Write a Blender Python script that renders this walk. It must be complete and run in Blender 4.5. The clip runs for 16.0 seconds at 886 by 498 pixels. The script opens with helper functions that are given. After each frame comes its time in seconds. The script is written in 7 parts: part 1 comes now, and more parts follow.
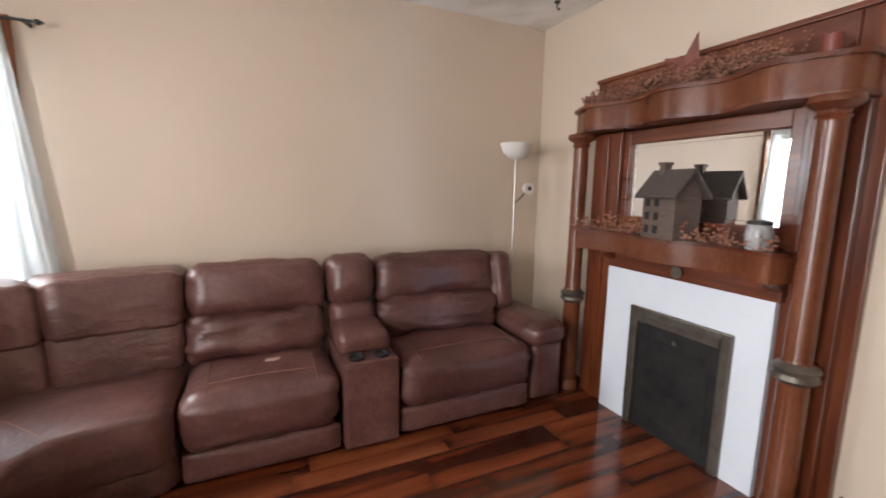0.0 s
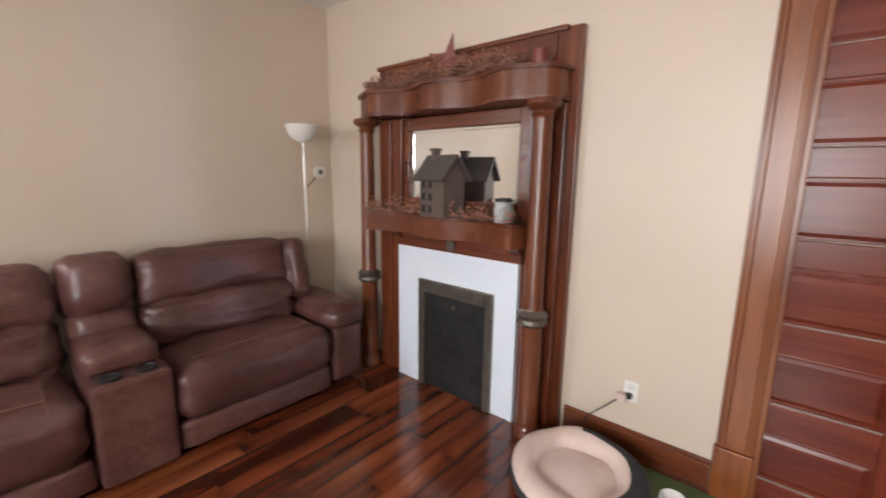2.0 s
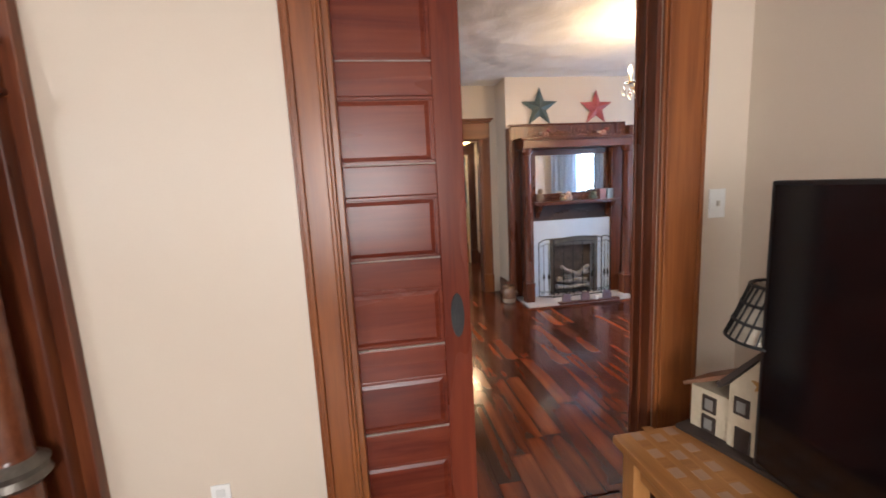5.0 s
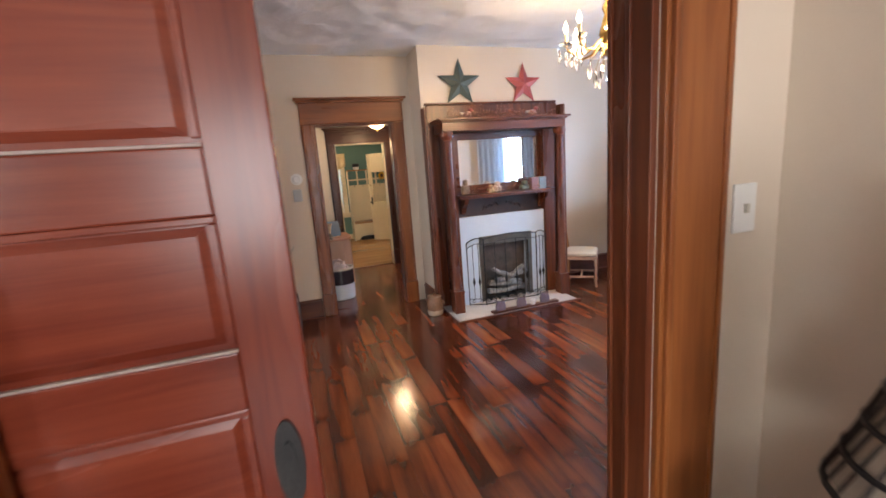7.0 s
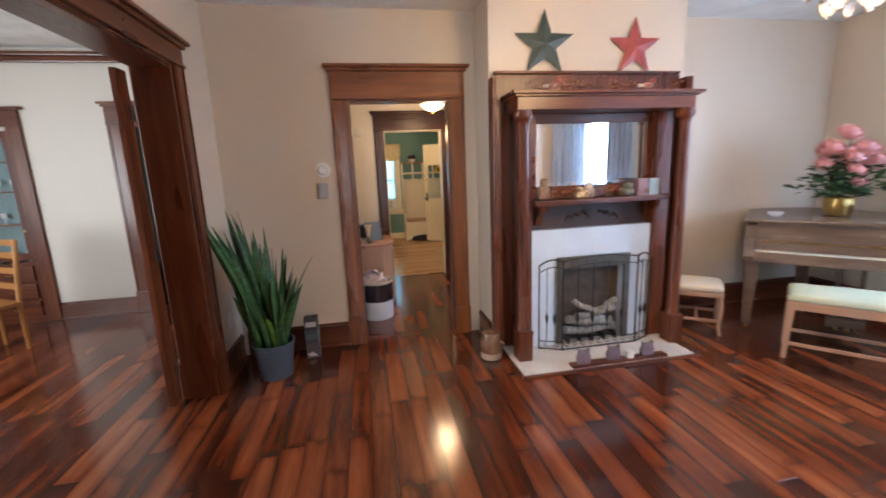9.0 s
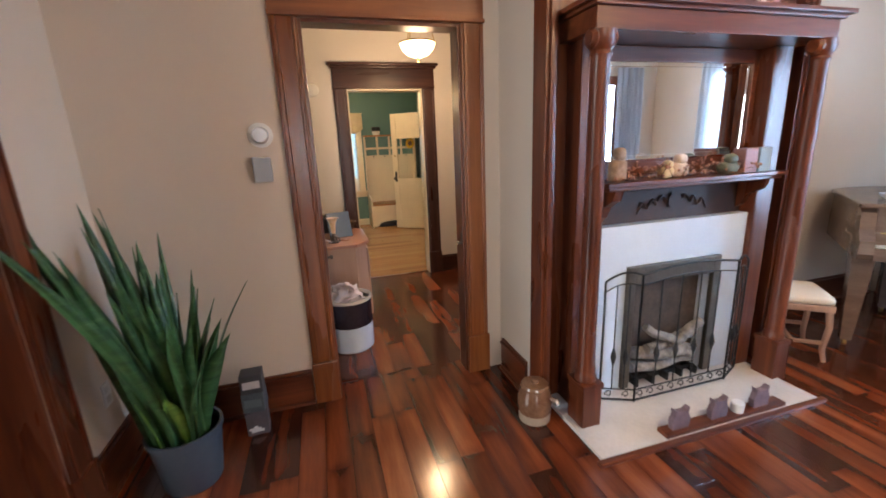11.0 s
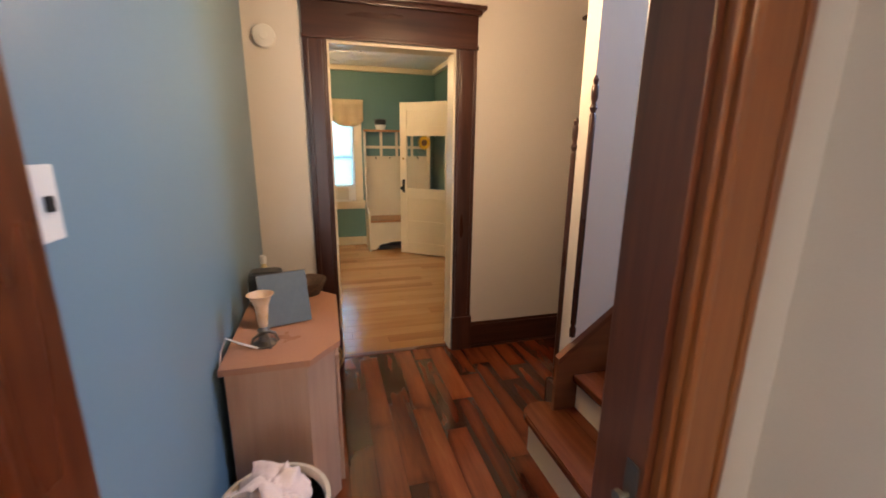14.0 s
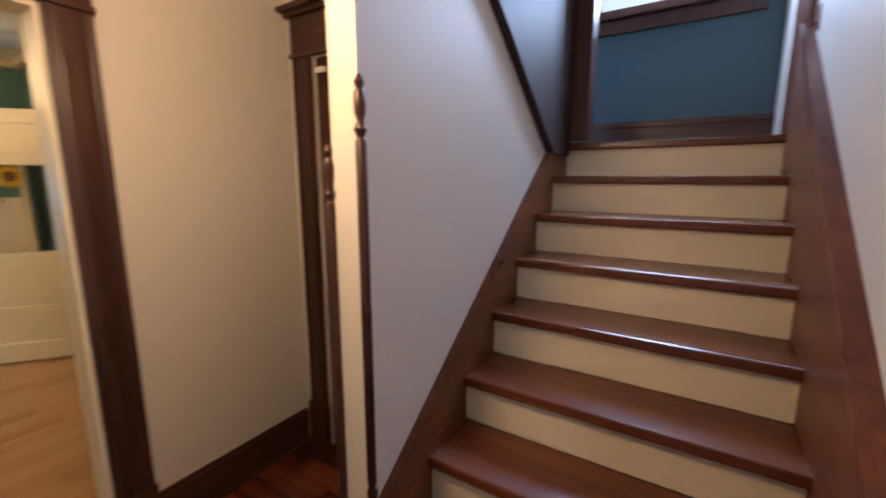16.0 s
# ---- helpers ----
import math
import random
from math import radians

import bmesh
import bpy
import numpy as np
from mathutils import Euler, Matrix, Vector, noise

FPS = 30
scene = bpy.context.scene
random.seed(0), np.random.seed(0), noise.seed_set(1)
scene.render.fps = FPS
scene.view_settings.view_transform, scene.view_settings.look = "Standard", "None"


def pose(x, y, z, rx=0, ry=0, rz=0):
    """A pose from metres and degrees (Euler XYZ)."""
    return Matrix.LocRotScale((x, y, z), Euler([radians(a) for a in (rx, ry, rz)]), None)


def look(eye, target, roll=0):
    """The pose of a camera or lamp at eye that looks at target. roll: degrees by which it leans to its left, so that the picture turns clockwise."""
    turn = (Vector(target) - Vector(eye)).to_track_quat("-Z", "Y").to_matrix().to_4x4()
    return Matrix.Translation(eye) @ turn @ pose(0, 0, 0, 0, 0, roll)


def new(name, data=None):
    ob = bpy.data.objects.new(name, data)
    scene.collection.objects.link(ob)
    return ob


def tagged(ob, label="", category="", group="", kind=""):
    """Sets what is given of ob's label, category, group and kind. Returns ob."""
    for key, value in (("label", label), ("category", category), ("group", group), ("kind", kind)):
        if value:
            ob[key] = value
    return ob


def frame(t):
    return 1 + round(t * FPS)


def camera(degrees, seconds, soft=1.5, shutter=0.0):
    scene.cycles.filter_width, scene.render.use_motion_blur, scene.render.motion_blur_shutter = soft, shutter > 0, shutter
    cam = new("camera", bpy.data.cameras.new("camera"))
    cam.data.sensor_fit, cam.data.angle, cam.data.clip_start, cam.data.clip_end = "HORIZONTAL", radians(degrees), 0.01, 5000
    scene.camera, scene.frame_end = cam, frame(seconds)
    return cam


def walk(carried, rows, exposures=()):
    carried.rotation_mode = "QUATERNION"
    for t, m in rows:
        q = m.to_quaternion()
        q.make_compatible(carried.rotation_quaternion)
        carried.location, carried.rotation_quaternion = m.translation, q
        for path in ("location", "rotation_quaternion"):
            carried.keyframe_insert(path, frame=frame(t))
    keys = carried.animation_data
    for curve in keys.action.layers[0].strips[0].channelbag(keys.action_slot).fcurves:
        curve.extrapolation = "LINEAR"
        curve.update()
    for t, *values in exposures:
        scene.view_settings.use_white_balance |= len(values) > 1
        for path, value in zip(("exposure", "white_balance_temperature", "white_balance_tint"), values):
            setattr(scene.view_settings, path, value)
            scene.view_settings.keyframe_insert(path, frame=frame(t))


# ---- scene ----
cam = camera(94.2, 16.0, soft=1.7, shutter=0.5)
PATH = [
    (0, (0.707, 1.432, 1.493), (1.528, 3.232, 1.2), 0.9),
    (0.5, (0.692, 1.415, 1.498), (1.712, 3.108, 1.192), 1.8),
    (1, (0.716, 1.405, 1.496), (1.892, 2.985, 1.152), 1.5),
    (1.5, (0.75, 1.372, 1.492), (2.082, 2.822, 1.141), 1.2),
    (2, (0.834, 1.306, 1.496), (2.333, 2.581, 1.139), 0.8),
    (2.5, (0.976, 1.213, 1.499), (2.64, 2.261, 1.134), 0.4),
    (3, (1.112, 1.14, 1.494), (2.92, 1.925, 1.154), -0.0),
    (3.5, (1.255, 1.046, 1.519), (3.162, 1.565, 1.211), -0.3),
    (4, (1.373, 1.006, 1.511), (3.343, 1.22, 1.245), -0.6),
    (4.5, (1.421, 1.095, 1.512), (3.398, 0.992, 1.227), -1.3),
    (5, (1.455, 1.176, 1.533), (3.408, 0.864, 1.231), -2.9),
    (7.3, (2.451, 0.695, 1.551), (4.315, 0.076, 1.175), -4.3),
    (7.5, (2.562, 0.647, 1.532), (4.435, 0.054, 1.155), -4.6),
    (8, (2.819, 0.573, 1.516), (4.688, -0.005, 1.104), -3.5),
    (8.5, (3.099, 0.521, 1.519), (4.977, -0.025, 1.103), -2.0),
    (9, (3.397, 0.456, 1.536), (5.33, 0.111, 1.157), -2.3),
    (9.2, (3.497, 0.442, 1.507), (5.439, 0.154, 1.123), -2.4),
    (11.3, (4.9, 0.541, 1.483), (6.752, -0.033, 0.992), -1.8),
    (11.5, (5.043, 0.535, 1.492), (6.897, -0.033, 1.005), -0.9),
    (12, (5.375, 0.422, 1.494), (7.284, 0.006, 1.066), 0.5),
    (12.5, (5.7, 0.398, 1.478), (7.598, -0.057, 1.042), 0.6),
    (13, (6.005, 0.348, 1.465), (7.875, -0.18, 0.991), -0.6),
    (13.5, (6.318, 0.236, 1.477), (8.213, -0.21, 1.019), -0.8),
    (14, (6.577, 0.211, 1.478), (8.445, -0.319, 1.002), 0.7),
    (14.5, (6.861, 0.168, 1.475), (8.628, -0.561, 0.888), 0.9),
    (15, (7.123, 0.035, 1.477), (8.811, -0.886, 0.928), -0.7),
    (15.5, (7.287, -0.062, 1.498), (8.745, -1.361, 1.065), 0.5),
    (16, (7.438, -0.115, 1.531), (8.49, -1.782, 1.191), 0.0),
]
walk(cam, [(t, look(eye, target, roll)) for t, eye, target, roll in PATH],
     exposures=[(0, 0.05), (5.0, 0.1), (7.3, 0.35), (9.2, 0.4), (11.3, 0.55), (13.0, 0.65), (14.0, 0.6), (16.0, 0.5)])

# ---- world, sun and large lights ----
world = bpy.data.worlds.new("world")
scene.world = world
world.use_nodes = True
wn = world.node_tree.nodes
sky = wn.new("ShaderNodeTexSky")
sky.sky_type, sky.sun_disc = "NISHITA", False
sky.sun_elevation, sky.sun_rotation = radians(38), radians(200)
world.node_tree.links.new(sky.outputs[0], wn["Background"].inputs[0])
wn["Background"].inputs[1].default_value = 0.12
sun = new("sun", bpy.data.lights.new("sun", "SUN"))
sun.data.energy, sun.data.angle, sun.data.color = 2.0, radians(0.6), (1, 0.95, 0.88)
sun.matrix_world = look((0, 0, 30), (-4, -8, 0))


def window_light(name, centre, aim, width, height, power, colour):
    """The sky's light in a window's opening."""
    lamp = new(name, bpy.data.lights.new(name, "AREA"))
    lamp.data.shape, lamp.data.size, lamp.data.size_y = "RECTANGLE", width, height
    lamp.data.energy, lamp.data.color = power, colour
    lamp.matrix_world = look(centre, aim)
    return lamp


def bulb_light(name, place, power, colour, radius):
    lamp = new(name, bpy.data.lights.new(name, "POINT"))
    lamp.data.energy, lamp.data.color, lamp.data.shadow_soft_size = power, colour, radius
    lamp.location = place
    return lamp


COOL, PALE, WARM = (0.44, 0.66, 1.0), (0.90, 0.95, 1.0), (1.0, 0.72, 0.42)
window_light("den_window_light", (-1.0, 4.60, 1.5), (0.2, 2.6, 0.2), 0.95, 1.45, 225, PALE)
window_light("den_west_window_light", (-1.76, 1.3, 1.55), (3, 0.7, 0.9), 1.5, 1.5, 132, (0.985, 0.98, 1.0))
window_light("music_west_window_light", (3.12, -3.27, 1.45), (6.4, -1.2, 1.2), 0.64, 1.48, 78, COOL)
window_light("music_south_window_light", (4.75, -4.35, 1.42), (5.3, 0.4, 1.3), 1.0, 1.5, 150, COOL)
window_light("dining_window_light", (5.2, 5.44, 1.5), (6.6, 2.5, 0.9), 1.8, 1.5, 120, PALE)
window_light("landing_window_light", (7.8, -3.61, 3.15), (8.8, -1.6, 1.7), 0.9, 0.9, 88, (0.47, 0.64, 1.0))
window_light("kitchen_window_light", (13.13, 0.2, 1.4), (10, -0.1, 0.9), 0.82, 1.25, 30, (0.45, 0.80, 1.0))
bulb_light("hall_pendant_bulb", (8.28, -0.36, 2.02), 25, (1.0, 0.65, 0.37), 0.10)
bulb_light("chandelier_bulbs", (4.70, -1.28, 2.33), 80, (1.0, 0.68, 0.37), 0.2)
bulb_light("kitchen_fan_bulb", (11.35, 0.34, 2.2), 36, (1.0, 0.66, 0.33), 0.06)


# ---- materials ----
def node_material(name, rough=0.5, metal=0.0):
    m = bpy.data.materials.new(name)
    m.use_nodes = True
    b = m.node_tree.nodes["Principled BSDF"]
    b.inputs["Roughness"].default_value, b.inputs["Metallic"].default_value = rough, metal
    return m, m.node_tree.nodes, m.node_tree.links, b


def ramp(nodes, stops):
    r = nodes.new("ShaderNodeValToRGB")
    e = r.color_ramp.elements
    while len(e) < len(stops):
        e.new(0.5)
    for k, (at, colour) in enumerate(stops):
        e[k].position, e[k].color = at, (*colour, 1)
    return r


def coords(nodes, links, stretch, scatter=False):
    """Object space, stretched; with scatter each object reads another stretch of it."""
    tc, mp = nodes.new("ShaderNodeTexCoord"), nodes.new("ShaderNodeMapping")
    mp.inputs["Scale"].default_value = stretch
    links.new(tc.outputs["Object"], mp.inputs["Vector"])
    if scatter:
        info, mul = nodes.new("ShaderNodeObjectInfo"), nodes.new("ShaderNodeMath")
        mul.operation, mul.inputs[1].default_value = "MULTIPLY", 37.0
        links.new(info.outputs["Random"], mul.inputs[0])
        links.new(mul.outputs[0], mp.inputs["Location"])
    return mp.outputs["Vector"]


def noise_tex(nodes, links, vec, scale, detail=4.0, rough=0.55, warp=0.0):
    n = nodes.new("ShaderNodeTexNoise")
    n.inputs["Scale"].default_value, n.inputs["Detail"].default_value = scale, detail
    n.inputs["Roughness"].default_value, n.inputs["Distortion"].default_value = rough, warp
    links.new(vec, n.inputs["Vector"])
    return n


def add_bump(nodes, links, b, height, strength, distance=0.01):
    k = nodes.new("ShaderNodeBump")
    k.inputs["Strength"].default_value, k.inputs["Distance"].default_value = strength, distance
    links.new(height, k.inputs["Height"])
    links.new(k.outputs[0], b.inputs["Normal"])


def mottled(name, dark, light, rough=0.5, metal=0.0, big=2.0, fine=60.0, bump=0.1, rough_vary=0.1, stretch=(1, 1, 1), scatter=False, sheen=0.0):
    """A surface with variation at two scales."""
    m, n, l, b = node_material(name, rough, metal)
    v = coords(n, l, stretch, scatter)
    a, f = noise_tex(n, l, v, big, 5), noise_tex(n, l, v, fine, 3)
    mix = n.new("ShaderNodeMath")
    mix.operation = "MULTIPLY_ADD"
    mix.inputs[1].default_value = 0.35
    l.new(f.outputs[0], mix.inputs[0])
    half = n.new("ShaderNodeMath")
    half.operation, half.inputs[1].default_value = "MULTIPLY", 0.65
    l.new(a.outputs[0], half.inputs[0])
    l.new(half.outputs[0], mix.inputs[2])
    r = ramp(n, [(0.33, dark), (0.67, light)])
    l.new(mix.outputs[0], r.inputs[0])
    l.new(r.outputs[0], b.inputs["Base Color"])
    mr = n.new("ShaderNodeMapRange")
    mr.inputs["To Min"].default_value, mr.inputs["To Max"].default_value = max(0.02, rough - rough_vary), min(1, rough + rough_vary)
    l.new(a.outputs[0], mr.inputs["Value"])
    l.new(mr.outputs[0], b.inputs["Roughness"])
    if bump:
        add_bump(n, l, b, f.outputs[0], bump, 0.004)
    return m


def hide(name, dark, mid, light):
    """Waxed leather: cloudy tone, soft creases, pebbled grain and scuffed sheen."""
    m, n, l, b = node_material(name, 0.34)
    v = coords(n, l, (1, 1, 1), True)
    cloud, scuff = noise_tex(n, l, v, 3.2, 6, 0.62, 0.4), noise_tex(n, l, v, 38, 4, 0.6)
    mix = n.new("ShaderNodeMath")
    mix.operation, mix.inputs[1].default_value = "MULTIPLY_ADD", 0.3
    l.new(scuff.outputs[0], mix.inputs[0])
    part_of = n.new("ShaderNodeMath")
    part_of.operation, part_of.inputs[1].default_value = "MULTIPLY", 0.7
    l.new(cloud.outputs[0], part_of.inputs[0])
    l.new(part_of.outputs[0], mix.inputs[2])
    r = ramp(n, [(0.34, dark), (0.5, mid), (0.66, light)])
    l.new(mix.outputs[0], r.inputs[0])
    l.new(r.outputs[0], b.inputs["Base Color"])
    mr = n.new("ShaderNodeMapRange")
    mr.inputs["From Min"].default_value, mr.inputs["From Max"].default_value = 0.3, 0.7
    mr.inputs["To Min"].default_value, mr.inputs["To Max"].default_value = 0.28, 0.38
    l.new(scuff.outputs[0], mr.inputs["Value"])
    l.new(mr.outputs[0], b.inputs["Roughness"])
    crease = noise_tex(n, l, coords(n, l, (1.0, 1.0, 1.6), True), 9, 3, 0.5, 1.2)
    cell = n.new("ShaderNodeTexVoronoi")
    cell.inputs["Scale"].default_value = 260
    l.new(v, cell.inputs["Vector"])
    b1, b2 = n.new("ShaderNodeBump"), n.new("ShaderNodeBump")
    b1.inputs["Strength"].default_value, b1.inputs["Distance"].default_value = 0.30, 0.02
    b2.inputs["Strength"].default_value, b2.inputs["Distance"].default_value = 0.16, 0.002
    l.new(crease.outputs[0], b1.inputs["Height"])
    l.new(cell.outputs["Distance"], b2.inputs["Height"])
    l.new(b1.outputs[0], b2.inputs["Normal"])
    l.new(b2.outputs[0], b.inputs["Normal"])
    return m


def wood(name, dark, mid, light, along="z", rough=0.28, scale=1.0, scatter=False):
    """Varnished timber: long grain, pores and slow colour drift."""
    m, n, l, b = node_material(name, rough)
    st = {"x": (0.9, 14, 14), "y": (14, 0.9, 14), "z": (14, 14, 0.9)}[along]
    v = coords(n, l, tuple(a * scale for a in st), scatter)
    slow = {"x": (0.5, 3, 3), "y": (3, 0.5, 3), "z": (3, 3, 0.5)}[along]
    v2 = coords(n, l, slow, scatter)
    g, d = noise_tex(n, l, v, 1.6, 6, 0.62, 0.5), noise_tex(n, l, v2, 1.3, 3)
    add = n.new("ShaderNodeMath")
    add.operation, add.inputs[1].default_value = "MULTIPLY_ADD", 0.6
    l.new(g.outputs[0], add.inputs[0])
    h = n.new("ShaderNodeMath")
    h.operation, h.inputs[1].default_value = "MULTIPLY", 0.4
    l.new(d.outputs[0], h.inputs[0])
    l.new(h.outputs[0], add.inputs[2])
    r = ramp(n, [(0.32, dark), (0.5, mid), (0.68, light)])
    l.new(add.outputs[0], r.inputs[0])
    l.new(r.outputs[0], b.inputs["Base Color"])
    mr = n.new("ShaderNodeMapRange")
    mr.inputs["To Min"].default_value, mr.inputs["To Max"].default_value = rough - 0.07, rough + 0.12
    l.new(d.outputs[0], mr.inputs["Value"])
    l.new(mr.outputs[0], b.inputs["Roughness"])
    add_bump(n, l, b, g.outputs[0], 0.05, 0.003)
    return m


def plank_floor(name, stops, rough, spread, edge=0.0):
    """Floor boards: each board its own tone, with long dark bands and fine grain."""
    m, n, l, b = node_material(name, rough)
    info = n.new("ShaderNodeObjectInfo")
    v = coords(n, l, (1.0, 9, 9), True)
    v2 = coords(n, l, (0.95, 7.5, 7.5), True)
    g, f = noise_tex(n, l, v2, 1.0, 2, 0.5, 0.35), noise_tex(n, l, v, 9, 4, 0.6)
    add = n.new("ShaderNodeMath")
    add.operation, add.inputs[1].default_value = "MULTIPLY_ADD", spread
    l.new(info.outputs["Random"], add.inputs[0])
    h = n.new("ShaderNodeMath")
    h.operation, h.inputs[1].default_value = "MULTIPLY", 1 - spread
    l.new(g.outputs[0], h.inputs[0])
    l.new(h.outputs[0], add.inputs[2])
    f2 = n.new("ShaderNodeMath")
    f2.operation, f2.inputs[1].default_value = "MULTIPLY_ADD", 0.16
    l.new(f.outputs[0], f2.inputs[0])
    l.new(add.outputs[0], f2.inputs[2])
    tone = f2.outputs[0]
    if edge:
        # stain gathers dark along the edges and the ends of each board
        tc, sep = n.new("ShaderNodeTexCoord"), n.new("ShaderNodeSeparateXYZ")
        l.new(tc.outputs["Generated"], sep.inputs[0])
        fades = []
        for axis, reach in ((0, 0.10), (1, 0.30)):
            away, fade = n.new("ShaderNodeMath"), n.new("ShaderNodeMapRange")
            away.operation, away.inputs[1].default_value = "PINGPONG", 0.5
            l.new(sep.outputs[axis], away.inputs[0])
            wob = n.new("ShaderNodeMath")
            wob.operation, wob.inputs[1].default_value = "MULTIPLY_ADD", reach * 0.9
            l.new(g.outputs[0], wob.inputs[0])
            l.new(away.outputs[0], wob.inputs[2])
            fade.interpolation_type = "SMOOTHSTEP"
            fade.inputs["From Min"].default_value, fade.inputs["From Max"].default_value = reach * 0.40, reach * 1.35
            l.new(wob.outputs[0], fade.inputs["Value"])
            fades.append(fade)
        both, drop = n.new("ShaderNodeMath"), n.new("ShaderNodeMath")
        both.operation, drop.operation = "MULTIPLY", "MULTIPLY_ADD"
        l.new(fades[0].outputs[0], both.inputs[0])
        l.new(fades[1].outputs[0], both.inputs[1])
        drop.inputs[1].default_value = edge
        l.new(both.outputs[0], drop.inputs[0])
        less = n.new("ShaderNodeMath")
        less.operation, less.inputs[1].default_value = "SUBTRACT", edge * 0.72
        l.new(tone, less.inputs[0])
        l.new(less.outputs[0], drop.inputs[2])
        tone = drop.outputs[0]
    r = ramp(n, stops)
    l.new(tone, r.inputs[0])
    l.new(r.outputs[0], b.inputs["Base Color"])
    mr = n.new("ShaderNodeMapRange")
    mr.inputs["To Min"].default_value, mr.inputs["To Max"].default_value = rough - 0.05, rough + 0.12
    l.new(f.outputs[0], mr.inputs["Value"])
    l.new(mr.outputs[0], b.inputs["Roughness"])
    add_bump(n, l, b, f.outputs[0], 0.05, 0.002)
    return m


def plain(name, colour, rough=0.5, metal=0.0, emit=0.0):
    m, n, l, b = node_material(name, rough, metal)
    b.inputs["Base Color"].default_value = (*colour, 1)
    if emit:
        b.inputs["Emission Color"].default_value, b.inputs["Emission Strength"].default_value = (*colour, 1), emit
    return m


def glass(name, tint=(1, 1, 1), rough=0.02):
    m, n, l, b = node_material(name, rough)
    b.inputs["Base Color"].default_value, b.inputs["Transmission Weight"].default_value = (*tint, 1), 1.0
    b.inputs["IOR"].default_value = 1.45
    return m


def sheer(name, colour):
    """Thin cloth that lets daylight through."""
    m, n, l, b = node_material(name, 0.9)
    out = n["Material Output"]
    b.inputs["Base Color"].default_value = (*colour, 1)
    t, mix = n.new("ShaderNodeBsdfTranslucent"), n.new("ShaderNodeMixShader")
    t.inputs[0].default_value, mix.inputs[0].default_value = (*colour, 1), 0.55
    l.new(b.outputs[0], mix.inputs[1])
    l.new(t.outputs[0], mix.inputs[2])
    l.new(mix.outputs[0], out.inputs[0])
    add_bump(n, l, b, noise_tex(n, l, coords(n, l, (1, 1, 1)), 220, 2).outputs[0], 0.1, 0.002)
    return m


def plaster_ceiling(name):
    """White ceiling trowelled in fans."""
    m, n, l, b = node_material(name, 0.8)
    v = coords(n, l, (1, 1, 1))
    w, s = n.new("ShaderNodeTexVoronoi"), noise_tex(n, l, v, 3.5, 5, 0.6, 0.8)
    w.feature, w.inputs["Scale"].default_value = "SMOOTH_F1", 4.2
    w.inputs["Smoothness"].default_value = 0.6
    l.new(v, w.inputs["Vector"])
    add = n.new("ShaderNodeMath")
    add.operation, add.inputs[1].default_value = "MULTIPLY_ADD", 0.5
    l.new(s.outputs[0], add.inputs[0])
    l.new(w.outputs["Distance"], add.inputs[2])
    r = ramp(n, [(0.3, (0.82, 0.81, 0.80)), (0.8, (0.88, 0.87, 0.86))])
    l.new(s.outputs[0], r.inputs[0])
    l.new(r.outputs[0], b.inputs["Base Color"])
    add_bump(n, l, b, add.outputs[0], 0.7, 0.05)
    return m


TAN = mottled("tan_wall_paint", (0.585, 0.485, 0.385), (0.62, 0.52, 0.417), 0.42, big=1.2, fine=240, bump=0.08, rough_vary=0.06)
CREAM = mottled("cream_wall_paint", (0.66, 0.61, 0.55), (0.70, 0.65, 0.59), 0.5, big=1.2, fine=240, bump=0.08, rough_vary=0.06)
BLUE = mottled("blue_grey_wall_paint", (0.14, 0.235, 0.305), (0.175, 0.275, 0.35), 0.38, big=1.0, fine=200, bump=0.08, rough_vary=0.06)
TEAL = mottled("teal_wall_paint", (0.10, 0.20, 0.19), (0.12, 0.235, 0.22), 0.5, big=1.2, fine=240, bump=0.08)
# landing teal darkened in the paint itself, for the dim light there
DIM_TEAL = mottled("shade_darkened_teal", (0.026, 0.062, 0.082), (0.034, 0.076, 0.10), 0.5, big=1.2, fine=240, bump=0.08)
CEILING = plaster_ceiling("swirled_white_plaster")
FLOOR = plank_floor("red_brown_boards", [(0.36, (0.034, 0.008, 0.004)), (0.50, (0.070, 0.015, 0.006)), (0.60, (0.120, 0.027, 0.010)), (0.72, (0.19, 0.047, 0.017)), (0.90, (0.30, 0.094, 0.035))], 0.125, 0.25, 0.10)
OAK_FLOOR = plank_floor("pale_oak_laminate", [(0.2, (0.27, 0.12, 0.045)), (0.5, (0.39, 0.19, 0.075)), (0.8, (0.48, 0.26, 0.11))], 0.15, 0.4)
FLOOR.node_tree.nodes["Principled BSDF"].inputs["Specular IOR Level"].default_value = 0.65
JOINT = plain("dark_joint", (0.012, 0.006, 0.004), 0.6)
MAHOG = {a: wood("mahogany_" + a, (0.045, 0.010, 0.004), (0.11, 0.027, 0.010), (0.20, 0.060, 0.021), a, 0.27) for a in "xyz"}
CASING = {a: wood("casing_wood_" + a, (0.115, 0.028, 0.007), (0.20, 0.058, 0.015), (0.29, 0.098, 0.027), a, 0.27) for a in "xyz"}
DARKW = {a: wood("dark_casing_" + a, (0.022, 0.008, 0.006), (0.05, 0.017, 0.011), (0.085, 0.032, 0.02), a) for a in "xyz"}
DOORRED = {a: wood("cherry_door_" + a, (0.085, 0.013, 0.007), (0.145, 0.026, 0.012), (0.20, 0.042, 0.019), a, 0.24) for a in "xyz"}
for m in DOORRED.values():
    m.node_tree.nodes["Principled BSDF"].inputs["Specular IOR Level"].default_value = 0.3
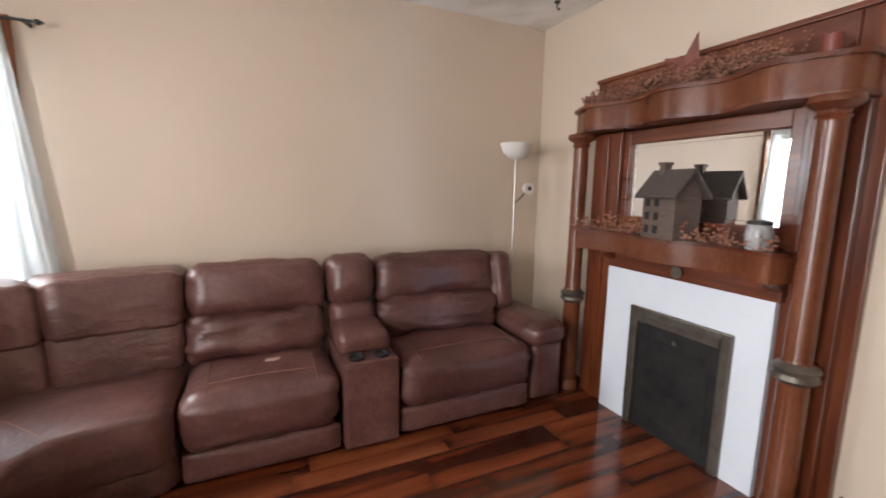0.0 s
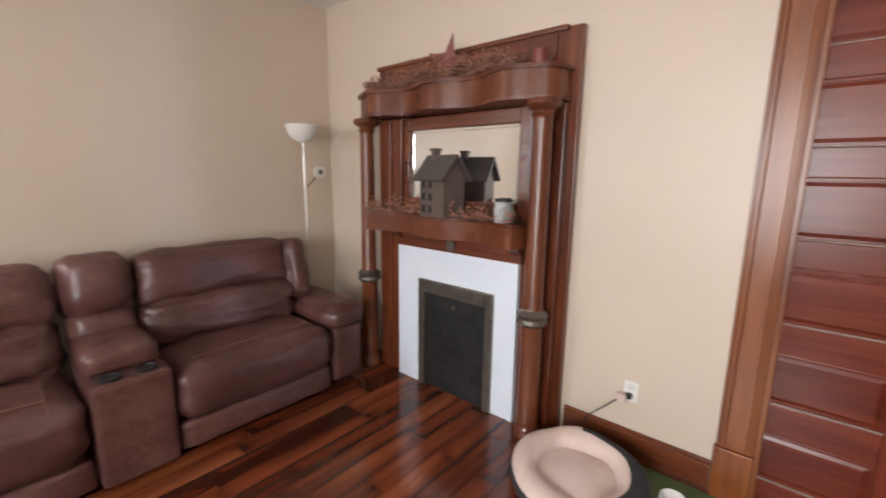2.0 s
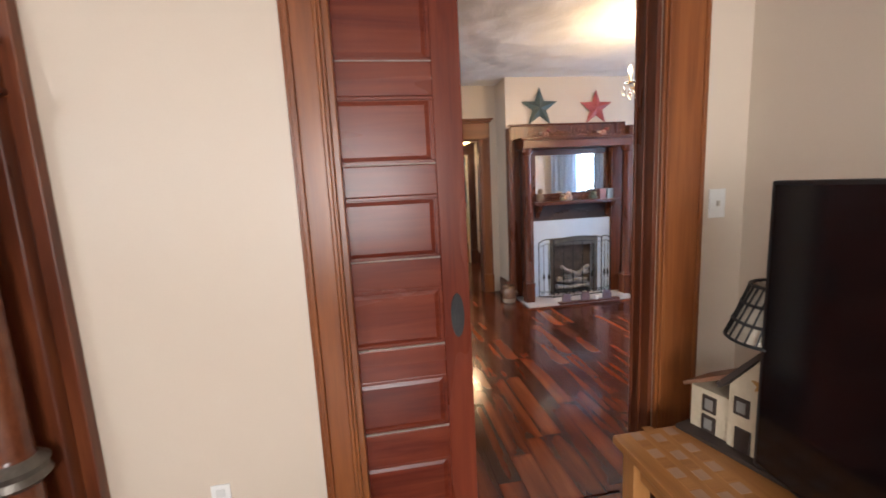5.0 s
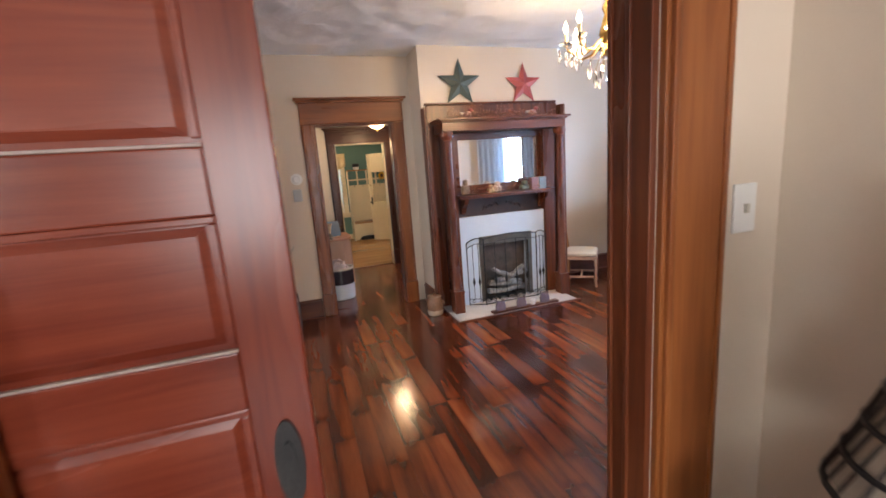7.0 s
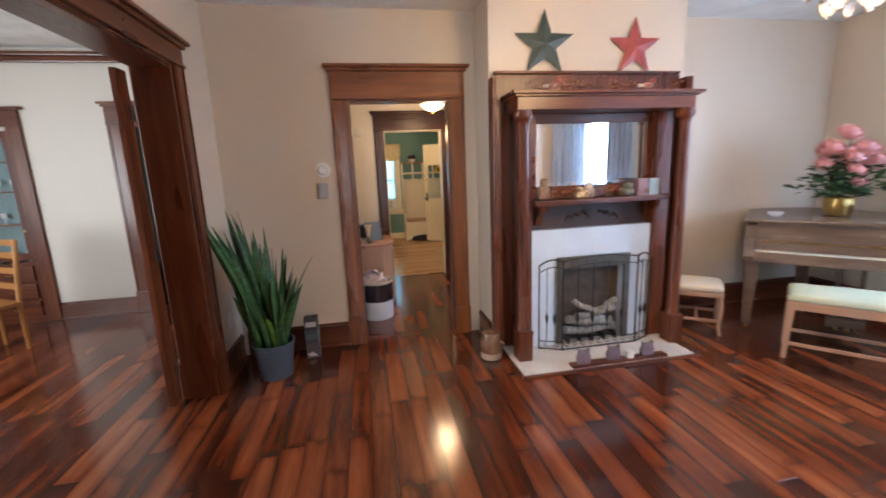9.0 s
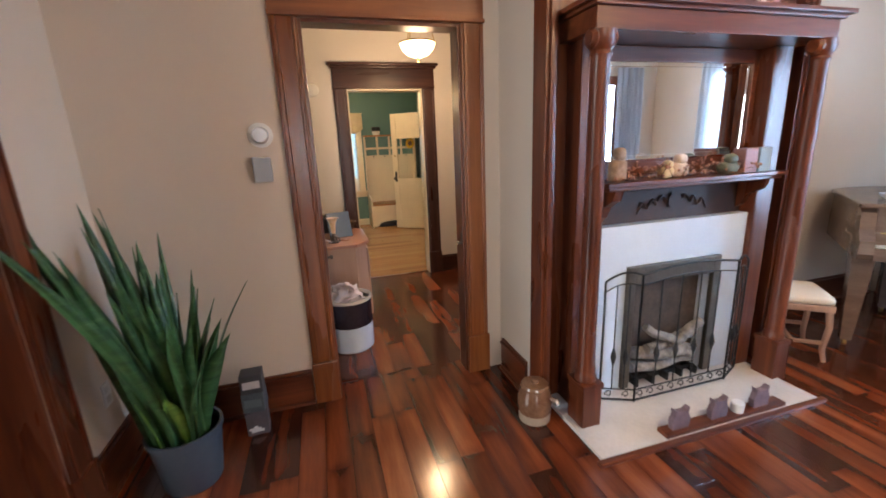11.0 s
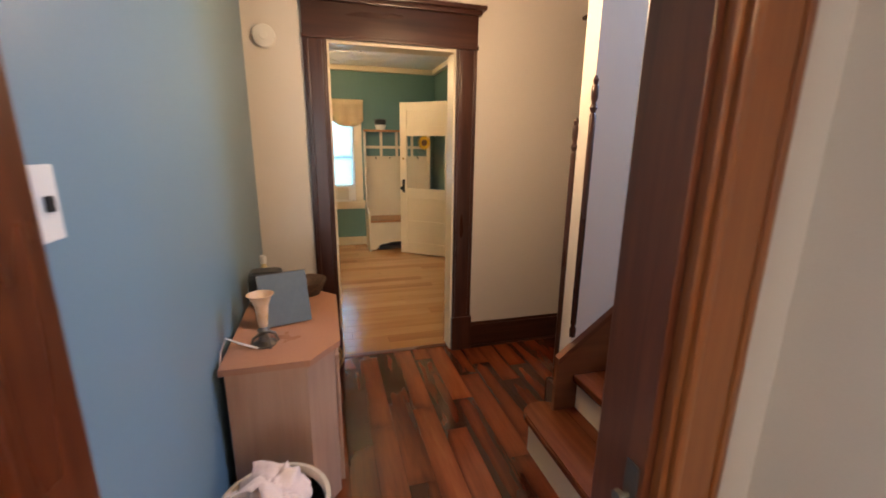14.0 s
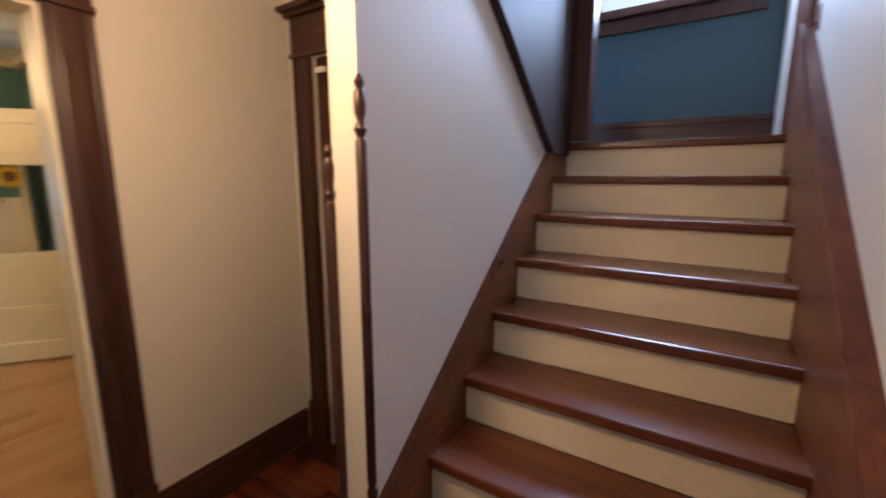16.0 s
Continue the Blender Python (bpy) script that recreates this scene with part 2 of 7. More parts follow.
BURL = mottled("figured_veneer", (0.085, 0.022, 0.010), (0.175, 0.056, 0.024), 0.24, big=4, fine=40, bump=0.03, stretch=(1.5, 1.5, 0.8))
HONEY = {a: wood("honey_oak_" + a, (0.27, 0.105, 0.03), (0.38, 0.165, 0.05), (0.48, 0.23, 0.08), a, 0.32) for a in "xyz"}
MAPLE = {a: wood("pinkish_maple_" + a, (0.33, 0.19, 0.13), (0.40, 0.24, 0.165), (0.46, 0.29, 0.20), a, 0.36) for a in "xyz"}
WALNUT = {a: wood("piano_walnut_" + a, (0.085, 0.05, 0.038), (0.14, 0.085, 0.062), (0.20, 0.125, 0.092), a, 0.26) for a in "xyz"}
TREAD = wood("tread_wood", (0.075, 0.017, 0.006), (0.125, 0.033, 0.012), (0.18, 0.054, 0.02), "x", 0.22)
LEATHER = hide("brown_leather", (0.060, 0.023, 0.019), (0.098, 0.040, 0.034), (0.155, 0.073, 0.062))
STRING = mottled("worn_dark_stringer", (0.022, 0.009, 0.007), (0.05, 0.02, 0.014), 0.6, big=4, fine=40, bump=0.1, stretch=(1, 6, 6))
STITCH = plain("pale_stitching", (0.20, 0.10, 0.07), 0.6)
WHITE = mottled("white_paint", (0.72, 0.70, 0.67), (0.80, 0.78, 0.75), 0.45, big=3, fine=120, bump=0.05)
IVORY = mottled("ivory_paint", (0.72, 0.61, 0.44), (0.79, 0.69, 0.51), 0.4, big=3, fine=120, bump=0.05)
# white paint with the blue of the window's cool light mixed into its colour
COOL_LIT_WHITE = mottled("daylight_tinted_white", (0.66, 0.71, 0.78), (0.73, 0.78, 0.85), 0.4, big=3, fine=120, bump=0.05)
# grey-tan that paints the highlight on the pocket door's panel ledges
LEDGE_LIT = mottled("ledge_highlight", (0.24, 0.17, 0.14), (0.36, 0.28, 0.24), 0.6, big=14, fine=90, bump=0.05)
SKIRT = wood("worn_skirt_wood", (0.09, 0.026, 0.009), (0.15, 0.046, 0.015), (0.21, 0.072, 0.024), "y", 0.42)
# white glaze tinted blue to carry the daylight on the tiles and the crock
TILE = mottled("daylight_tinted_glaze", (0.56, 0.64, 0.74), (0.64, 0.72, 0.81), 0.16, big=4, fine=80, bump=0.03, rough_vary=0.05)
IRON = mottled("black_iron", (0.02, 0.02, 0.021), (0.05, 0.048, 0.046), 0.5, metal=0.6, big=12, fine=120, bump=0.2)
PEWTER = mottled("aged_pewter", (0.10, 0.085, 0.07), (0.17, 0.15, 0.125), 0.42, metal=0.7, big=14, fine=90, bump=0.15)
BRASS = mottled("old_brass", (0.30, 0.19, 0.06), (0.48, 0.33, 0.12), 0.32, metal=0.9, big=10, fine=90, bump=0.1)
BLACK = plain("black_plastic", (0.012, 0.012, 0.014), 0.35)
SCREEN = plain("dark_screen", (0.004, 0.004, 0.005), 0.12)
MIRROR = plain("silvered_mirror", (0.88, 0.88, 0.87), 0.015, 1.0)
GLASS = glass("clear_glass")
PLASTIC = plain("white_plastic", (0.74, 0.73, 0.70), 0.35)
GREYP = plain("grey_plastic", (0.38, 0.38, 0.39), 0.45)


# ---- mesh helpers ----
def box(bm, x0, x1, y0, y1, z0, z1, bevel=0.0):
    m = Matrix.LocRotScale(((x0 + x1) / 2, (y0 + y1) / 2, (z0 + z1) / 2), None, (abs(x1 - x0), abs(y1 - y0), abs(z1 - z0)))
    vs = bmesh.ops.create_cube(bm, size=1, matrix=m)["verts"]
    if bevel:
        es = list({e for v in vs for e in v.link_edges})
        bmesh.ops.bevel(bm, geom=es, offset=bevel, segments=2, profile=0.6, affect="EDGES", clamp_overlap=True)
    return bm


def boxes(*rows, bevel=0.0):
    bm = bmesh.new()
    for r in rows:
        box(bm, *r, bevel=bevel)
    return bm


def lathe(profile, segments=24, centre=(0, 0, 0), axis="z", bm=None):
    """Turned shape from (radius, height) pairs."""
    bm = bm or bmesh.new()
    rings = []
    for r, h in profile:
        ring = []
        for k in range(segments):
            a = 2 * math.pi * k / segments
            p = (r * math.cos(a), r * math.sin(a), h)
            if axis == "x":
                p = (p[2], p[0], p[1])
            if axis == "y":
                p = (p[0], p[2], p[1])
            ring.append(bm.verts.new(Vector(p) + Vector(centre)))
        rings.append(ring)
    for a, b in zip(rings, rings[1:]):
        for k in range(segments):
            bm.faces.new((a[k], a[(k + 1) % segments], b[(k + 1) % segments], b[k]))
    bm.faces.new(rings[0][::-1])
    bm.faces.new(rings[-1])
    bmesh.ops.recalc_face_normals(bm, faces=bm.faces[:])
    return bm


def tube(points, radius, segments=8, bm=None, taper=1.0):
    """A round bar along points."""
    bm = bm or bmesh.new()
    pts = [Vector(p) for p in points]
    rings = []
    for k, p in enumerate(pts):
        d = (pts[min(k + 1, len(pts) - 1)] - pts[max(k - 1, 0)]).normalized()
        u = d.cross(Vector((0.13, 0.31, 0.94))).normalized() if abs(d.z) < 0.95 else d.cross(Vector((1, 0, 0))).normalized()
        v = d.cross(u)
        r = radius * (1 + (taper - 1) * k / max(1, len(pts) - 1))
        rings.append([bm.verts.new(p + r * (math.cos(a) * u + math.sin(a) * v)) for a in (2 * math.pi * s / segments for s in range(segments))])
    for a, b in zip(rings, rings[1:]):
        for s in range(segments):
            bm.faces.new((a[s], a[(s + 1) % segments], b[(s + 1) % segments], b[s]))
    bm.faces.new(rings[0][::-1])
    bm.faces.new(rings[-1])
    bmesh.ops.recalc_face_normals(bm, faces=bm.faces[:])
    return bm


def prism(outline, low, high, axis="z", bm=None):
    """An outline in two axes, drawn out along the third. axis z: (x, y); y: (x, z); x: (y, z)."""
    bm = bm or bmesh.new()

    def at(p, h):
        return {"z": (p[0], p[1], h), "y": (p[0], h, p[1]), "x": (h, p[0], p[1])}[axis]

    a = [bm.verts.new(at(p, low)) for p in outline]
    b = [bm.verts.new(at(p, high)) for p in outline]
    n = len(outline)
    fs = [bm.faces.new((a[k], a[(k + 1) % n], b[(k + 1) % n], b[k])) for k in range(n)]
    fs += [bm.faces.new(a[::-1]), bm.faces.new(b)]
    bmesh.ops.recalc_face_normals(bm, faces=fs)
    return bm


def pillow(bm, centre, size, radius, bulge=(0, 0, 0), wrinkle=0.0, turn=0.0, tilt=0.0, cuts=9, seed=0.0):
    """A soft rounded block: half sizes, corner radius, how far each face swells, and creases."""
    tmp = bmesh.new()
    bmesh.ops.create_cube(tmp, size=2)
    bmesh.ops.subdivide_edges(tmp, edges=tmp.edges[:], cuts=cuts, use_grid_fill=True)
    m = Matrix.Translation(centre) @ Matrix.Rotation(radians(turn), 4, "Z") @ Matrix.Rotation(radians(tilt), 4, "X")
    half = Vector(size)
    inner = Vector([max(0.001, s - radius) for s in half])
    for v in tmp.verts:
        u = v.co.copy()
        p = Vector([math.copysign(abs(c) ** 0.75, c) * s for c, s in zip(u, half)])
        core = Vector([max(-i, min(i, c)) for c, i in zip(p, inner)])
        d = p - core
        q = core + d.normalized() * radius if d.length > 1e-6 else p
        for k in range(3):
            w = (1 - u[(k + 1) % 3] ** 2) * (1 - u[(k + 2) % 3] ** 2)
            q[k] += bulge[k] * u[k] * max(0, w)
        if wrinkle:
            q += wrinkle * (noise.noise(Vector((q.x * 7 + seed, q.y * 7, q.z * 12))) + 0.6 * noise.noise(Vector((q.x * 20, q.y * 16 + seed, q.z * 30)))) * u
        v.co = m @ q
    idx = {v: bm.verts.new(v.co) for v in tmp.verts}
    for f in tmp.faces:
        bm.faces.new([idx[v] for v in f.verts]).smooth = True
    tmp.free()
    return bm


def part(name, bm, material, parent=None, label="", smooth=False):
    """Links a bmesh as one mesh object under a thing or a part."""
    me = bpy.data.meshes.new(name)
    if smooth:
        for f in bm.faces:
            f.smooth = True
    bm.to_mesh(me)
    bm.free()
    if smooth:
        me.set_sharp_from_angle(angle=radians(38))
    ob = new(name, me)
    me.materials.append(material)
    if parent:
        ob.parent = parent
    return tagged(ob, label=label)


def thing(name, label, category, group="", kind="", at=None):
    ob = new(name)
    ob.empty_display_size = 0.1
    if at is not None:
        ob.matrix_world = at
    return tagged(ob, label, category, group, kind)


def structure(name, bm, material, label, category):
    return tagged(part(name, bm, material), label, category, kind="structure")


# ---- the rooms' shell ----
CEIL = 2.83
DEN_W, DEN_S, DEN_N, DEN_E = -1.8, -0.42, 4.49, 3.03
MUS_W, MUS_E, MUS_N, MUS_S = 3.24, 7.045, 1.60, -4.30
HALL_W, HALL_E, HALL_N = 7.17, 9.31, 0.62
DIN_E, DIN_N = 8.70, 5.5
KIT_W, KIT_E, KIT_S, KIT_N, KIT_CEIL = 9.45, 13.0, -1.45, 3.2, 2.60


def wall_y(name, y0, y1, x0, x1, top, holes, material, label):
    """A wall that runs along x, with holes (xa, xb, za, zb) through it."""
    bm, at = bmesh.new(), x0
    for xa, xb, za, zb in sorted(holes):
        box(bm, at, xa, y0, y1, 0, top)
        if za > 0:
            box(bm, xa, xb, y0, y1, 0, za)
        box(bm, xa, xb, y0, y1, zb, top)
        at = xb
    box(bm, at, x1, y0, y1, 0, top)
    return structure(name, bm, material, label, "wall")


def wall_x(name, x0, x1, y0, y1, top, holes, material, label):
    bm, at = bmesh.new(), y0
    for ya, yb, za, zb in sorted(holes):
        box(bm, x0, x1, at, ya, 0, top)
        if za > 0:
            box(bm, x0, x1, ya, yb, 0, za)
        box(bm, x0, x1, ya, yb, zb, top)
        at = yb
    box(bm, x0, x1, at, y1, 0, top)
    return structure(name, bm, material, label, "wall")


# den
wall_y("wall_den_north", DEN_N, DEN_N + 0.16, -1.96, 3.24, CEIL, [(-1.50, -0.52, 0.75, 2.25)], TAN, "tan painted wall behind the brown sofa")
wall_x("wall_den_west", -1.96, DEN_W, -0.58, DEN_N, CEIL, [(0.5, 2.1, 0.75, 2.35)], TAN, "tan painted wall with a window")
wall_y("wall_den_south", -0.58, DEN_S, DEN_W, DEN_E, CEIL, [], TAN, "tan painted wall behind the television")
bm = boxes((3.03, 3.085, 1.31, 2.2, 0, CEIL), (3.145, 3.24, 1.31, 2.2, 0, CEIL), (3.03, 3.24, 2.2, 4.49, 0, CEIL), (3.03, 3.24, 0.0, 1.31, 2.43, CEIL), (3.03, 3.17, -0.58, 0.0, 0, CEIL))
structure("wall_den_east", bm, TAN, "satin tan wall with a pocket doorway", "wall")
# music room
wall_x("wall_music_west", 3.08, MUS_W, MUS_S - 0.15, -0.58, CEIL, [(-3.6, -2.95, 0.7, 2.2)], TAN, "tan painted wall with a window")
wall_y("wall_music_north", MUS_N, 1.82, MUS_W, DIN_E, CEIL, [(4.3, 6.40, 0, 2.25)], TAN, "tan wall with a wide cased opening")
wall_x("wall_music_east", MUS_E, HALL_W, -0.45, MUS_N, CEIL, [(-0.30, 0.56, 0, 2.13)], TAN, "tan wall with a cased doorway to the hall")
wall_y("wall_music_south", MUS_S - 0.15, MUS_S, MUS_W, HALL_W, CEIL, [(4.2, 5.3, 0.65, 2.2)], TAN, "tan wall with a window behind the piano")
wall_x("wall_music_east_2", MUS_E, 7.072, MUS_S, -0.45, CEIL, [], TAN, "tan wall behind piano and chair")
wall_x("wall_stair_west", 7.072, 7.10, MUS_S, -0.45, CEIL, [], CREAM, "cream wall beside the stair")
structure("chimney_breast", boxes((6.62, MUS_E, -2.22, -0.53, 0, CEIL)), TAN, "tan chimney breast behind the mantelpiece", "wall")
# dining room
wall_x("wall_dining_east", DIN_E, DIN_E + 0.15, 1.82, DIN_N, 2.95, [(2.25, 3.07, 0, 2.16), (4.16, 5.2, 0, 2.12)], CREAM, "pale cream wall with a doorway and built-in cabinet")
wall_y("wall_dining_north", DIN_N, DIN_N + 0.15, MUS_W, 8.85, 2.95, [(4.3, 6.1, 0.7, 2.2)], CREAM, "cream wall with a window")
wall_x("wall_dining_west", 3.08, MUS_W, 1.82, 5.65, 2.95, [], CREAM, "plain cream wall")
structure("wall_back_room", boxes((10.0, 10.1, 1.5, 3.6, 0, 2.8), (8.85, 10.0, 3.5, 3.6, 0, 2.8)), CREAM, "cream wall of the room beyond the dining doorway", "wall")
# hall and stair
wall_y("wall_hall_north", HALL_N, HALL_N + 0.13, HALL_W, HALL_E, CEIL, [], BLUE, "blue-grey painted hall wall")
wall_x("wall_hall_east", HALL_E, KIT_W, -3.8, HALL_N + 0.13, CEIL, [(-0.64, 0.17, 0, 2.09)], CREAM, "cream wall with the doorway to the kitchen")
wall_y("wall_closet", -1.72, -1.60, 8.30, HALL_E, CEIL, [(8.42, 9.14, 0, 2.12)], CREAM, "cream wall round a dark closet door")
wall_y("wall_landing", -3.80, -3.65, 7.05, HALL_E, 4.6, [(7.3, 8.3, 2.74, 3.7)], DIM_TEAL, "teal wall at the stair landing, coloured dark for its shade")
structure("wall_stair_upper", boxes((MUS_E, HALL_W, -3.65, -0.3, CEIL + 0.1, 4.6), (HALL_E, KIT_W, -3.65, 0.75, CEIL + 0.1, 4.6), (HALL_W, HALL_E, -0.6, -0.45, CEIL + 0.1, 4.6)), CREAM, "upper stairwell walls", "wall")
# kitchen
wall_x("wall_kitchen_east", KIT_E, KIT_E + 0.15, KIT_S, KIT_N, KIT_CEIL, [(-0.22, 0.62, 0.68, 1.98)], TEAL, "teal kitchen wall with a window")
wall_y("wall_kitchen_south", KIT_S - 0.15, KIT_S, KIT_W, KIT_E, KIT_CEIL, [(11.05, 11.86, 0, 2.08)], TEAL, "teal kitchen wall with a doorway")
wall_y("wall_kitchen_north", KIT_N, KIT_N + 0.15, KIT_W, KIT_E, KIT_CEIL, [], TEAL, "teal kitchen wall")
structure("wall_kitchen_west", boxes((KIT_W, KIT_W + 0.02, 0.32, KIT_N, 0, KIT_CEIL), (KIT_W, KIT_W + 0.02, KIT_S, -0.78, 0, KIT_CEIL)), TEAL, "teal kitchen wall beside the hall doorway", "wall")
structure("wall_porch", boxes((10.6, 12.4, -2.75, -2.65, 0, 2.6)), IVORY, "pale wall past the kitchen door", "wall")

# ceilings
structure("ceiling_den", boxes((-1.96, 3.24, -0.58, 4.65, CEIL, CEIL + 0.1)), CEILING, "white textured plaster ceiling", "ceiling")
structure("ceiling_music", boxes((3.24, HALL_W, MUS_S - 0.15, 1.82, CEIL, CEIL + 0.1)), CEILING, "white plaster ceiling trowelled in fans", "ceiling")
structure("ceiling_dining", boxes((3.08, 8.85, 1.82, 5.65, 2.95, 3.05)), CEILING, "white textured plaster ceiling", "ceiling")
structure("ceiling_hall", boxes((HALL_W, HALL_E, -0.62, 0.75, CEIL, CEIL + 0.1)), CEILING, "white hall ceiling", "ceiling")
structure("ceiling_stairwell", boxes((7.05, KIT_W, -3.8, 0.75, 4.6, 4.7)), CEILING, "white ceiling over the stairwell", "ceiling")
structure("ceiling_kitchen", boxes((KIT_W, 13.15, KIT_S - 0.15, KIT_N + 0.15, KIT_CEIL, KIT_CEIL + 0.1)), CEILING, "white kitchen ceiling", "ceiling")
structure("ceiling_back_room", boxes((8.85, 10.1, 1.5, 3.6, 2.8, 2.9)), CEILING, "white ceiling", "ceiling")
structure("ground", boxes((-60, 70, -60, 60, -0.5, -0.32)), mottled("lawn", (0.03, 0.05, 0.015), (0.06, 0.09, 0.03), 0.9, big=0.8, fine=20), "green lawn outside the windows", "ground")

# ---- floors' beds, casings, baseboards ----
den_floor = structure("floor_den", boxes((-1.96, 3.135, -0.58, 4.65, -0.2, -0.012)), JOINT, "glossy red-brown board floor", "floor")
music_floor = structure("floor_music", boxes((3.135, HALL_W, MUS_S - 0.15, 1.71, -0.2, -0.012)), JOINT, "glossy red-brown board floor in long rows", "floor")
dining_floor = structure("floor_dining", boxes((3.08, 10.1, 1.71, 5.65, -0.2, -0.012)), JOINT, "glossy red-brown board floor", "floor")
hall_floor = structure("floor_hall", boxes((HALL_W, 9.38, -3.8, 0.75, -0.2, -0.012)), JOINT, "dark red-brown hall floor boards", "floor")
kitchen_floor = structure("floor_kitchen", boxes((9.38, 13.15, -2.75, 3.35, -0.2, -0.012)), JOINT, "pale oak laminate kitchen floor", "floor")


def casing_leg(parent, wood_set, x, y, w, top, face, plinth=0.26, flat=False):
    """A moulded door casing leg with its plinth. face: '-x', '+x' or '-y', '+y', the side it is seen from; w runs along the wall from (x, y)."""
    ax, sg = face[1], (-1 if face[0] == "-" else 1)
    steps = [(0.0, 0.012, 0.020), (0.012, 0.026, 0.027), (0.026, w - 0.032, 0.022), (w - 0.032, w - 0.014, 0.030), (w - 0.014, w, 0.020)]
    bm = bmesh.new()
    for a, b, d in steps:
        if ax == "x":
            box(bm, x, x + sg * d, y + a, y + b, plinth, top, 0.004)
        else:
            box(bm, x + a, x + b, y, y + sg * d, plinth, top, 0.004)
    part("casing_leg", bm, wood_set["z"], parent)
    if ax == "x":
        bm = boxes((x, x + sg * 0.036, y - 0.006, y + w + 0.006, 0, plinth), bevel=0.006)
    else:
        bm = boxes((x - 0.006, x + w + 0.006, y, y + sg * 0.036, 0, plinth), bevel=0.006)
    part("plinth", bm, wood_set["z"], parent)


def casing_head(parent, wood_set, at, a, b, z0, z1, face):
    """A head board with a fillet below and a cornice that steps out on top."""
    sg = -1 if face[0] == "-" else 1
    rows = [(a - 0.004, b + 0.004, z0, z0 + 0.022, 0.036), (a, b, z0 + 0.022, z1 - 0.05, 0.024), (a - 0.018, b + 0.018, z1 - 0.05, z1 - 0.024, 0.045), (a - 0.04, b + 0.04, z1 - 0.024, z1, 0.07)]
    along = "y" if face[1] == "x" else "x"
    bm = bmesh.new()
    for p, q, za, zb, d in rows:
        if face[1] == "x":
            box(bm, at, at + sg * d, p, q, za, zb, 0.005)
        else:
            box(bm, p, q, at, at + sg * d, za, zb, 0.005)
    part("head", bm, wood_set[along], parent)


def jamb_x(parent, wood_set, x0, x1, ya, yb, top, t=0.02):
    part("jamb", boxes((x0, x1, ya, ya + t, 0, top), bevel=0.003), wood_set["z"], parent)
    part("jamb", boxes((x0, x1, yb - t, yb, 0, top), bevel=0.003), wood_set["z"], parent)
    part("head_jamb", boxes((x0, x1, ya + t, yb - t, top - t, top), bevel=0.003), wood_set["y"], parent)


# pocket doorway between den and music room
pd = thing("doorway_pocket", "varnished orange-brown cased pocket doorway", "doorway", kind="structure")
casing_leg(pd, CASING, 3.03, 1.31, 0.14, 2.43, "-x")
casing_leg(pd, CASING, 3.03, -0.205, 0.205, 2.43, "-x")
casing_head(pd, CASING, 3.03, -0.19, 1.45, 2.43, 2.65, "-x")
casing_leg(pd, CASING, 3.24, 1.31, 0.14, 2.43, "+x")
casing_leg(pd, CASING, 3.17, -0.19, 0.14, 2.43, "+x")
casing_head(pd, CASING, 3.24, 0.0, 1.45, 2.43, 2.65, "+x")
part("jamb", boxes((3.03, 3.17, 0.0, 0.02, 0, 2.43), bevel=0.003), MAHOG["z"], pd)
part("jamb_stop", boxes((3.085, 3.10, 0.02, 0.03, 0, 2.43), bevel=0.003), MAHOG["z"], pd)
part("jamb_stop", boxes((3.145, 3.158, 0.02, 0.03, 0, 2.43), bevel=0.003), MAHOG["z"], pd)
part("stop", boxes((3.03, 3.085, 1.285, 1.31, 0, 2.43), bevel=0.004), CASING["z"], pd)
part("stop", boxes((3.145, 3.24, 1.285, 1.31, 0, 2.43), bevel=0.004), CASING["z"], pd)
part("head_jamb", boxes((3.03, 3.085, 0.022, 1.285, 2.405, 2.43), (3.145, 3.24, 0.022, 1.285, 2.405, 2.43), bevel=0.003), CASING["y"], pd)


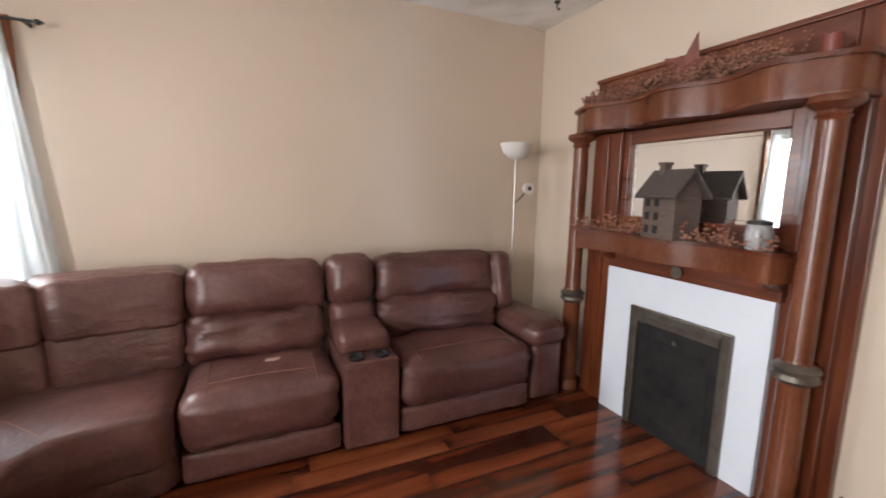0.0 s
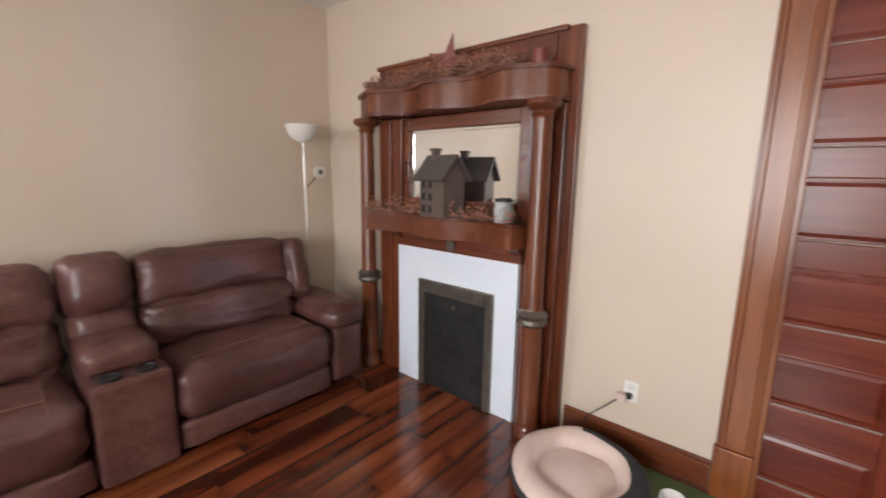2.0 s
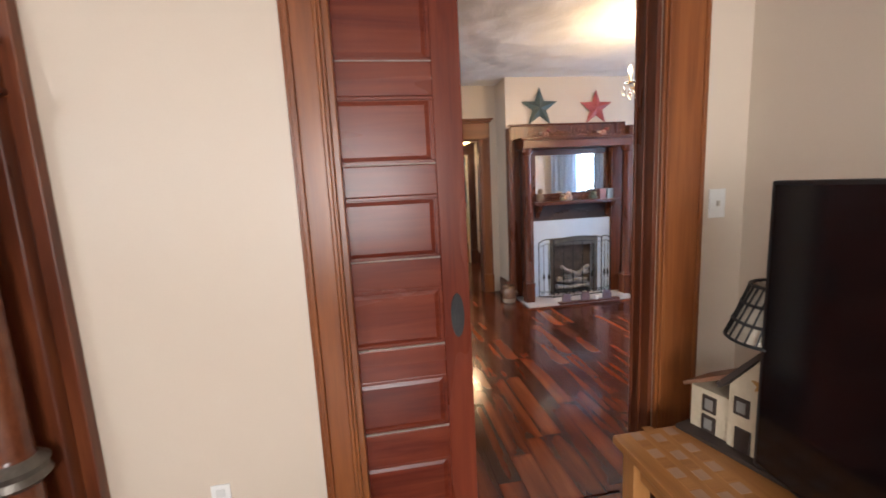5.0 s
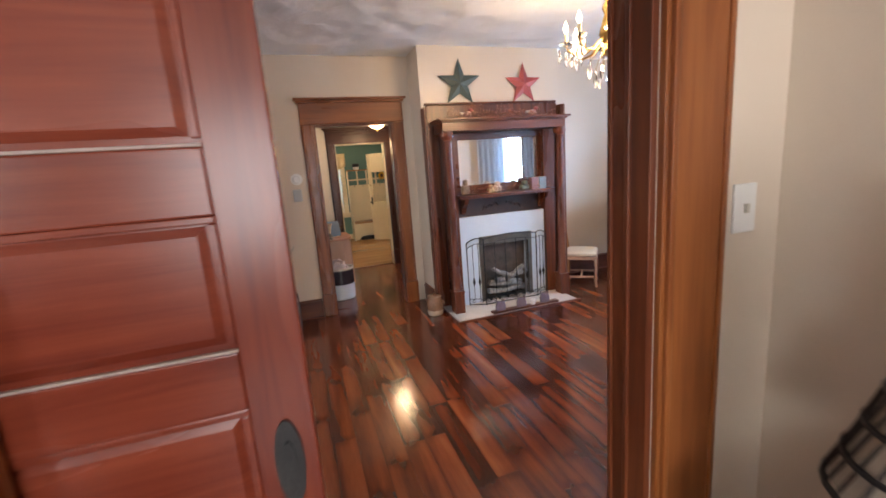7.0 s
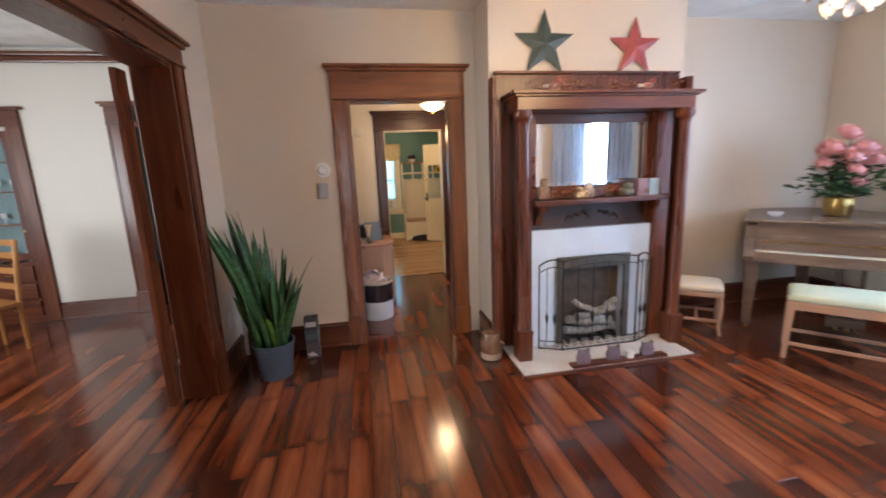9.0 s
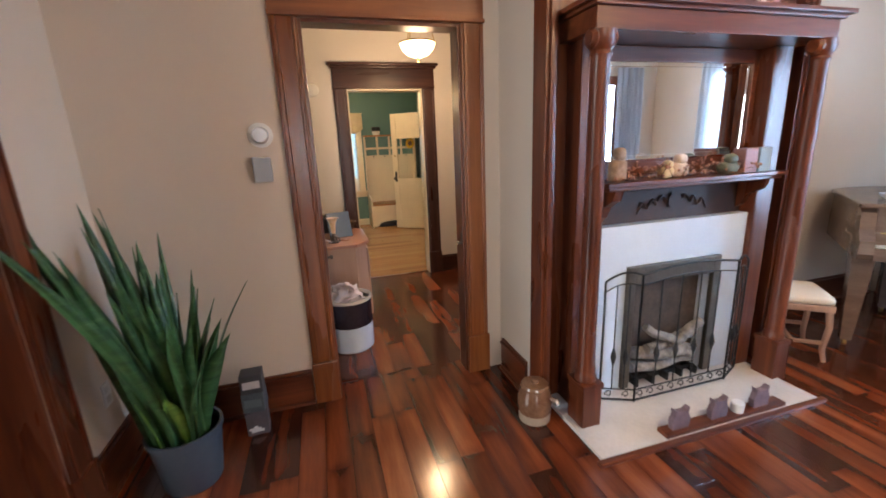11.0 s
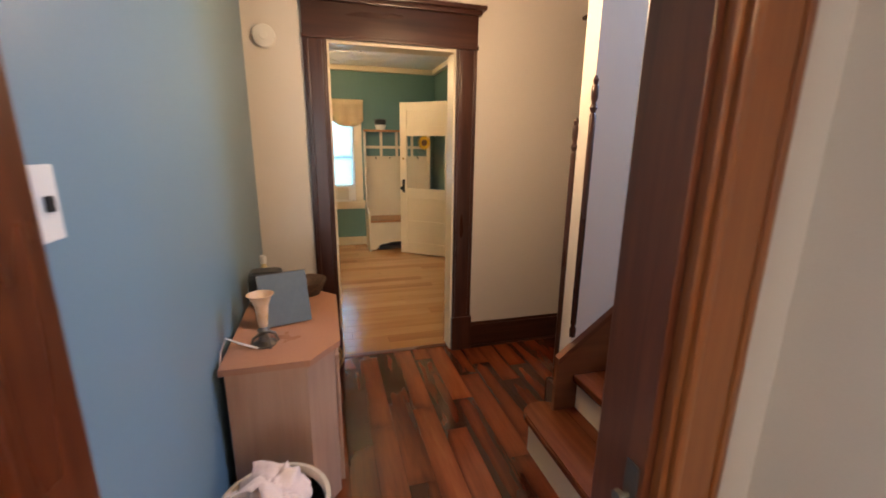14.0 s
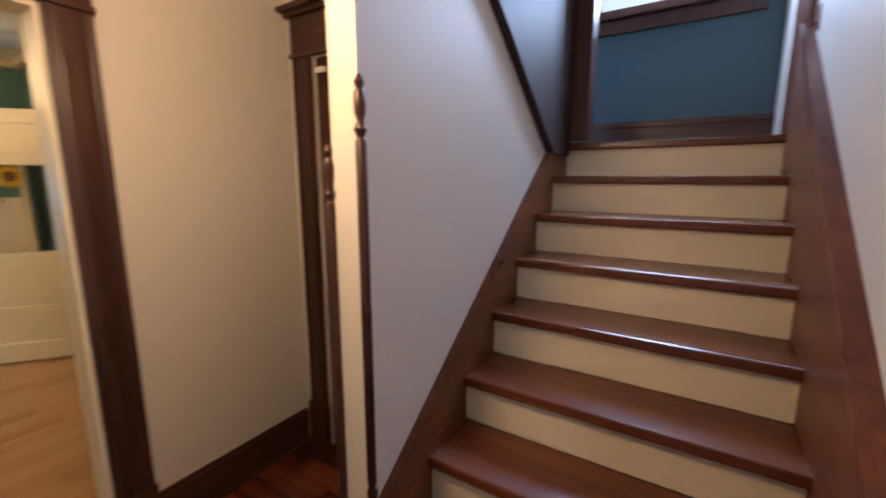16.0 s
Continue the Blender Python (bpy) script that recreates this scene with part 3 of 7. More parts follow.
def panelled_leaf(name, x0, x1, ya, yb, top, rails, wood_set, label):
    """A pocket door leaf with raised panels on both faces."""
    leaf = thing(name, label, "door", kind="structure")
    st = 0.115
    part("stile", boxes((x0, x1, ya, ya + st, 0.012, top), bevel=0.004), wood_set["z"], leaf)
    part("stile", boxes((x0, x1, yb - st, yb, 0.012, top), bevel=0.004), wood_set["z"], leaf)
    for za, zb in rails:
        part("rail", boxes((x0, x1, ya + st, yb - st, za, zb), bevel=0.004), wood_set["y"], leaf)
    for (za, zb), (zc, zd) in zip(rails, rails[1:]):
        xm = (x0 + x1) / 2
        bm = boxes((xm - 0.008, xm + 0.008, ya + st, yb - st, zb, zc))
        a, b, lo, hi = ya + st, yb - st, zb, zc
        for s in (-1, 1):
            o, i = [(a + 0.018, lo + 0.018), (b - 0.018, lo + 0.018), (b - 0.018, hi - 0.018), (a + 0.018, hi - 0.018)], []
            ov = [bm.verts.new((xm + s * 0.008, p, q)) for p, q in o]
            iv = [bm.verts.new((xm + s * 0.014, p, q)) for p, q in [(a + 0.034, lo + 0.034), (b - 0.034, lo + 0.034), (b - 0.034, hi - 0.034), (a + 0.034, hi - 0.034)]]
            for k in range(4):
                bm.faces.new((ov[k], ov[(k + 1) % 4], iv[(k + 1) % 4], iv[k]))
            bm.faces.new(iv)
        bmesh.ops.recalc_face_normals(bm, faces=bm.faces[:])
        part("panel", bm, wood_set["y"], leaf)
        mould = bmesh.new()
        for s in (-1, 1):
            xs = (xm + s * 0.008, xm + s * 0.018)
            box(mould, min(xs), max(xs), a, b, hi - 0.014, hi, 0.003)
            box(mould, min(xs), max(xs), a, a + 0.014, lo + 0.014, hi - 0.014, 0.003)
            box(mould, min(xs), max(xs), b - 0.014, b, lo + 0.014, hi - 0.014, 0.003)
        part("moulding", mould, wood_set["y"], leaf)
        # pale strip under each panel: the light on the ledge, put into its colour
        part("ledge", boxes((x0 + 0.001, xm - 0.008, a, b, lo, lo + 0.006), (xm + 0.008, x1 - 0.001, a, b, lo, lo + 0.006), bevel=0.002), LEDGE_LIT, leaf, "panel ledge coloured pale for the light it catches")
    return leaf


RAILS = [(0.012, 0.12), (0.355, 0.50), (0.74, 0.875), (1.127, 1.245), (1.503, 1.622), (1.881, 2.005), (2.26, 2.41)]
leaf = panelled_leaf("pocket_door", 3.095, 3.135, 0.81, 1.62, 2.41, RAILS, DOORRED, "half-open cherry-red panelled pocket door")
bm = bmesh.new()
prism([(0.866 + 0.028 * math.cos(a), 0.995 + 0.095 * math.sin(a)) for a in [2 * math.pi * k / 24 for k in range(24)]], 3.089, 3.095, "x", bm)
esc = part("escutcheon", bm, IRON, leaf, "oval aged metal escutcheon")
part("cup", prism([(0.866 + 0.013 * math.cos(a), 0.995 + 0.05 * math.sin(a)) for a in [2 * math.pi * k / 20 for k in range(20)]], 3.086, 3.0895, "x"), IRON, esc)

# wide opening to the dining room
wd = thing("doorway_wide", "wide dark-varnished cased opening with a cornice", "doorway", kind="structure")
casing_leg(wd, MAHOG, 6.40, MUS_N, 0.14, 2.25, "-y")
casing_leg(wd, MAHOG, 4.16, MUS_N, 0.14, 2.25, "-y")
casing_head(wd, MAHOG, MUS_N, 4.16, 6.54, 2.25, 2.42, "-y")
casing_leg(wd, MAHOG, 6.40, 1.82, 0.14, 2.25, "+y")
casing_leg(wd, MAHOG, 4.16, 1.82, 0.14, 2.25, "+y")
casing_head(wd, MAHOG, 1.82, 4.16, 6.54, 2.25, 2.42, "+y")
part("jamb", boxes((6.375, 6.40, 1.60, 1.82, 0, 2.25), bevel=0.003), MAHOG["z"], wd)
part("jamb", boxes((4.30, 4.325, 1.60, 1.82, 0, 2.25), bevel=0.003), MAHOG["z"], wd)
part("head_jamb", boxes((4.325, 6.375, 1.60, 1.82, 2.225, 2.25), bevel=0.003), MAHOG["x"], wd)
lf = thing("folding_door", "brown wooden door leaf edge with metal hinges", "door", kind="structure")
part("leaf", boxes((6.26, 6.37, 1.845, 1.885, 0.015, 2.2), bevel=0.004), MAHOG["z"], lf)
for z in (0.25, 1.05, 1.95):
    part("hinge", boxes((6.33, 6.376, 1.835, 1.845, z - 0.045, z + 0.045), bevel=0.003), PEWTER, lf, "dull metal hinge plate")

# doorway to the hall
hd = thing("doorway_hall", "varnished cased doorway with a cornice", "doorway", kind="structure")
casing_leg(hd, CASING, MUS_E, 0.555, 0.135, 2.13, "-x")
casing_leg(hd, CASING, MUS_E, -0.43, 0.135, 2.13, "-x")
casing_head(hd, CASING, MUS_E, -0.43, 0.69, 2.13, 2.40, "-x")
casing_head(hd, CASING, HALL_W, -0.29, 0.61, 2.13, 2.40, "+x")
jamb_x(hd, MAHOG, MUS_E, HALL_W, -0.30, 0.56, 2.13)

for y, sg in ((-0.28, 1), (0.54, -1)):
    gb = thing("gate_bracket", "small metal gate bracket screwed to the jamb", "bracket", "gate brackets")
    part("plate", boxes((7.055, 7.085, min(y, y + sg * 0.004), max(y, y + sg * 0.004), 0.87, 0.95), bevel=0.0015), PEWTER, gb)
    part("knob", lathe([(0.006, 0), (0.007, 0.012 * sg), (0.013, 0.016 * sg), (0.012, 0.026 * sg), (0.003, 0.030 * sg)], 14, (7.07, y + sg * 0.004, 0.885), "y"), PEWTER, gb, smooth=True)

# doorway to the kitchen
kd = thing("doorway_kitchen", "dark-stained cased doorway with a cornice", "doorway", kind="structure")
casing_leg(kd, DARKW, HALL_E, 0.165, 0.135, 2.09, "-x")
casing_leg(kd, DARKW, HALL_E, -0.775, 0.14, 2.09, "-x")
casing_head(kd, DARKW, HALL_E, -0.775, 0.30, 2.09, 2.34, "-x")
jamb_x(kd, {a: IVORY for a in "xyz"}, HALL_E, KIT_W, -0.64, 0.17, 2.09, 0.018)
for row in ((0.17, 0.29, 0, 2.2), (-0.76, -0.64, 0, 2.2), (-0.64, 0.17, 2.09, 2.2)):
    part("kitchen_casing", boxes((KIT_W + 0.021, KIT_W + 0.045, *row), bevel=0.004), IVORY, kd)
part("threshold", boxes((9.355, 9.40, -0.62, 0.15, -0.012, 0.006), bevel=0.004), MAHOG["y"], kd)


def baseboard(name, axis, at, a, b, sg, wood_set, h=0.19):
    bm = bmesh.new()
    for d, lo, hi in ((0.018, 0.0, h - 0.035), (0.026, h - 0.035, h - 0.018), (0.014, h - 0.018, h), (0.032, 0.0, 0.018)):
        if axis == "x":
            box(bm, a, b, at, at + sg * d, lo, hi, 0.003)
        else:
            box(bm, at, at + sg * d, a, b, lo, hi, 0.003)
    return structure(name, bm, wood_set[axis], "varnished wooden baseboard with a moulded top", "baseboard")


baseboard("baseboard_den_north", "x", DEN_N, DEN_W, 3.0, -1, CASING, 0.16)
baseboard("baseboard_den_east", "y", DEN_E, 1.46, 2.20, -1, MAHOG, 0.16)
baseboard("baseboard_den_east_2", "y", DEN_E, 4.0, 4.45, -1, CASING, 0.16)
baseboard("baseboard_music_east", "y", MUS_E, 0.70, 1.56, -1, MAHOG, 0.22)
baseboard("baseboard_music_north", "x", MUS_N, 6.56, 7.0, -1, MAHOG, 0.22)
baseboard("baseboard_breast_side", "x", -0.53, 6.66, 7.0, 1, MAHOG, 0.22)
baseboard("baseboard_music_east_2", "y", MUS_E, -4.25, -2.24, -1, MAHOG, 0.22)
baseboard("baseboard_music_south", "x", MUS_S, 3.3, 7.0, 1, MAHOG, 0.22)
baseboard("baseboard_dining", "y", DIN_E, 3.22, 4.02, -1, MAHOG, 0.2)
baseboard("baseboard_hall_east", "y", HALL_E, -1.57, -0.785, -1, DARKW, 0.20)
baseboard("baseboard_hall_north", "x", HALL_N, 7.24, 9.27, -1, DARKW, 0.20)
baseboard("baseboard_kitchen", "y", KIT_E, -1.4, 3.1, -1, {a: IVORY for a in "xyz"}, 0.12)


# ---- stair ----
RISE, RUN, ST_E, ST_W, NOSE1, LIFT = 0.19, 0.2445, 8.16, 7.115, -0.668, 0.022
stair = thing("staircase", "wooden stair with dark treads and cream risers", "staircase", kind="structure")


def nosing(n):
    return NOSE1 - (n - 1) * RUN


for n in range(1, 10):
    y, z = nosing(n), n * RISE + LIFT
    back = y - RUN - 0.03 if n < 9 else -3.65
    if n == 1:
        # the first tread is wider, with a rounded end
        arc = [(ST_E + 0.10 * math.sin(a), y - 0.11 + 0.11 * math.cos(a)) for a in [math.pi * k / 10 for k in range(11)]]
        bm = prism([(ST_W, y), *arc, (ST_W, y - 0.22)], z - 0.04, z, "z")
        bmesh.ops.bevel(bm, geom=[e for e in bm.edges if abs(e.verts[0].co.z - e.verts[1].co.z) < 1e-5], offset=0.008, segments=2, affect="EDGES")
        part("tread", bm, TREAD, stair)
        part("tread_back", boxes((ST_W, ST_E, y - RUN - 0.03, y - 0.215, z - 0.04, z)), TREAD, stair)
        arc = [(ST_E + 0.07 * math.sin(a), y - 0.11 + 0.08 * math.cos(a)) for a in [math.pi * k / 10 for k in range(11)]]
        part("riser", prism([(ST_W, y - 0.03), *arc, (ST_W, y - 0.19)], 0, z - 0.04, "z"), IVORY, stair)
        continue
    bm = boxes((ST_W, ST_E, back, y, z - 0.04, z), bevel=0.009)
    part("tread" if n < 9 else "landing", bm, TREAD, stair)
    part("riser", boxes((ST_W, ST_E, y - 0.05, y - 0.03, z - RISE, z - 0.04)), IVORY, stair)


def slope(x0, x1, ya, yb, lo, hi, bm=None):
    """A board that follows the stair's pitch from ya to yb; lo and hi are heights over the nosing line."""
    def z(y):
        return RISE + LIFT + (NOSE1 - y) / RUN * RISE
    return prism([(ya, z(ya) + lo), (yb, z(yb) + lo), (yb, z(yb) + hi), (ya, z(ya) + hi)], x0, x1, "x", bm)


part("skirt", slope(ST_E, ST_E + 0.022, -0.82, -2.64, -0.30, 0.14), SKIRT, stair)
part("skirt_cap", slope(ST_E - 0.012, ST_E + 0.026, -0.82, -2.64, 0.14, 0.17), MAHOG["y"], stair)
part("skirt", slope(ST_W - 0.015, ST_W + 0.026, -0.62, -2.64, -0.30, 0.43), SKIRT, stair)
part("skirt_cap", slope(ST_W - 0.015, ST_W + 0.036, -0.62, -2.64, 0.43, 0.465), MAHOG["y"], stair)
part("landing_casing", boxes((7.10, 7.125, -3.05, -2.62, 1.745, 3.4), bevel=0.005), MAHOG["z"], stair)
part("base_block", boxes((8.165, 8.32, -0.90, -0.86, 0, 0.30), (8.30, 8.325, -1.58, -0.90, 0, 0.2), bevel=0.004), DARKW["z"], stair)
# wall between the stair and the passage, cut off under the upper flight
structure("wall_stair", prism([(-0.90, 0), (-2.62, 0), (-2.62, 1.62), (-2.30, 1.80), (-0.90, 2.80)], 8.182, 8.28, "x"), CREAM, "cream wall beside the stair", "wall")
up = thing("upper_flight", "dark wooden upper stair flight with stringer and newel", "staircase", kind="structure")
part("stringer", prism([(-2.34, 1.66), (-2.62, 1.66), (-2.62, 2.55), (-0.86, 3.75), (-0.86, 2.72)], 8.14, 8.32, "x"), STRING, up)
part("soffit", prism([(-2.62, 1.72), (-0.62, 3.12), (-0.62, 3.22), (-2.62, 1.85)], 8.32, HALL_E, "x"), CREAM, up)
part("newel", boxes((8.03, 8.14, -2.70, -2.59, 1.745, 3.35), (8.015, 8.155, -2.715, -2.575, 3.35, 3.39), bevel=0.008), DARKW["z"], up)
part("handrail", prism([(-2.60, 3.12), (-0.86, 4.32), (-0.86, 4.40), (-2.60, 3.20)], 8.18, 8.25, "x"), DARKW["y"], up)
for k in range(12):
    y = -2.48 + k * 0.13
    z = 2.55 + (y + 2.62) * 0.682 * 0.699
    part("baluster", lathe([(0.016, 0), (0.016, 0.1), (0.022, 0.13), (0.012, 0.18), (0.017, 0.4), (0.012, 0.6), (0.016, 0.62)], 10, (8.215, y, z)), DARKW["z"], up, smooth=True)
structure("baseboard_landing", boxes((7.10, HALL_E, -3.65, -3.625, 1.74, 1.93), (7.10, HALL_E, -3.65, -3.615, 1.91, 1.95), bevel=0.004), DARKW["x"], "dark wooden baseboard on the landing", "baseboard")

def corner_bead(x, y, z0, z1):
    t = thing("corner_bead", "dark turned wooden bead on a wall corner", "corner guard", "corner beads by the stair")
    h = z1 - z0
    prof = [(0.014, 0), (0.016, 0.04), (0.010, 0.055), (0.014, 0.07), (0.014, h - 0.16), (0.009, h - 0.15), (0.017, h - 0.13), (0.009, h - 0.11), (0.015, h - 0.09), (0.015, h - 0.045), (0.009, h - 0.035), (0.013, h - 0.018), (0.004, h)]
    part("bead", lathe(prof, 14, (x, y, z0)), DARKW["z"], t, smooth=True)


corner_bead(8.172, -0.896, 0.60, 1.78)
corner_bead(8.29, -0.896, 0.32, 1.62)

# closet door at the end of the passage
cdw = thing("doorway_closet", "dark-stained panelled closet door in a cased frame", "doorway", kind="structure")
casing_leg(cdw, DARKW, 9.14, -1.60, 0.13, 2.12, "+y")
casing_head(cdw, DARKW, -1.60, 8.33, 9.27, 2.12, 2.36, "+y")
cd = thing("closet_door", "shut dark wooden panelled closet door", "door", kind="structure")
part("leaf", boxes((8.42, 9.14, -1.66, -1.625, 0.01, 2.12)), DARKW["z"], cd)
for za, zb in ((0.2, 0.75), (0.9, 1.4), (1.5, 1.98)):
    part("panel", boxes((8.54, 9.02, -1.625, -1.612, za, zb), bevel=0.006), DARKW["z"], cd)
part("latch", boxes((9.05, 9.11, -1.606, -1.585, 2.04, 2.065), bevel=0.004), PLASTIC, cd, "small white latch")


# ---- floor boards ----
def board_mesh(length, width, material):
    bm = bmesh.new()
    box(bm, 0, length, 0, width, -0.012, 0.0)
    top = [e for e in bm.edges if e.verts[0].co.z > -0.001 and e.verts[1].co.z > -0.001]
    bmesh.ops.bevel(bm, geom=top, offset=0.0008, segments=1, affect="EDGES")
    me = bpy.data.meshes.new("board")
    bm.to_mesh(me)
    bm.free()
    me.materials.append(material)
    return me


def lay_boards(parent, x0, x1, y0, y1, width, length, material, rng, swap=False):
    """Boards along x, in staggered rows; all that do not meet an end share one mesh."""
    full = board_mesh(length - 0.0008, width - 0.0008, material)
    y, made = y0, {}
    while y < y1 - 0.01:
        x = x0 - rng.random() * length
        while x < x1:
            a, b = max(x, x0), min(x + length, x1)
            if b - a > 0.03:
                if b - a > length - 0.001:
                    me = full
                else:
                    k = round((b - a) * 25) / 25
                    k = max(0.04, min(k, b - a)) if a == x0 else max(0.04, k)
                    if k not in made:
                        made[k] = board_mesh(max(0.03, min(k, length) - 0.0008), width - 0.0008, material)
                    me = made[k]
                    if a == x0:
                        a = b - k
                ob = new("board", me)
                ob.location = (y + width - 0.0008, a, 0) if swap else (a, y, 0)
                if swap:
                    ob.rotation_euler.z = radians(90)
                ob.parent = parent
            x += length
        y += width

# ================= den =================
# ---- sectional sofa: each seat unit is a thing of its own ----
SOFA = "sectional sofa units"


def sofa_unit(name, label, x0, x1, seed, arm=False):
    """A recliner seat that faces -y: base, footrest front, seat, lumbar and head cushions."""
    u = thing(name, label, "sofa", SOFA)
    w, c = (x1 - x0) / 2, (x0 + x1) / 2
    part("base", boxes((x0 + 0.02, x1 - 0.02, 3.68, 4.25, 0.03, 0.30), bevel=0.02), LEATHER, u)
    bm = pillow(bmesh.new(), (c, 3.64, 0.115), (w - 0.008, 0.055, 0.082), 0.03, (0, 0.012, 0), 0.004, cuts=7, seed=seed)
    part("footrest", bm, LEATHER, u)
    bm = pillow(bmesh.new(), (c, 3.86, 0.335), (w - 0.004, 0.31, 0.145), 0.085, (0, 0.02, 0.035), 0.011, cuts=14, seed=seed + 3)
    seat = part("seat", bm, LEATHER, u)
    for sx in (-1, 1):
        pts = []
        for k in range(15):
            y = 3.585 + 0.40 * k / 14
            ux, uy = (w - 0.13) / w, (y - 3.86) / 0.31
            drop = 0.085 - math.sqrt(max(0, 0.085 ** 2 - max(0, 3.635 - y) ** 2))
            pts.append((c + sx * (w - 0.13), y, 0.494 - drop - 0.0012 + 0.035 * (1 - ux * ux) * (1 - uy * uy)))
        part("seam", tube(pts, 0.0024, 5), STITCH, seat, "pale contrast stitching")
    part("seam", tube([(c + (w - 0.13) * (k / 8 - 1), 3.67, 0.497 + 0.035 * (1 - ((w - 0.13) / w * (k / 8 - 1)) ** 2) * 0.62) for k in range(17)], 0.0024, 5), STITCH, seat, "pale contrast stitching")
    bm = pillow(bmesh.new(), (c, 4.12, 0.60), (w - 0.006, 0.125, 0.145), 0.07, (0, 0.035, 0.01), 0.024, tilt=-10, cuts=18, seed=seed + 7)
    part("lumbar_cushion", bm, LEATHER, u)
    bm = pillow(bmesh.new(), (c, 4.20, 0.855), (w - 0.004, 0.135, 0.165), 0.085, (0, 0.03, 0.012), 0.012, tilt=-13, cuts=15, seed=seed + 11)
    back = part("head_cushion", bm, LEATHER, u)
    part("seam", tube([(c + w * 0.42, 4.047 + 0.030 * k, 0.74 + 0.052 * k) for k in range(5)], 0.0022, 5), STITCH, back, "pale contrast stitching")
    return u


sofa_unit("recliner_sofa", "brown leather recliner seat with a worn patch", 0.315, 1.095, 1.0)
ru = sofa_unit("recliner_sofa", "brown leather recliner end seat with a padded arm", 1.425, 2.36, 5.0)
bm = pillow(bmesh.new(), (2.52, 3.93, 0.50), (0.16, 0.34, 0.085), 0.08, (0.02, 0.02, 0.02), 0.006, cuts=10, seed=2)
part("arm_pad", bm, LEATHER, ru)
bm = pillow(bmesh.new(), (2.52, 3.93, 0.24), (0.135, 0.32, 0.21), 0.05, (0.015, 0.015, 0), 0.005, cuts=8, seed=4)
part("arm", bm, LEATHER, ru)
bm = pillow(bmesh.new(), (2.40, 4.165, 0.78), (0.085, 0.155, 0.225), 0.075, (0.012, 0.02, 0), 0.010, tilt=-13, cuts=11, seed=9)
part("wing", bm, LEATHER, ru)
part("worn_patch", pillow(bmesh.new(), (0.76, 3.86, 0.509), (0.06, 0.022, 0.004), 0.004, cuts=3), mottled("bare_hide", (0.42, 0.26, 0.20), (0.58, 0.42, 0.34), 0.6, big=30, fine=90), bpy.data.objects["recliner_sofa"], "pale scuffed patch")
con = thing("sofa_console", "brown leather storage console with two cup holders", "sofa console", SOFA)
part("body", boxes((1.10, 1.42, 3.56, 4.10, 0.03, 0.535), bevel=0.025), LEATHER, con)
part("lid", pillow(bmesh.new(), (1.26, 3.88, 0.585), (0.155, 0.17, 0.065), 0.045, (0, 0.01, 0.02), 0.004, cuts=8), LEATHER, con)
for dx in (-0.072, 0.072):
    part("cup_holder", lathe([(0.045, 0), (0.047, 0.012), (0.038, 0.014), (0.036, 0.006)], 20, (1.26 + dx, 3.635, 0.535)), BLACK, con, "black plastic cup holder", smooth=True)
part("lumbar_cushion", pillow(bmesh.new(), (1.26, 4.13, 0.64), (0.152, 0.11, 0.11), 0.06, (0, 0.02, 0), 0.008, tilt=-10, cuts=8, seed=3), LEATHER, con)
part("head_cushion", pillow(bmesh.new(), (1.26, 4.19, 0.87), (0.158, 0.135, 0.165), 0.08, (0, 0.03, 0.01), 0.012, tilt=-13, cuts=9, seed=8), LEATHER, con)

# corner wedge: faces into the room at an angle; and the return along the window side
wg = thing("sofa_corner", "brown leather curved corner wedge of the sofa", "sofa", SOFA)


def sweep_seat(name, r0, r1, z0, z1, seed, parent, a0=0.0, a1=1.0, lean=0.0, bulge=0.03):
    """A soft curved cushion swept round the corner's centre."""
    cx, cy, bm = 0.31, 3.02, bmesh.new()
    tmp = bmesh.new()
    bmesh.ops.create_cube(tmp, size=2)
    bmesh.ops.subdivide_edges(tmp, edges=tmp.edges[:], cuts=13, use_grid_fill=True)
    out = {}
    for v in tmp.verts:
        u = v.co
        f = (u.x + 1) / 2
        edge = 1 - 0.5 * (max(0, abs(u.x) - 0.86) / 0.14) ** 2 * 0.35
        y, z = u.y, u.z
        d = max(abs(y), abs(z), 1e-6)
        k = math.hypot(y, z)
        sq = d / k if k > 1e-6 else 1
        soft = 0.80 + 0.20 * sq if k > d * 1.02 else 1
        y, z = y * soft * edge, z * soft * edge
        r = (r0 + r1) / 2 + (r1 - r0) / 2 * y
        h = (z0 + z1) / 2 + (z1 - z0) / 2 * z + bulge * u.z * (1 - u.x ** 2) * (1 - u.y ** 2)
        r += lean * (h - z0)
        w = 0.008 * noise.noise(Vector((u.x * 6 + seed, u.y * 4, u.z * 5)))
        ang = radians(90 + 90 * (a0 + (a1 - a0) * f))
        stretch = 1.0 / max(abs(math.cos(ang)), abs(math.sin(ang)), 0.80)
        rad = r * (1 + 0.45 * (stretch - 1)) + w
        out[v] = bm.verts.new((cx + rad * math.cos(ang), cy + rad * math.sin(ang), h + w))
    for f in tmp.faces:
        bm.faces.new([out[v] for v in f.verts]).smooth = True
    tmp.free()
    bmesh.ops.recalc_face_normals(bm, faces=bm.faces[:])
    return part(name, bm, LEATHER, parent)


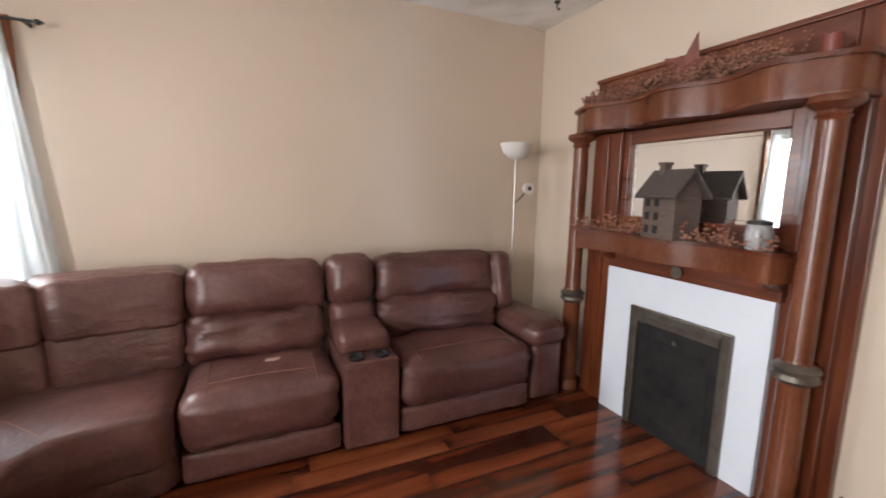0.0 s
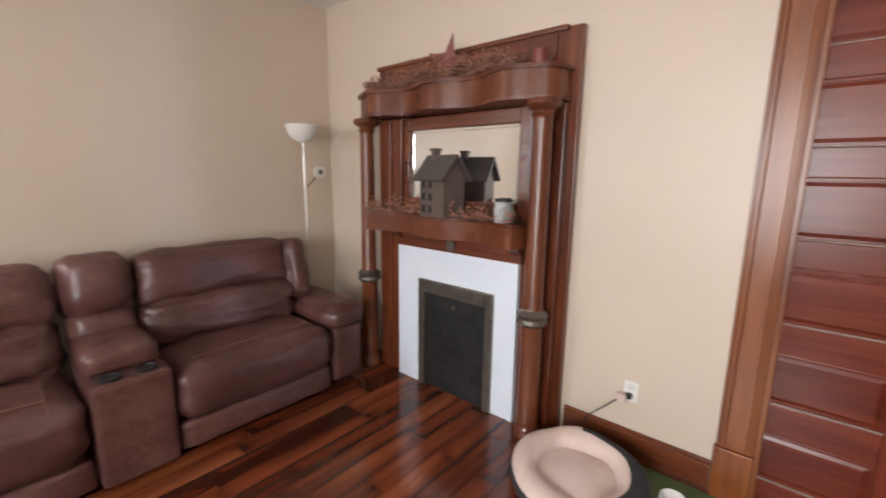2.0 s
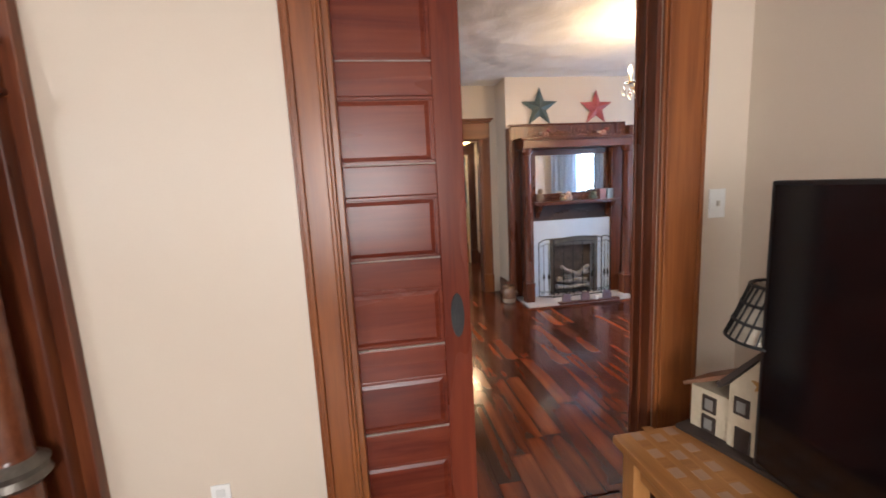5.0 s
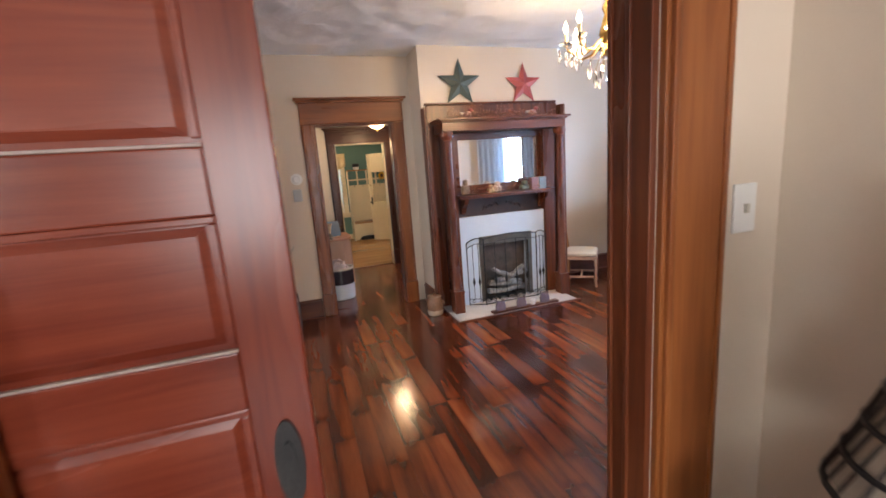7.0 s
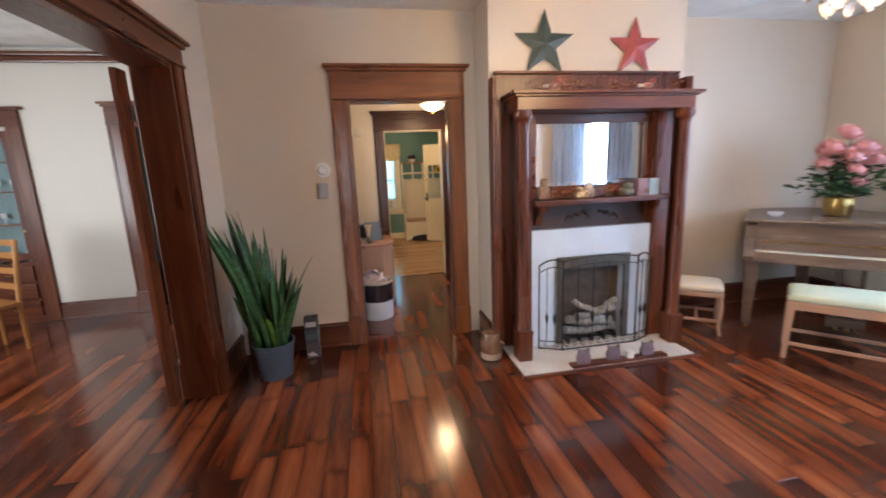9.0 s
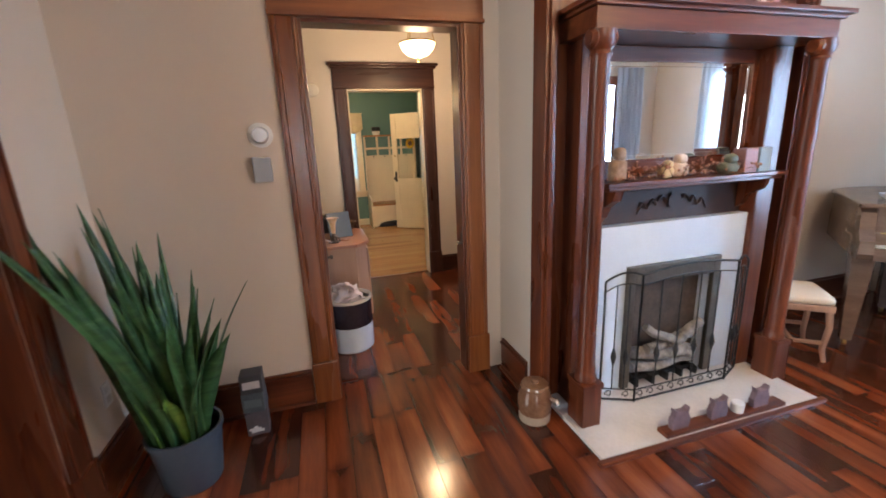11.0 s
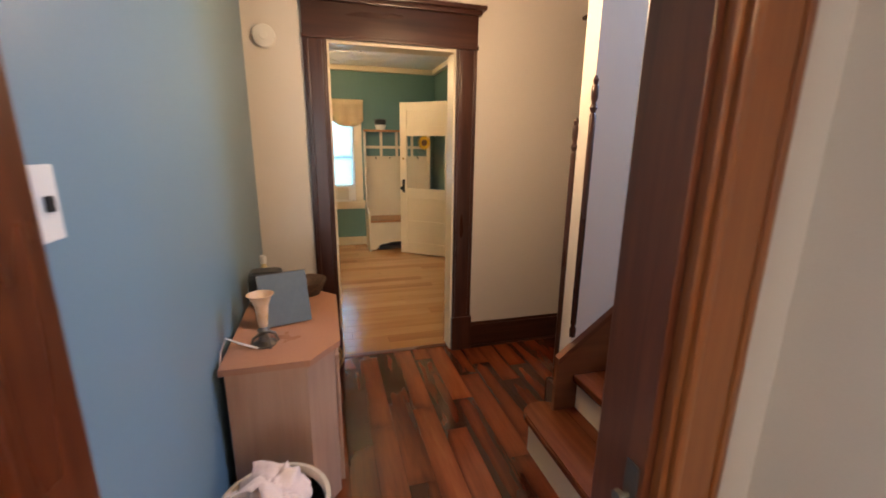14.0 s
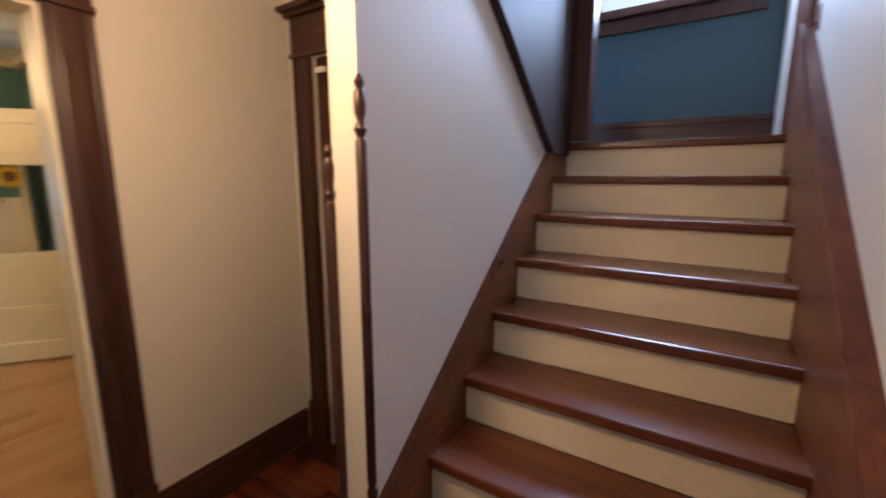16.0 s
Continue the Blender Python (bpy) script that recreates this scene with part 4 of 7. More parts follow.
sweep_seat("base", 0.55, 1.15, 0.02, 0.25, 1, wg, bulge=0.0)
seat = sweep_seat("seat", 0.47, 1.10, 0.20, 0.48, 2, wg)
for k, (f0, f1) in enumerate(((0.0, 0.34), (0.34, 0.66), (0.66, 1.0))):
    sweep_seat("lumbar_cushion", 1.00, 1.26, 0.46, 0.74, 3 + k, wg, f0, f1, 0.15, 0.01)
    sweep_seat("head_cushion", 1.02, 1.32, 0.70, 1.01, 8 + k, wg, f0, f1, 0.15, 0.01)
cs, sn = math.cos(radians(135)), math.sin(radians(135))
part("seam", tube([(0.31 + (0.47 + 0.05 * k) * cs * 1.05, 3.02 + (0.47 + 0.05 * k) * sn * 1.05, 0.488 + 0.026 * math.sin(math.pi * k / 11)) for k in range(1, 11)], 0.0024, 5), STITCH, seat, "pale contrast stitching")
ret = thing("recliner_sofa", "brown leather recliner seat under the window wall", "sofa", SOFA)
part("base", boxes((-0.85, -0.28, 2.2, 3.0, 0.03, 0.28), bevel=0.02), LEATHER, ret)
part("seat", pillow(bmesh.new(), (-0.48, 2.6, 0.335), (0.31, 0.40, 0.145), 0.085, (0.02, 0, 0.035), 0.006, cuts=11, seed=12), LEATHER, ret)
part("footrest", pillow(bmesh.new(), (-0.19, 2.6, 0.115), (0.055, 0.39, 0.082), 0.03, (0.012, 0, 0), 0.004, cuts=7), LEATHER, ret)
part("lumbar_cushion", pillow(bmesh.new(), (-0.80, 2.6, 0.60), (0.12, 0.39, 0.145), 0.07, (0.03, 0, 0), 0.008, cuts=9, seed=3), LEATHER, ret)
part("head_cushion", pillow(bmesh.new(), (-0.86, 2.6, 0.855), (0.13, 0.39, 0.16), 0.085, (0.03, 0, 0), 0.008, cuts=9, seed=4), LEATHER, ret)

# ---- den window, curtain, rod ----
w1 = thing("window_1", "white-framed window behind a sheer curtain", "window", kind="structure")
part("window_frame", boxes((-1.60, -1.50, 4.46, 4.49, 0.65, 2.35), (-0.52, -0.42, 4.46, 4.49, 0.65, 2.35), (-1.50, -0.52, 4.46, 4.49, 2.25, 2.35), (-1.63, -0.39, 4.43, 4.49, 0.66, 0.75), bevel=0.004), CASING["z"], w1)
part("sash", boxes((-1.50, -1.45, 4.54, 4.57, 0.75, 2.25), (-0.57, -0.52, 4.54, 4.57, 0.75, 2.25), (-1.45, -0.57, 4.54, 4.57, 1.47, 1.52), (-1.45, -0.57, 4.54, 4.57, 0.75, 0.81), (-1.45, -0.57, 4.54, 4.57, 2.19, 2.25)), WHITE, w1)
SHEER = sheer("sheer_white_cloth", (0.80, 0.84, 0.85))


def curtain(name, axis, at, a, b, z0, z1, flare, folds, material, label, depth=0.025, swell=0.0):
    """Hanging cloth with folds; gathered at the top, wider by flare at the foot."""
    bm, nx, nz = bmesh.new(), folds * 8, 10
    grid = []
    for j in range(nz + 1):
        h = j / nz
        row = []
        for k in range(nx + 1):
            f = k / nx
            p = a + (b - a) * f + flare * (1 - h) * (f - 0.5) * 2
            q = at + depth * (0.6 + 0.4 * (1 - h)) * math.sin(f * folds * 2 * math.pi + 0.8 * math.sin(3 * h)) + swell * (1 - h)
            row.append(bm.verts.new((p, q, z0 + (z1 - z0) * h) if axis == "x" else (q, p, z0 + (z1 - z0) * h)))
        grid.append(row)
    for r0, r1 in zip(grid, grid[1:]):
        for k in range(nx):
            bm.faces.new((r0[k], r0[k + 1], r1[k + 1], r1[k])).smooth = True
    ob = part(name, bm, material)
    md = ob.modifiers.new("thick", "SOLIDIFY")
    md.thickness = 0.002
    return tagged(ob, label, "curtain")


curtain("curtain", "x", 4.40, -0.86, -0.43, 0.42, 2.30, 0.175, 7, SHEER, "sheer white curtain panel on a dark rod")
curtain("curtain", "x", 4.40, -1.58, -0.84, 0.42, 2.30, 0.0, 7, SHEER, "sheer white curtain panel on a dark rod")
rod = thing("curtain_rod", "thin black metal curtain rod with a finial", "curtain rod")
part("rod", tube([(-1.5, 4.40, 2.315), (-0.30, 4.40, 2.315)], 0.008, 10), IRON, rod)
part("finial", lathe([(0.004, 0), (0.014, 0.008), (0.016, 0.02), (0.008, 0.035), (0.002, 0.045)], 12, (-0.30, 4.40, 2.315), "x"), IRON, rod)
part("bracket", boxes((-0.345, -0.335, 4.395, 4.49, 2.305, 2.325)), IRON, rod)
w5 = thing("window_5", "white-framed window of the den", "window", kind="structure")
part("sash", boxes((-1.90, -1.86, 0.5, 0.56, 0.75, 2.35), (-1.90, -1.86, 2.04, 2.1, 0.75, 2.35), (-1.90, -1.86, 0.56, 2.04, 1.52, 1.58)), WHITE, w5)

# ---- floor lamp in the corner ----
fl = thing("floor_lamp", "slim silver torchiere lamp with frosted bowl shade", "floor lamp")
LX, LY = 2.60, 4.22
FROST = plain("frosted_glass", (0.72, 0.70, 0.66), 0.4)
part("base", lathe([(0.13, 0), (0.13, 0.015), (0.10, 0.03), (0.02, 0.04)], 28, (LX, LY, 0)), PEWTER, fl, smooth=True)
part("pole", tube([(LX, LY, 0.03), (LX, LY, 1.74)], 0.009, 12), plain("satin_silver", (0.62, 0.60, 0.57), 0.35, 0.7), fl, smooth=True)
part("shade", lathe([(0.02, 1.72), (0.06, 1.735), (0.105, 1.775), (0.13, 1.845), (0.126, 1.85), (0.10, 1.79), (0.02, 1.74)], 32, (LX, LY, 0)), FROST, fl, "frosted white bowl shade", smooth=True)
part("arm", tube([(LX, LY, 1.38), (LX + 0.04, LY - 0.02, 1.42), (LX + 0.09, LY - 0.03, 1.48)], 0.006, 8), PEWTER, fl)
part("reading_shade", lathe([(0.048, 0), (0.046, 0.02), (0.03, 0.05), (0.012, 0.06)], 20, (LX + 0.10, LY - 0.055, 1.50), "y"), FROST, fl, "small frosted reading shade", smooth=True)
part("bulb", lathe([(0.018, 0), (0.016, 0.012)], 14, (LX + 0.10, LY - 0.063, 1.50), "y"), PEWTER, fl)
hook = thing("ceiling_hook", "small dark metal hook in the ceiling", "hook")
part("hook", tube([(2.75, 4.0, 2.83), (2.75, 4.0, 2.79), (2.765, 4.0, 2.775), (2.775, 4.0, 2.79)], 0.006, 8), IRON, hook)
part("plate", lathe([(0.022, -0.008), (0.022, 0)], 14, (2.75, 4.0, 2.83)), IRON, hook)


# ---- mantelpiece of the den ----
def serpentine(y0, y1, x_back, x_mid, amp, waves, round_end=0.05, n=48):
    """A shelf's outline with a waved front and rounded ends."""
    pts = [(x_back, y0)]
    for k in range(n + 1):
        f = k / n
        y = y0 + (y1 - y0) * f
        x = x_mid - amp * math.cos(2 * math.pi * waves * (f - 0.5))
        e = min(y - y0, y1 - y)
        if e < round_end:
            x += round_end - math.sqrt(max(0, round_end ** 2 - (round_end - e) ** 2))
        pts.append((x, y))
    return pts + [(x_back, y1)]


def column(parent, x, y, rows, wood_mat, segments=28):
    part("column", lathe(rows, segments, (x, y, 0)), wood_mat, parent, smooth=True)


m1 = thing("mantelpiece", "tall figured mahogany mantelpiece with columns and mirror", "mantelpiece")
for row in ((2.985, 3.03, 2.225, 2.36, 0, 2.255), (2.985, 3.03, 3.69, 3.78, 0, 2.255)):
    part("back_stile", boxes(row, bevel=0.004), MAHOG["z"], m1)
part("back_panel", boxes((2.975, 3.03, 2.36, 3.69, 1.79, 2.235), bevel=0.004), MAHOG["y"], m1)
part("back_cornice", boxes((2.962, 3.03, 2.30, 3.78, 2.235, 2.262), bevel=0.006), MAHOG["y"], m1)
for ya, yb in ((2.36, 2.47), (3.46, 3.69)):
    part("pilaster", boxes((2.90, 2.985, ya, yb, 0, 1.87), bevel=0.006), MAHOG["z"], m1)
    part("pilaster_bead", boxes((2.885, 2.90, (ya + yb) / 2 - 0.025, (ya + yb) / 2 + 0.025, 0.12, 1.85), bevel=0.006), MAHOG["z"], m1)
part("side_board", boxes((2.93, 2.985, 2.27, 2.36, 0, 1.87), bevel=0.005), MAHOG["z"], m1)
sh = part("top_shelf", prism(serpentine(2.27, 3.83, 2.985, 2.775, 0.045, 3), 1.895, 2.025, "z"), BURL, m1, "figured wavy-front mantel shelf", smooth=True)
part("shelf_edge", prism(serpentine(2.255, 3.845, 2.985, 2.757, 0.045, 3), 2.025, 2.046, "z"), MAHOG["y"], sh, smooth=True)
part("shelf_edge", prism(serpentine(2.265, 3.835, 2.985, 2.768, 0.045, 3), 1.878, 1.895, "z"), MAHOG["y"], sh, smooth=True)
for y in (2.345, 3.755):
    column(m1, 2.835, y, [(0.075, 0), (0.075, 0.05), (0.062, 0.07), (0.066, 0.09), (0.060, 0.12), (0.060, 0.66), (0.066, 0.68), (0.085, 0.70), (0.078, 0.72), (0.085, 0.735), (0.06, 0.76), (0.055, 0.78), (0.050, 1.78), (0.052, 1.79), (0.062, 1.80), (0.053, 1.812), (0.056, 1.822), (0.086, 1.84), (0.096, 1.852), (0.096, 1.862), (0.090, 1.878)], BURL)
    part("column_collar", lathe([(0.062, 0.672), (0.088, 0.695), (0.080, 0.717), (0.088, 0.74), (0.06, 0.765)], 28, (2.835, y, 0)), PEWTER, m1, "dark carved collar", smooth=True)
ms = part("mid_shelf", prism(serpentine(2.425, 3.69, 2.93, 2.778, 0.042, 2), 1.095, 1.215, "z"), BURL, m1, "figured wavy-front lower shelf", smooth=True)
part("shelf_edge", prism(serpentine(2.412, 3.70, 2.93, 2.760, 0.042, 2), 1.215, 1.236, "z"), MAHOG["y"], ms, smooth=True)
part("apron", boxes((2.86, 2.93, 2.45, 3.46, 0.995, 1.095), bevel=0.006), MAHOG["y"], m1)
for y in (2.48, 3.44):
    part("bracket", prism([(2.93, 0.99), (2.80, 1.09), (2.80, 1.095), (2.93, 1.095)], y - 0.035, y + 0.035, "y"), MAHOG["z"], m1)
part("crest", lathe([(0.035, -0.01), (0.03, 0.004), (0.014, 0.012), (0.004, 0.016)], 16, (2.845, 2.95, 1.045), "x"), PEWTER, m1, "small carved boss")
part("mirror_frame", boxes((2.925, 2.975, 2.47, 2.53, 1.236, 1.87), (2.925, 2.975, 3.41, 3.46, 1.236, 1.87), (2.925, 2.975, 2.53, 3.41, 1.79, 1.87), (2.925, 2.975, 2.53, 3.41, 1.236, 1.33), bevel=0.006), MAHOG["y"], m1)
bm = boxes((2.955, 2.962, 2.53, 3.41, 1.33, 1.79))
glass1 = part("mirror", bm, MIRROR, m1, "bevelled mirror")
bm = bmesh.new()
for ya, yb, za, zb in ((2.53, 2.555, 1.33, 1.79), (3.385, 3.41, 1.33, 1.79), (2.555, 3.385, 1.33, 1.352), (2.555, 3.385, 1.768, 1.79)):
    box(bm, 2.951, 2.955, ya, yb, za, zb, 0.0018)
part("bevel", bm, MIRROR, glass1)
part("tile_surround", boxes((2.87, 2.985, 2.47, 2.63, 0, 0.995), (2.87, 2.985, 3.24, 3.46, 0, 0.995), (2.87, 2.985, 2.63, 3.24, 0.78, 0.995)), COOL_LIT_WHITE, m1, "white painted fireplace surround")
part("fire_frame", boxes((2.85, 2.90, 2.625, 2.68, 0, 0.782), (2.85, 2.90, 3.19, 3.245, 0, 0.782), (2.85, 2.90, 2.68, 3.19, 0.69, 0.782), bevel=0.008), PEWTER, m1, "ornate dull metal frame")
part("frame_wave", prism([(2.68 + 0.51 * k / 24, 0.70 + 0.022 * math.sin(math.pi * k / 24) + 0.012 * math.sin(6 * math.pi * k / 24)) for k in range(25)] + [(3.19, 0.74), (2.68, 0.74)], 2.842, 2.85, "x"), PEWTER, m1)
cov = part("fire_cover", boxes((2.875, 2.905, 2.68, 3.19, 0, 0.69), bevel=0.004), IRON, m1, "black iron summer cover")
part("cover_panel", boxes((2.868, 2.875, 2.73, 3.14, 0.10, 0.60), bevel=0.004), IRON, cov)
part("cover_knob", lathe([(0.014, -0.015), (0.012, 0), (0.006, 0.008)], 12, (2.872, 2.935, 0.63), "x"), PEWTER, cov)


def star(name, label, place, radius, material, normal="x", tilt=0.0, depth=0.05):
    """A five-pointed folded metal star."""
    ob = thing(name, label, "star", at=pose(*place))
    bm = bmesh.new()
    pts = []
    for k in range(10):
        a = math.pi / 2 + k * math.pi / 5 + radians(tilt)
        r = radius if k % 2 == 0 else radius * 0.40
        pts.append(bm.verts.new((0, r * math.cos(a), r * math.sin(a))))
    front, back = bm.verts.new((-depth, 0, 0)), bm.verts.new((0, 0, 0))
    for k in range(10):
        bm.faces.new((pts[k], pts[(k + 1) % 10], front))
        bm.faces.new((pts[(k + 1) % 10], pts[k], back))
    bmesh.ops.recalc_face_normals(bm, faces=bm.faces[:])
    part("star_body", bm, material, ob)
    return ob


RUST = mottled("rusty_red_tin", (0.16, 0.05, 0.04), (0.26, 0.09, 0.07), 0.55, big=8, fine=60)
REDTIN = mottled("worn_red_tin", (0.28, 0.035, 0.03), (0.42, 0.08, 0.07), 0.45, big=8, fine=60)
GREENTIN = mottled("dark_green_tin", (0.035, 0.05, 0.042), (0.06, 0.08, 0.068), 0.5, big=8, fine=60)
st = star("star_ornament", "rusty red metal star leaning on the mantel", (2.87, 3.02, 2.15), 0.185, RUST, tilt=12)
BERRY = mottled("dried_berries", (0.22, 0.085, 0.05), (0.40, 0.19, 0.125), 0.6, big=20, fine=90)
TWIG = mottled("dry_twigs", (0.10, 0.05, 0.03), (0.18, 0.10, 0.06), 0.8, big=20, fine=90)


def garland(name, label, y0, y1, x, z, height, count, seed):
    """Twigs with many small berries along a shelf."""
    g = thing(name, label, "garland")
    r = random.Random(seed)
    tw, be = bmesh.new(), bmesh.new()
    for k in range(count):
        y = y0 + (y1 - y0) * r.random()
        f = 1 - abs((y - y0) / (y1 - y0) - 0.45) * 1.2
        base = Vector((x + r.uniform(-0.03, 0.03), y, z + r.uniform(0, 0.3) * height * max(0.25, f)))
        d = Vector((r.uniform(-0.55, 0.2), r.uniform(-1, 1), r.uniform(-0.1, 0.9))).normalized()
        ln = r.uniform(0.05, 0.11)
        mid = base + d * ln * 0.5 + Vector((0, 0, 0.012))
        tip = base + d * ln
        tip.z, mid.z = max(tip.z, z + 0.008), max(mid.z, z + 0.006)
        tube([base, mid, tip], 0.0016, 4, tw)
        for p in (tip, mid, base.lerp(tip, 0.75), base):
            s = r.uniform(0.0045, 0.0085)
            bmesh.ops.create_icosphere(be, subdivisions=1, radius=s, matrix=Matrix.Translation(p + Vector((r.uniform(-0.012, 0.012), r.uniform(-0.012, 0.012), s + r.uniform(0, 0.012)))))
    tagged(part("twig_mass", tw, TWIG, g), kind="stuff")
    tagged(part("berry_mass", be, BERRY, g, "small dried orange-brown berries"), kind="stuff")
    return g


garland("berry_garland", "heaped garland of dried orange-brown berries", 2.50, 3.72, 2.86, 2.046, 0.22, 380, 3)
garland("berry_garland", "thin garland of dried berries along the shelf", 2.47, 3.64, 2.765, 1.236, 0.04, 130, 4)
for y in (2.40, 3.74):
    cn = thing("candle", "short dark red pillar candle", "candle", "mantel candles")
    part("wax", lathe([(0.034, 0), (0.036, 0.005), (0.036, 0.085), (0.03, 0.09), (0.012, 0.084)], 20, (2.87, y, 2.046)), mottled("red_wax", (0.17, 0.035, 0.025), (0.24, 0.06, 0.045), 0.5), cn, smooth=True)
    part("wick", tube([(2.87, y, 2.125), (2.87, y, 2.145)], 0.002, 5), BLACK, cn)

hs = thing("house_ornament", "dark grey wooden model house with windows", "ornament", at=pose(2.795, 3.0, 1.236, 0, 0, -12) @ Matrix.Scale(1.06, 4))
DKW = mottled("grey_brown_board", (0.075, 0.052, 0.042), (0.13, 0.095, 0.078), 0.7, big=10, fine=70, stretch=(1, 1, 6))
part("body", prism([(-0.075, 0), (0.075, 0), (0.075, 0.235), (0, 0.335), (-0.075, 0.235)], -0.125, 0.105, "y"), DKW, hs)
part("roof", prism([(-0.105, 0.205), (0, 0.338), (0.105, 0.205), (0.112, 0.216), (0, 0.356), (-0.112, 0.216)], -0.155, 0.135, "y"), mottled("slate_brown_wood", (0.06, 0.048, 0.042), (0.10, 0.082, 0.074), 0.6, big=10, fine=70), hs)
part("chimney", boxes((-0.02, 0.02, 0.03, 0.07, 0.31, 0.385), (-0.026, 0.026, 0.024, 0.076, 0.38, 0.394)), DKW, hs)
for yy in (0.0, 0.065):
    for zz in (0.045, 0.115, 0.185):
        part("window", boxes((-0.0795, -0.0755, yy - 0.014, yy + 0.014, zz - 0.02, zz + 0.02)), plain("black_opening", (0.01, 0.009, 0.008), 0.8), hs)
jr = thing("candle_jar", "mottled grey glass candle jar with lid", "jar")
part("jar", lathe([(0.046, 0), (0.052, 0.01), (0.054, 0.08), (0.048, 0.10), (0.046, 0.115)], 24, (2.79, 2.535, 1.236)), mottled("frosted_grey_glass", (0.18, 0.18, 0.18), (0.5, 0.5, 0.5), 0.2, big=14, fine=60), jr, smooth=True)
part("lid", lathe([(0.05, 0.115), (0.05, 0.13), (0.03, 0.135)], 24, (2.79, 2.535, 1.236)), IRON, jr, smooth=True)


def wall_plate(name, label, category, place, face, w=0.07, h=0.115, parts=()):
    """A plate on a wall; face gives the side it is seen from."""
    t = thing(name, label, category)
    x, y, z = place
    sg = -1 if face[0] == "-" else 1
    def pb(a, b, c, d, p, q, bev=0.0):
        if face[1] == "x":
            return boxes((x + sg * p, x + sg * q, y + a, y + b, z + c, z + d), bevel=bev)
        return boxes((x + a, x + b, y + sg * p, y + sg * q, z + c, z + d), bevel=bev)
    part("plate", pb(-w / 2, w / 2, -h / 2, h / 2, 0, 0.007, 0.003), PLASTIC, t)
    for nm, a, b, c, d, p, q, mt in parts:
        part(nm, pb(a, b, c, d, p, q, 0.002), mt, t)
    return t


SOCKET = [("socket", -0.017, 0.017, 0.008, 0.04, 0.007, 0.010, plain("socket_white", (0.62, 0.61, 0.58), 0.4)), ("socket", -0.017, 0.017, -0.04, -0.008, 0.007, 0.010, plain("socket_ivory", (0.6, 0.59, 0.56), 0.4))]
wall_plate("outlet", "white wall outlet with a plug in it", "outlet", (3.03, 1.846, 0.375), "-x", parts=SOCKET)
plug = thing("power_adapter", "pale plug-in adapter with a thin cable", "adapter")
part("body", boxes((2.975, 3.02, 1.855, 1.905, 0.325, 0.365), bevel=0.006), plain("pinkish_plastic", (0.62, 0.48, 0.44), 0.4), plug)
part("plug", boxes((2.985, 3.02, 1.835, 1.865, 0.345, 0.37), bevel=0.005), BLACK, plug)
part("cable", tube([(2.98, 1.90, 0.33), (2.96, 1.96, 0.27), (2.95, 2.03, 0.20), (2.94, 2.08, 0.10), (2.93, 2.12, 0.012), (2.80, 2.2, 0.006)], 0.004, 6), BLACK, plug, "thin black cable")
TOGGLE = [("toggle", -0.006, 0.006, -0.012, 0.012, 0.007, 0.016, plain("toggle_ivory", (0.55, 0.50, 0.42), 0.4))]
wall_plate("light_switch", "white single toggle light switch plate", "light switch", (3.03, -0.284, 1.40), "-x", w=0.078, h=0.125, parts=TOGGLE)

# ---- pet bed ----
pb = thing("pet_bed", "round pet bed, pale pink plush inside, charcoal outside", "pet bed")
PLUSH = mottled("pink_plush", (0.58, 0.44, 0.38), (0.70, 0.57, 0.51), 0.95, big=9, fine=170, bump=0.6)
bm = bmesh.new()
ring = []
for k in range(40):
    a = 2 * math.pi * k / 40
    row = []
    for s in range(14):
        b = 2 * math.pi * s / 14
        lump = 1 + 0.07 * math.sin(5 * a) + 0.04 * noise.noise(Vector((3 * math.cos(a), 3 * math.sin(a), s * 0.4)))
        r = 0.245 + 0.075 * lump * math.cos(b)
        row.append(bm.verts.new((2.585 + r * math.cos(a), 1.935 + r * math.sin(a), 0.085 + (0.078 + 0.018 * math.cos(a - 0.3)) * lump * math.sin(b))))
    ring.append(row)
for k in range(40):
    for s in range(14):
        face = bm.faces.new((ring[k][s], ring[(k + 1) % 40][s], ring[(k + 1) % 40][(s + 1) % 14], ring[k][(s + 1) % 14]))
        face.smooth = True
        rim = 4 if math.cos(2 * math.pi * k / 40 + 1.0) > 0.35 else 1
        face.material_index = 1 if s > 10 or s < rim else 0
bmesh.ops.recalc_face_normals(bm, faces=bm.faces[:])
part("bolster", bm, PLUSH, pb).data.materials.append(mottled("charcoal_cloth", (0.018, 0.017, 0.019), (0.04, 0.038, 0.04), 0.9, big=9, fine=170, bump=0.4))
part("cushion", pillow(bmesh.new(), (2.585, 1.935, 0.05), (0.20, 0.20, 0.05), 0.045, (0, 0, 0.03), 0.01, cuts=8), PLUSH, pb)

mat = tagged(part("feeding_mat", boxes((2.70, 2.99, 1.30, 1.78, 0.0005, 0.006), bevel=0.002), mottled("moss_green_rubber", (0.07, 0.10, 0.035), (0.11, 0.15, 0.06), 0.8, big=8, fine=120, bump=0.3)), "moss-green mat on the floor beside the pet bed", "mat")
bowl = thing("pet_bowl", "small white bowl on the green mat", "bowl", at=pose(2.80, 1.565, 0.006))
part("bowl", lathe([(0.055, 0), (0.062, 0.006), (0.058, 0.035), (0.052, 0.042), (0.046, 0.036), (0.03, 0.012), (0.002, 0.010)], 28), PLASTIC, bowl, smooth=True)

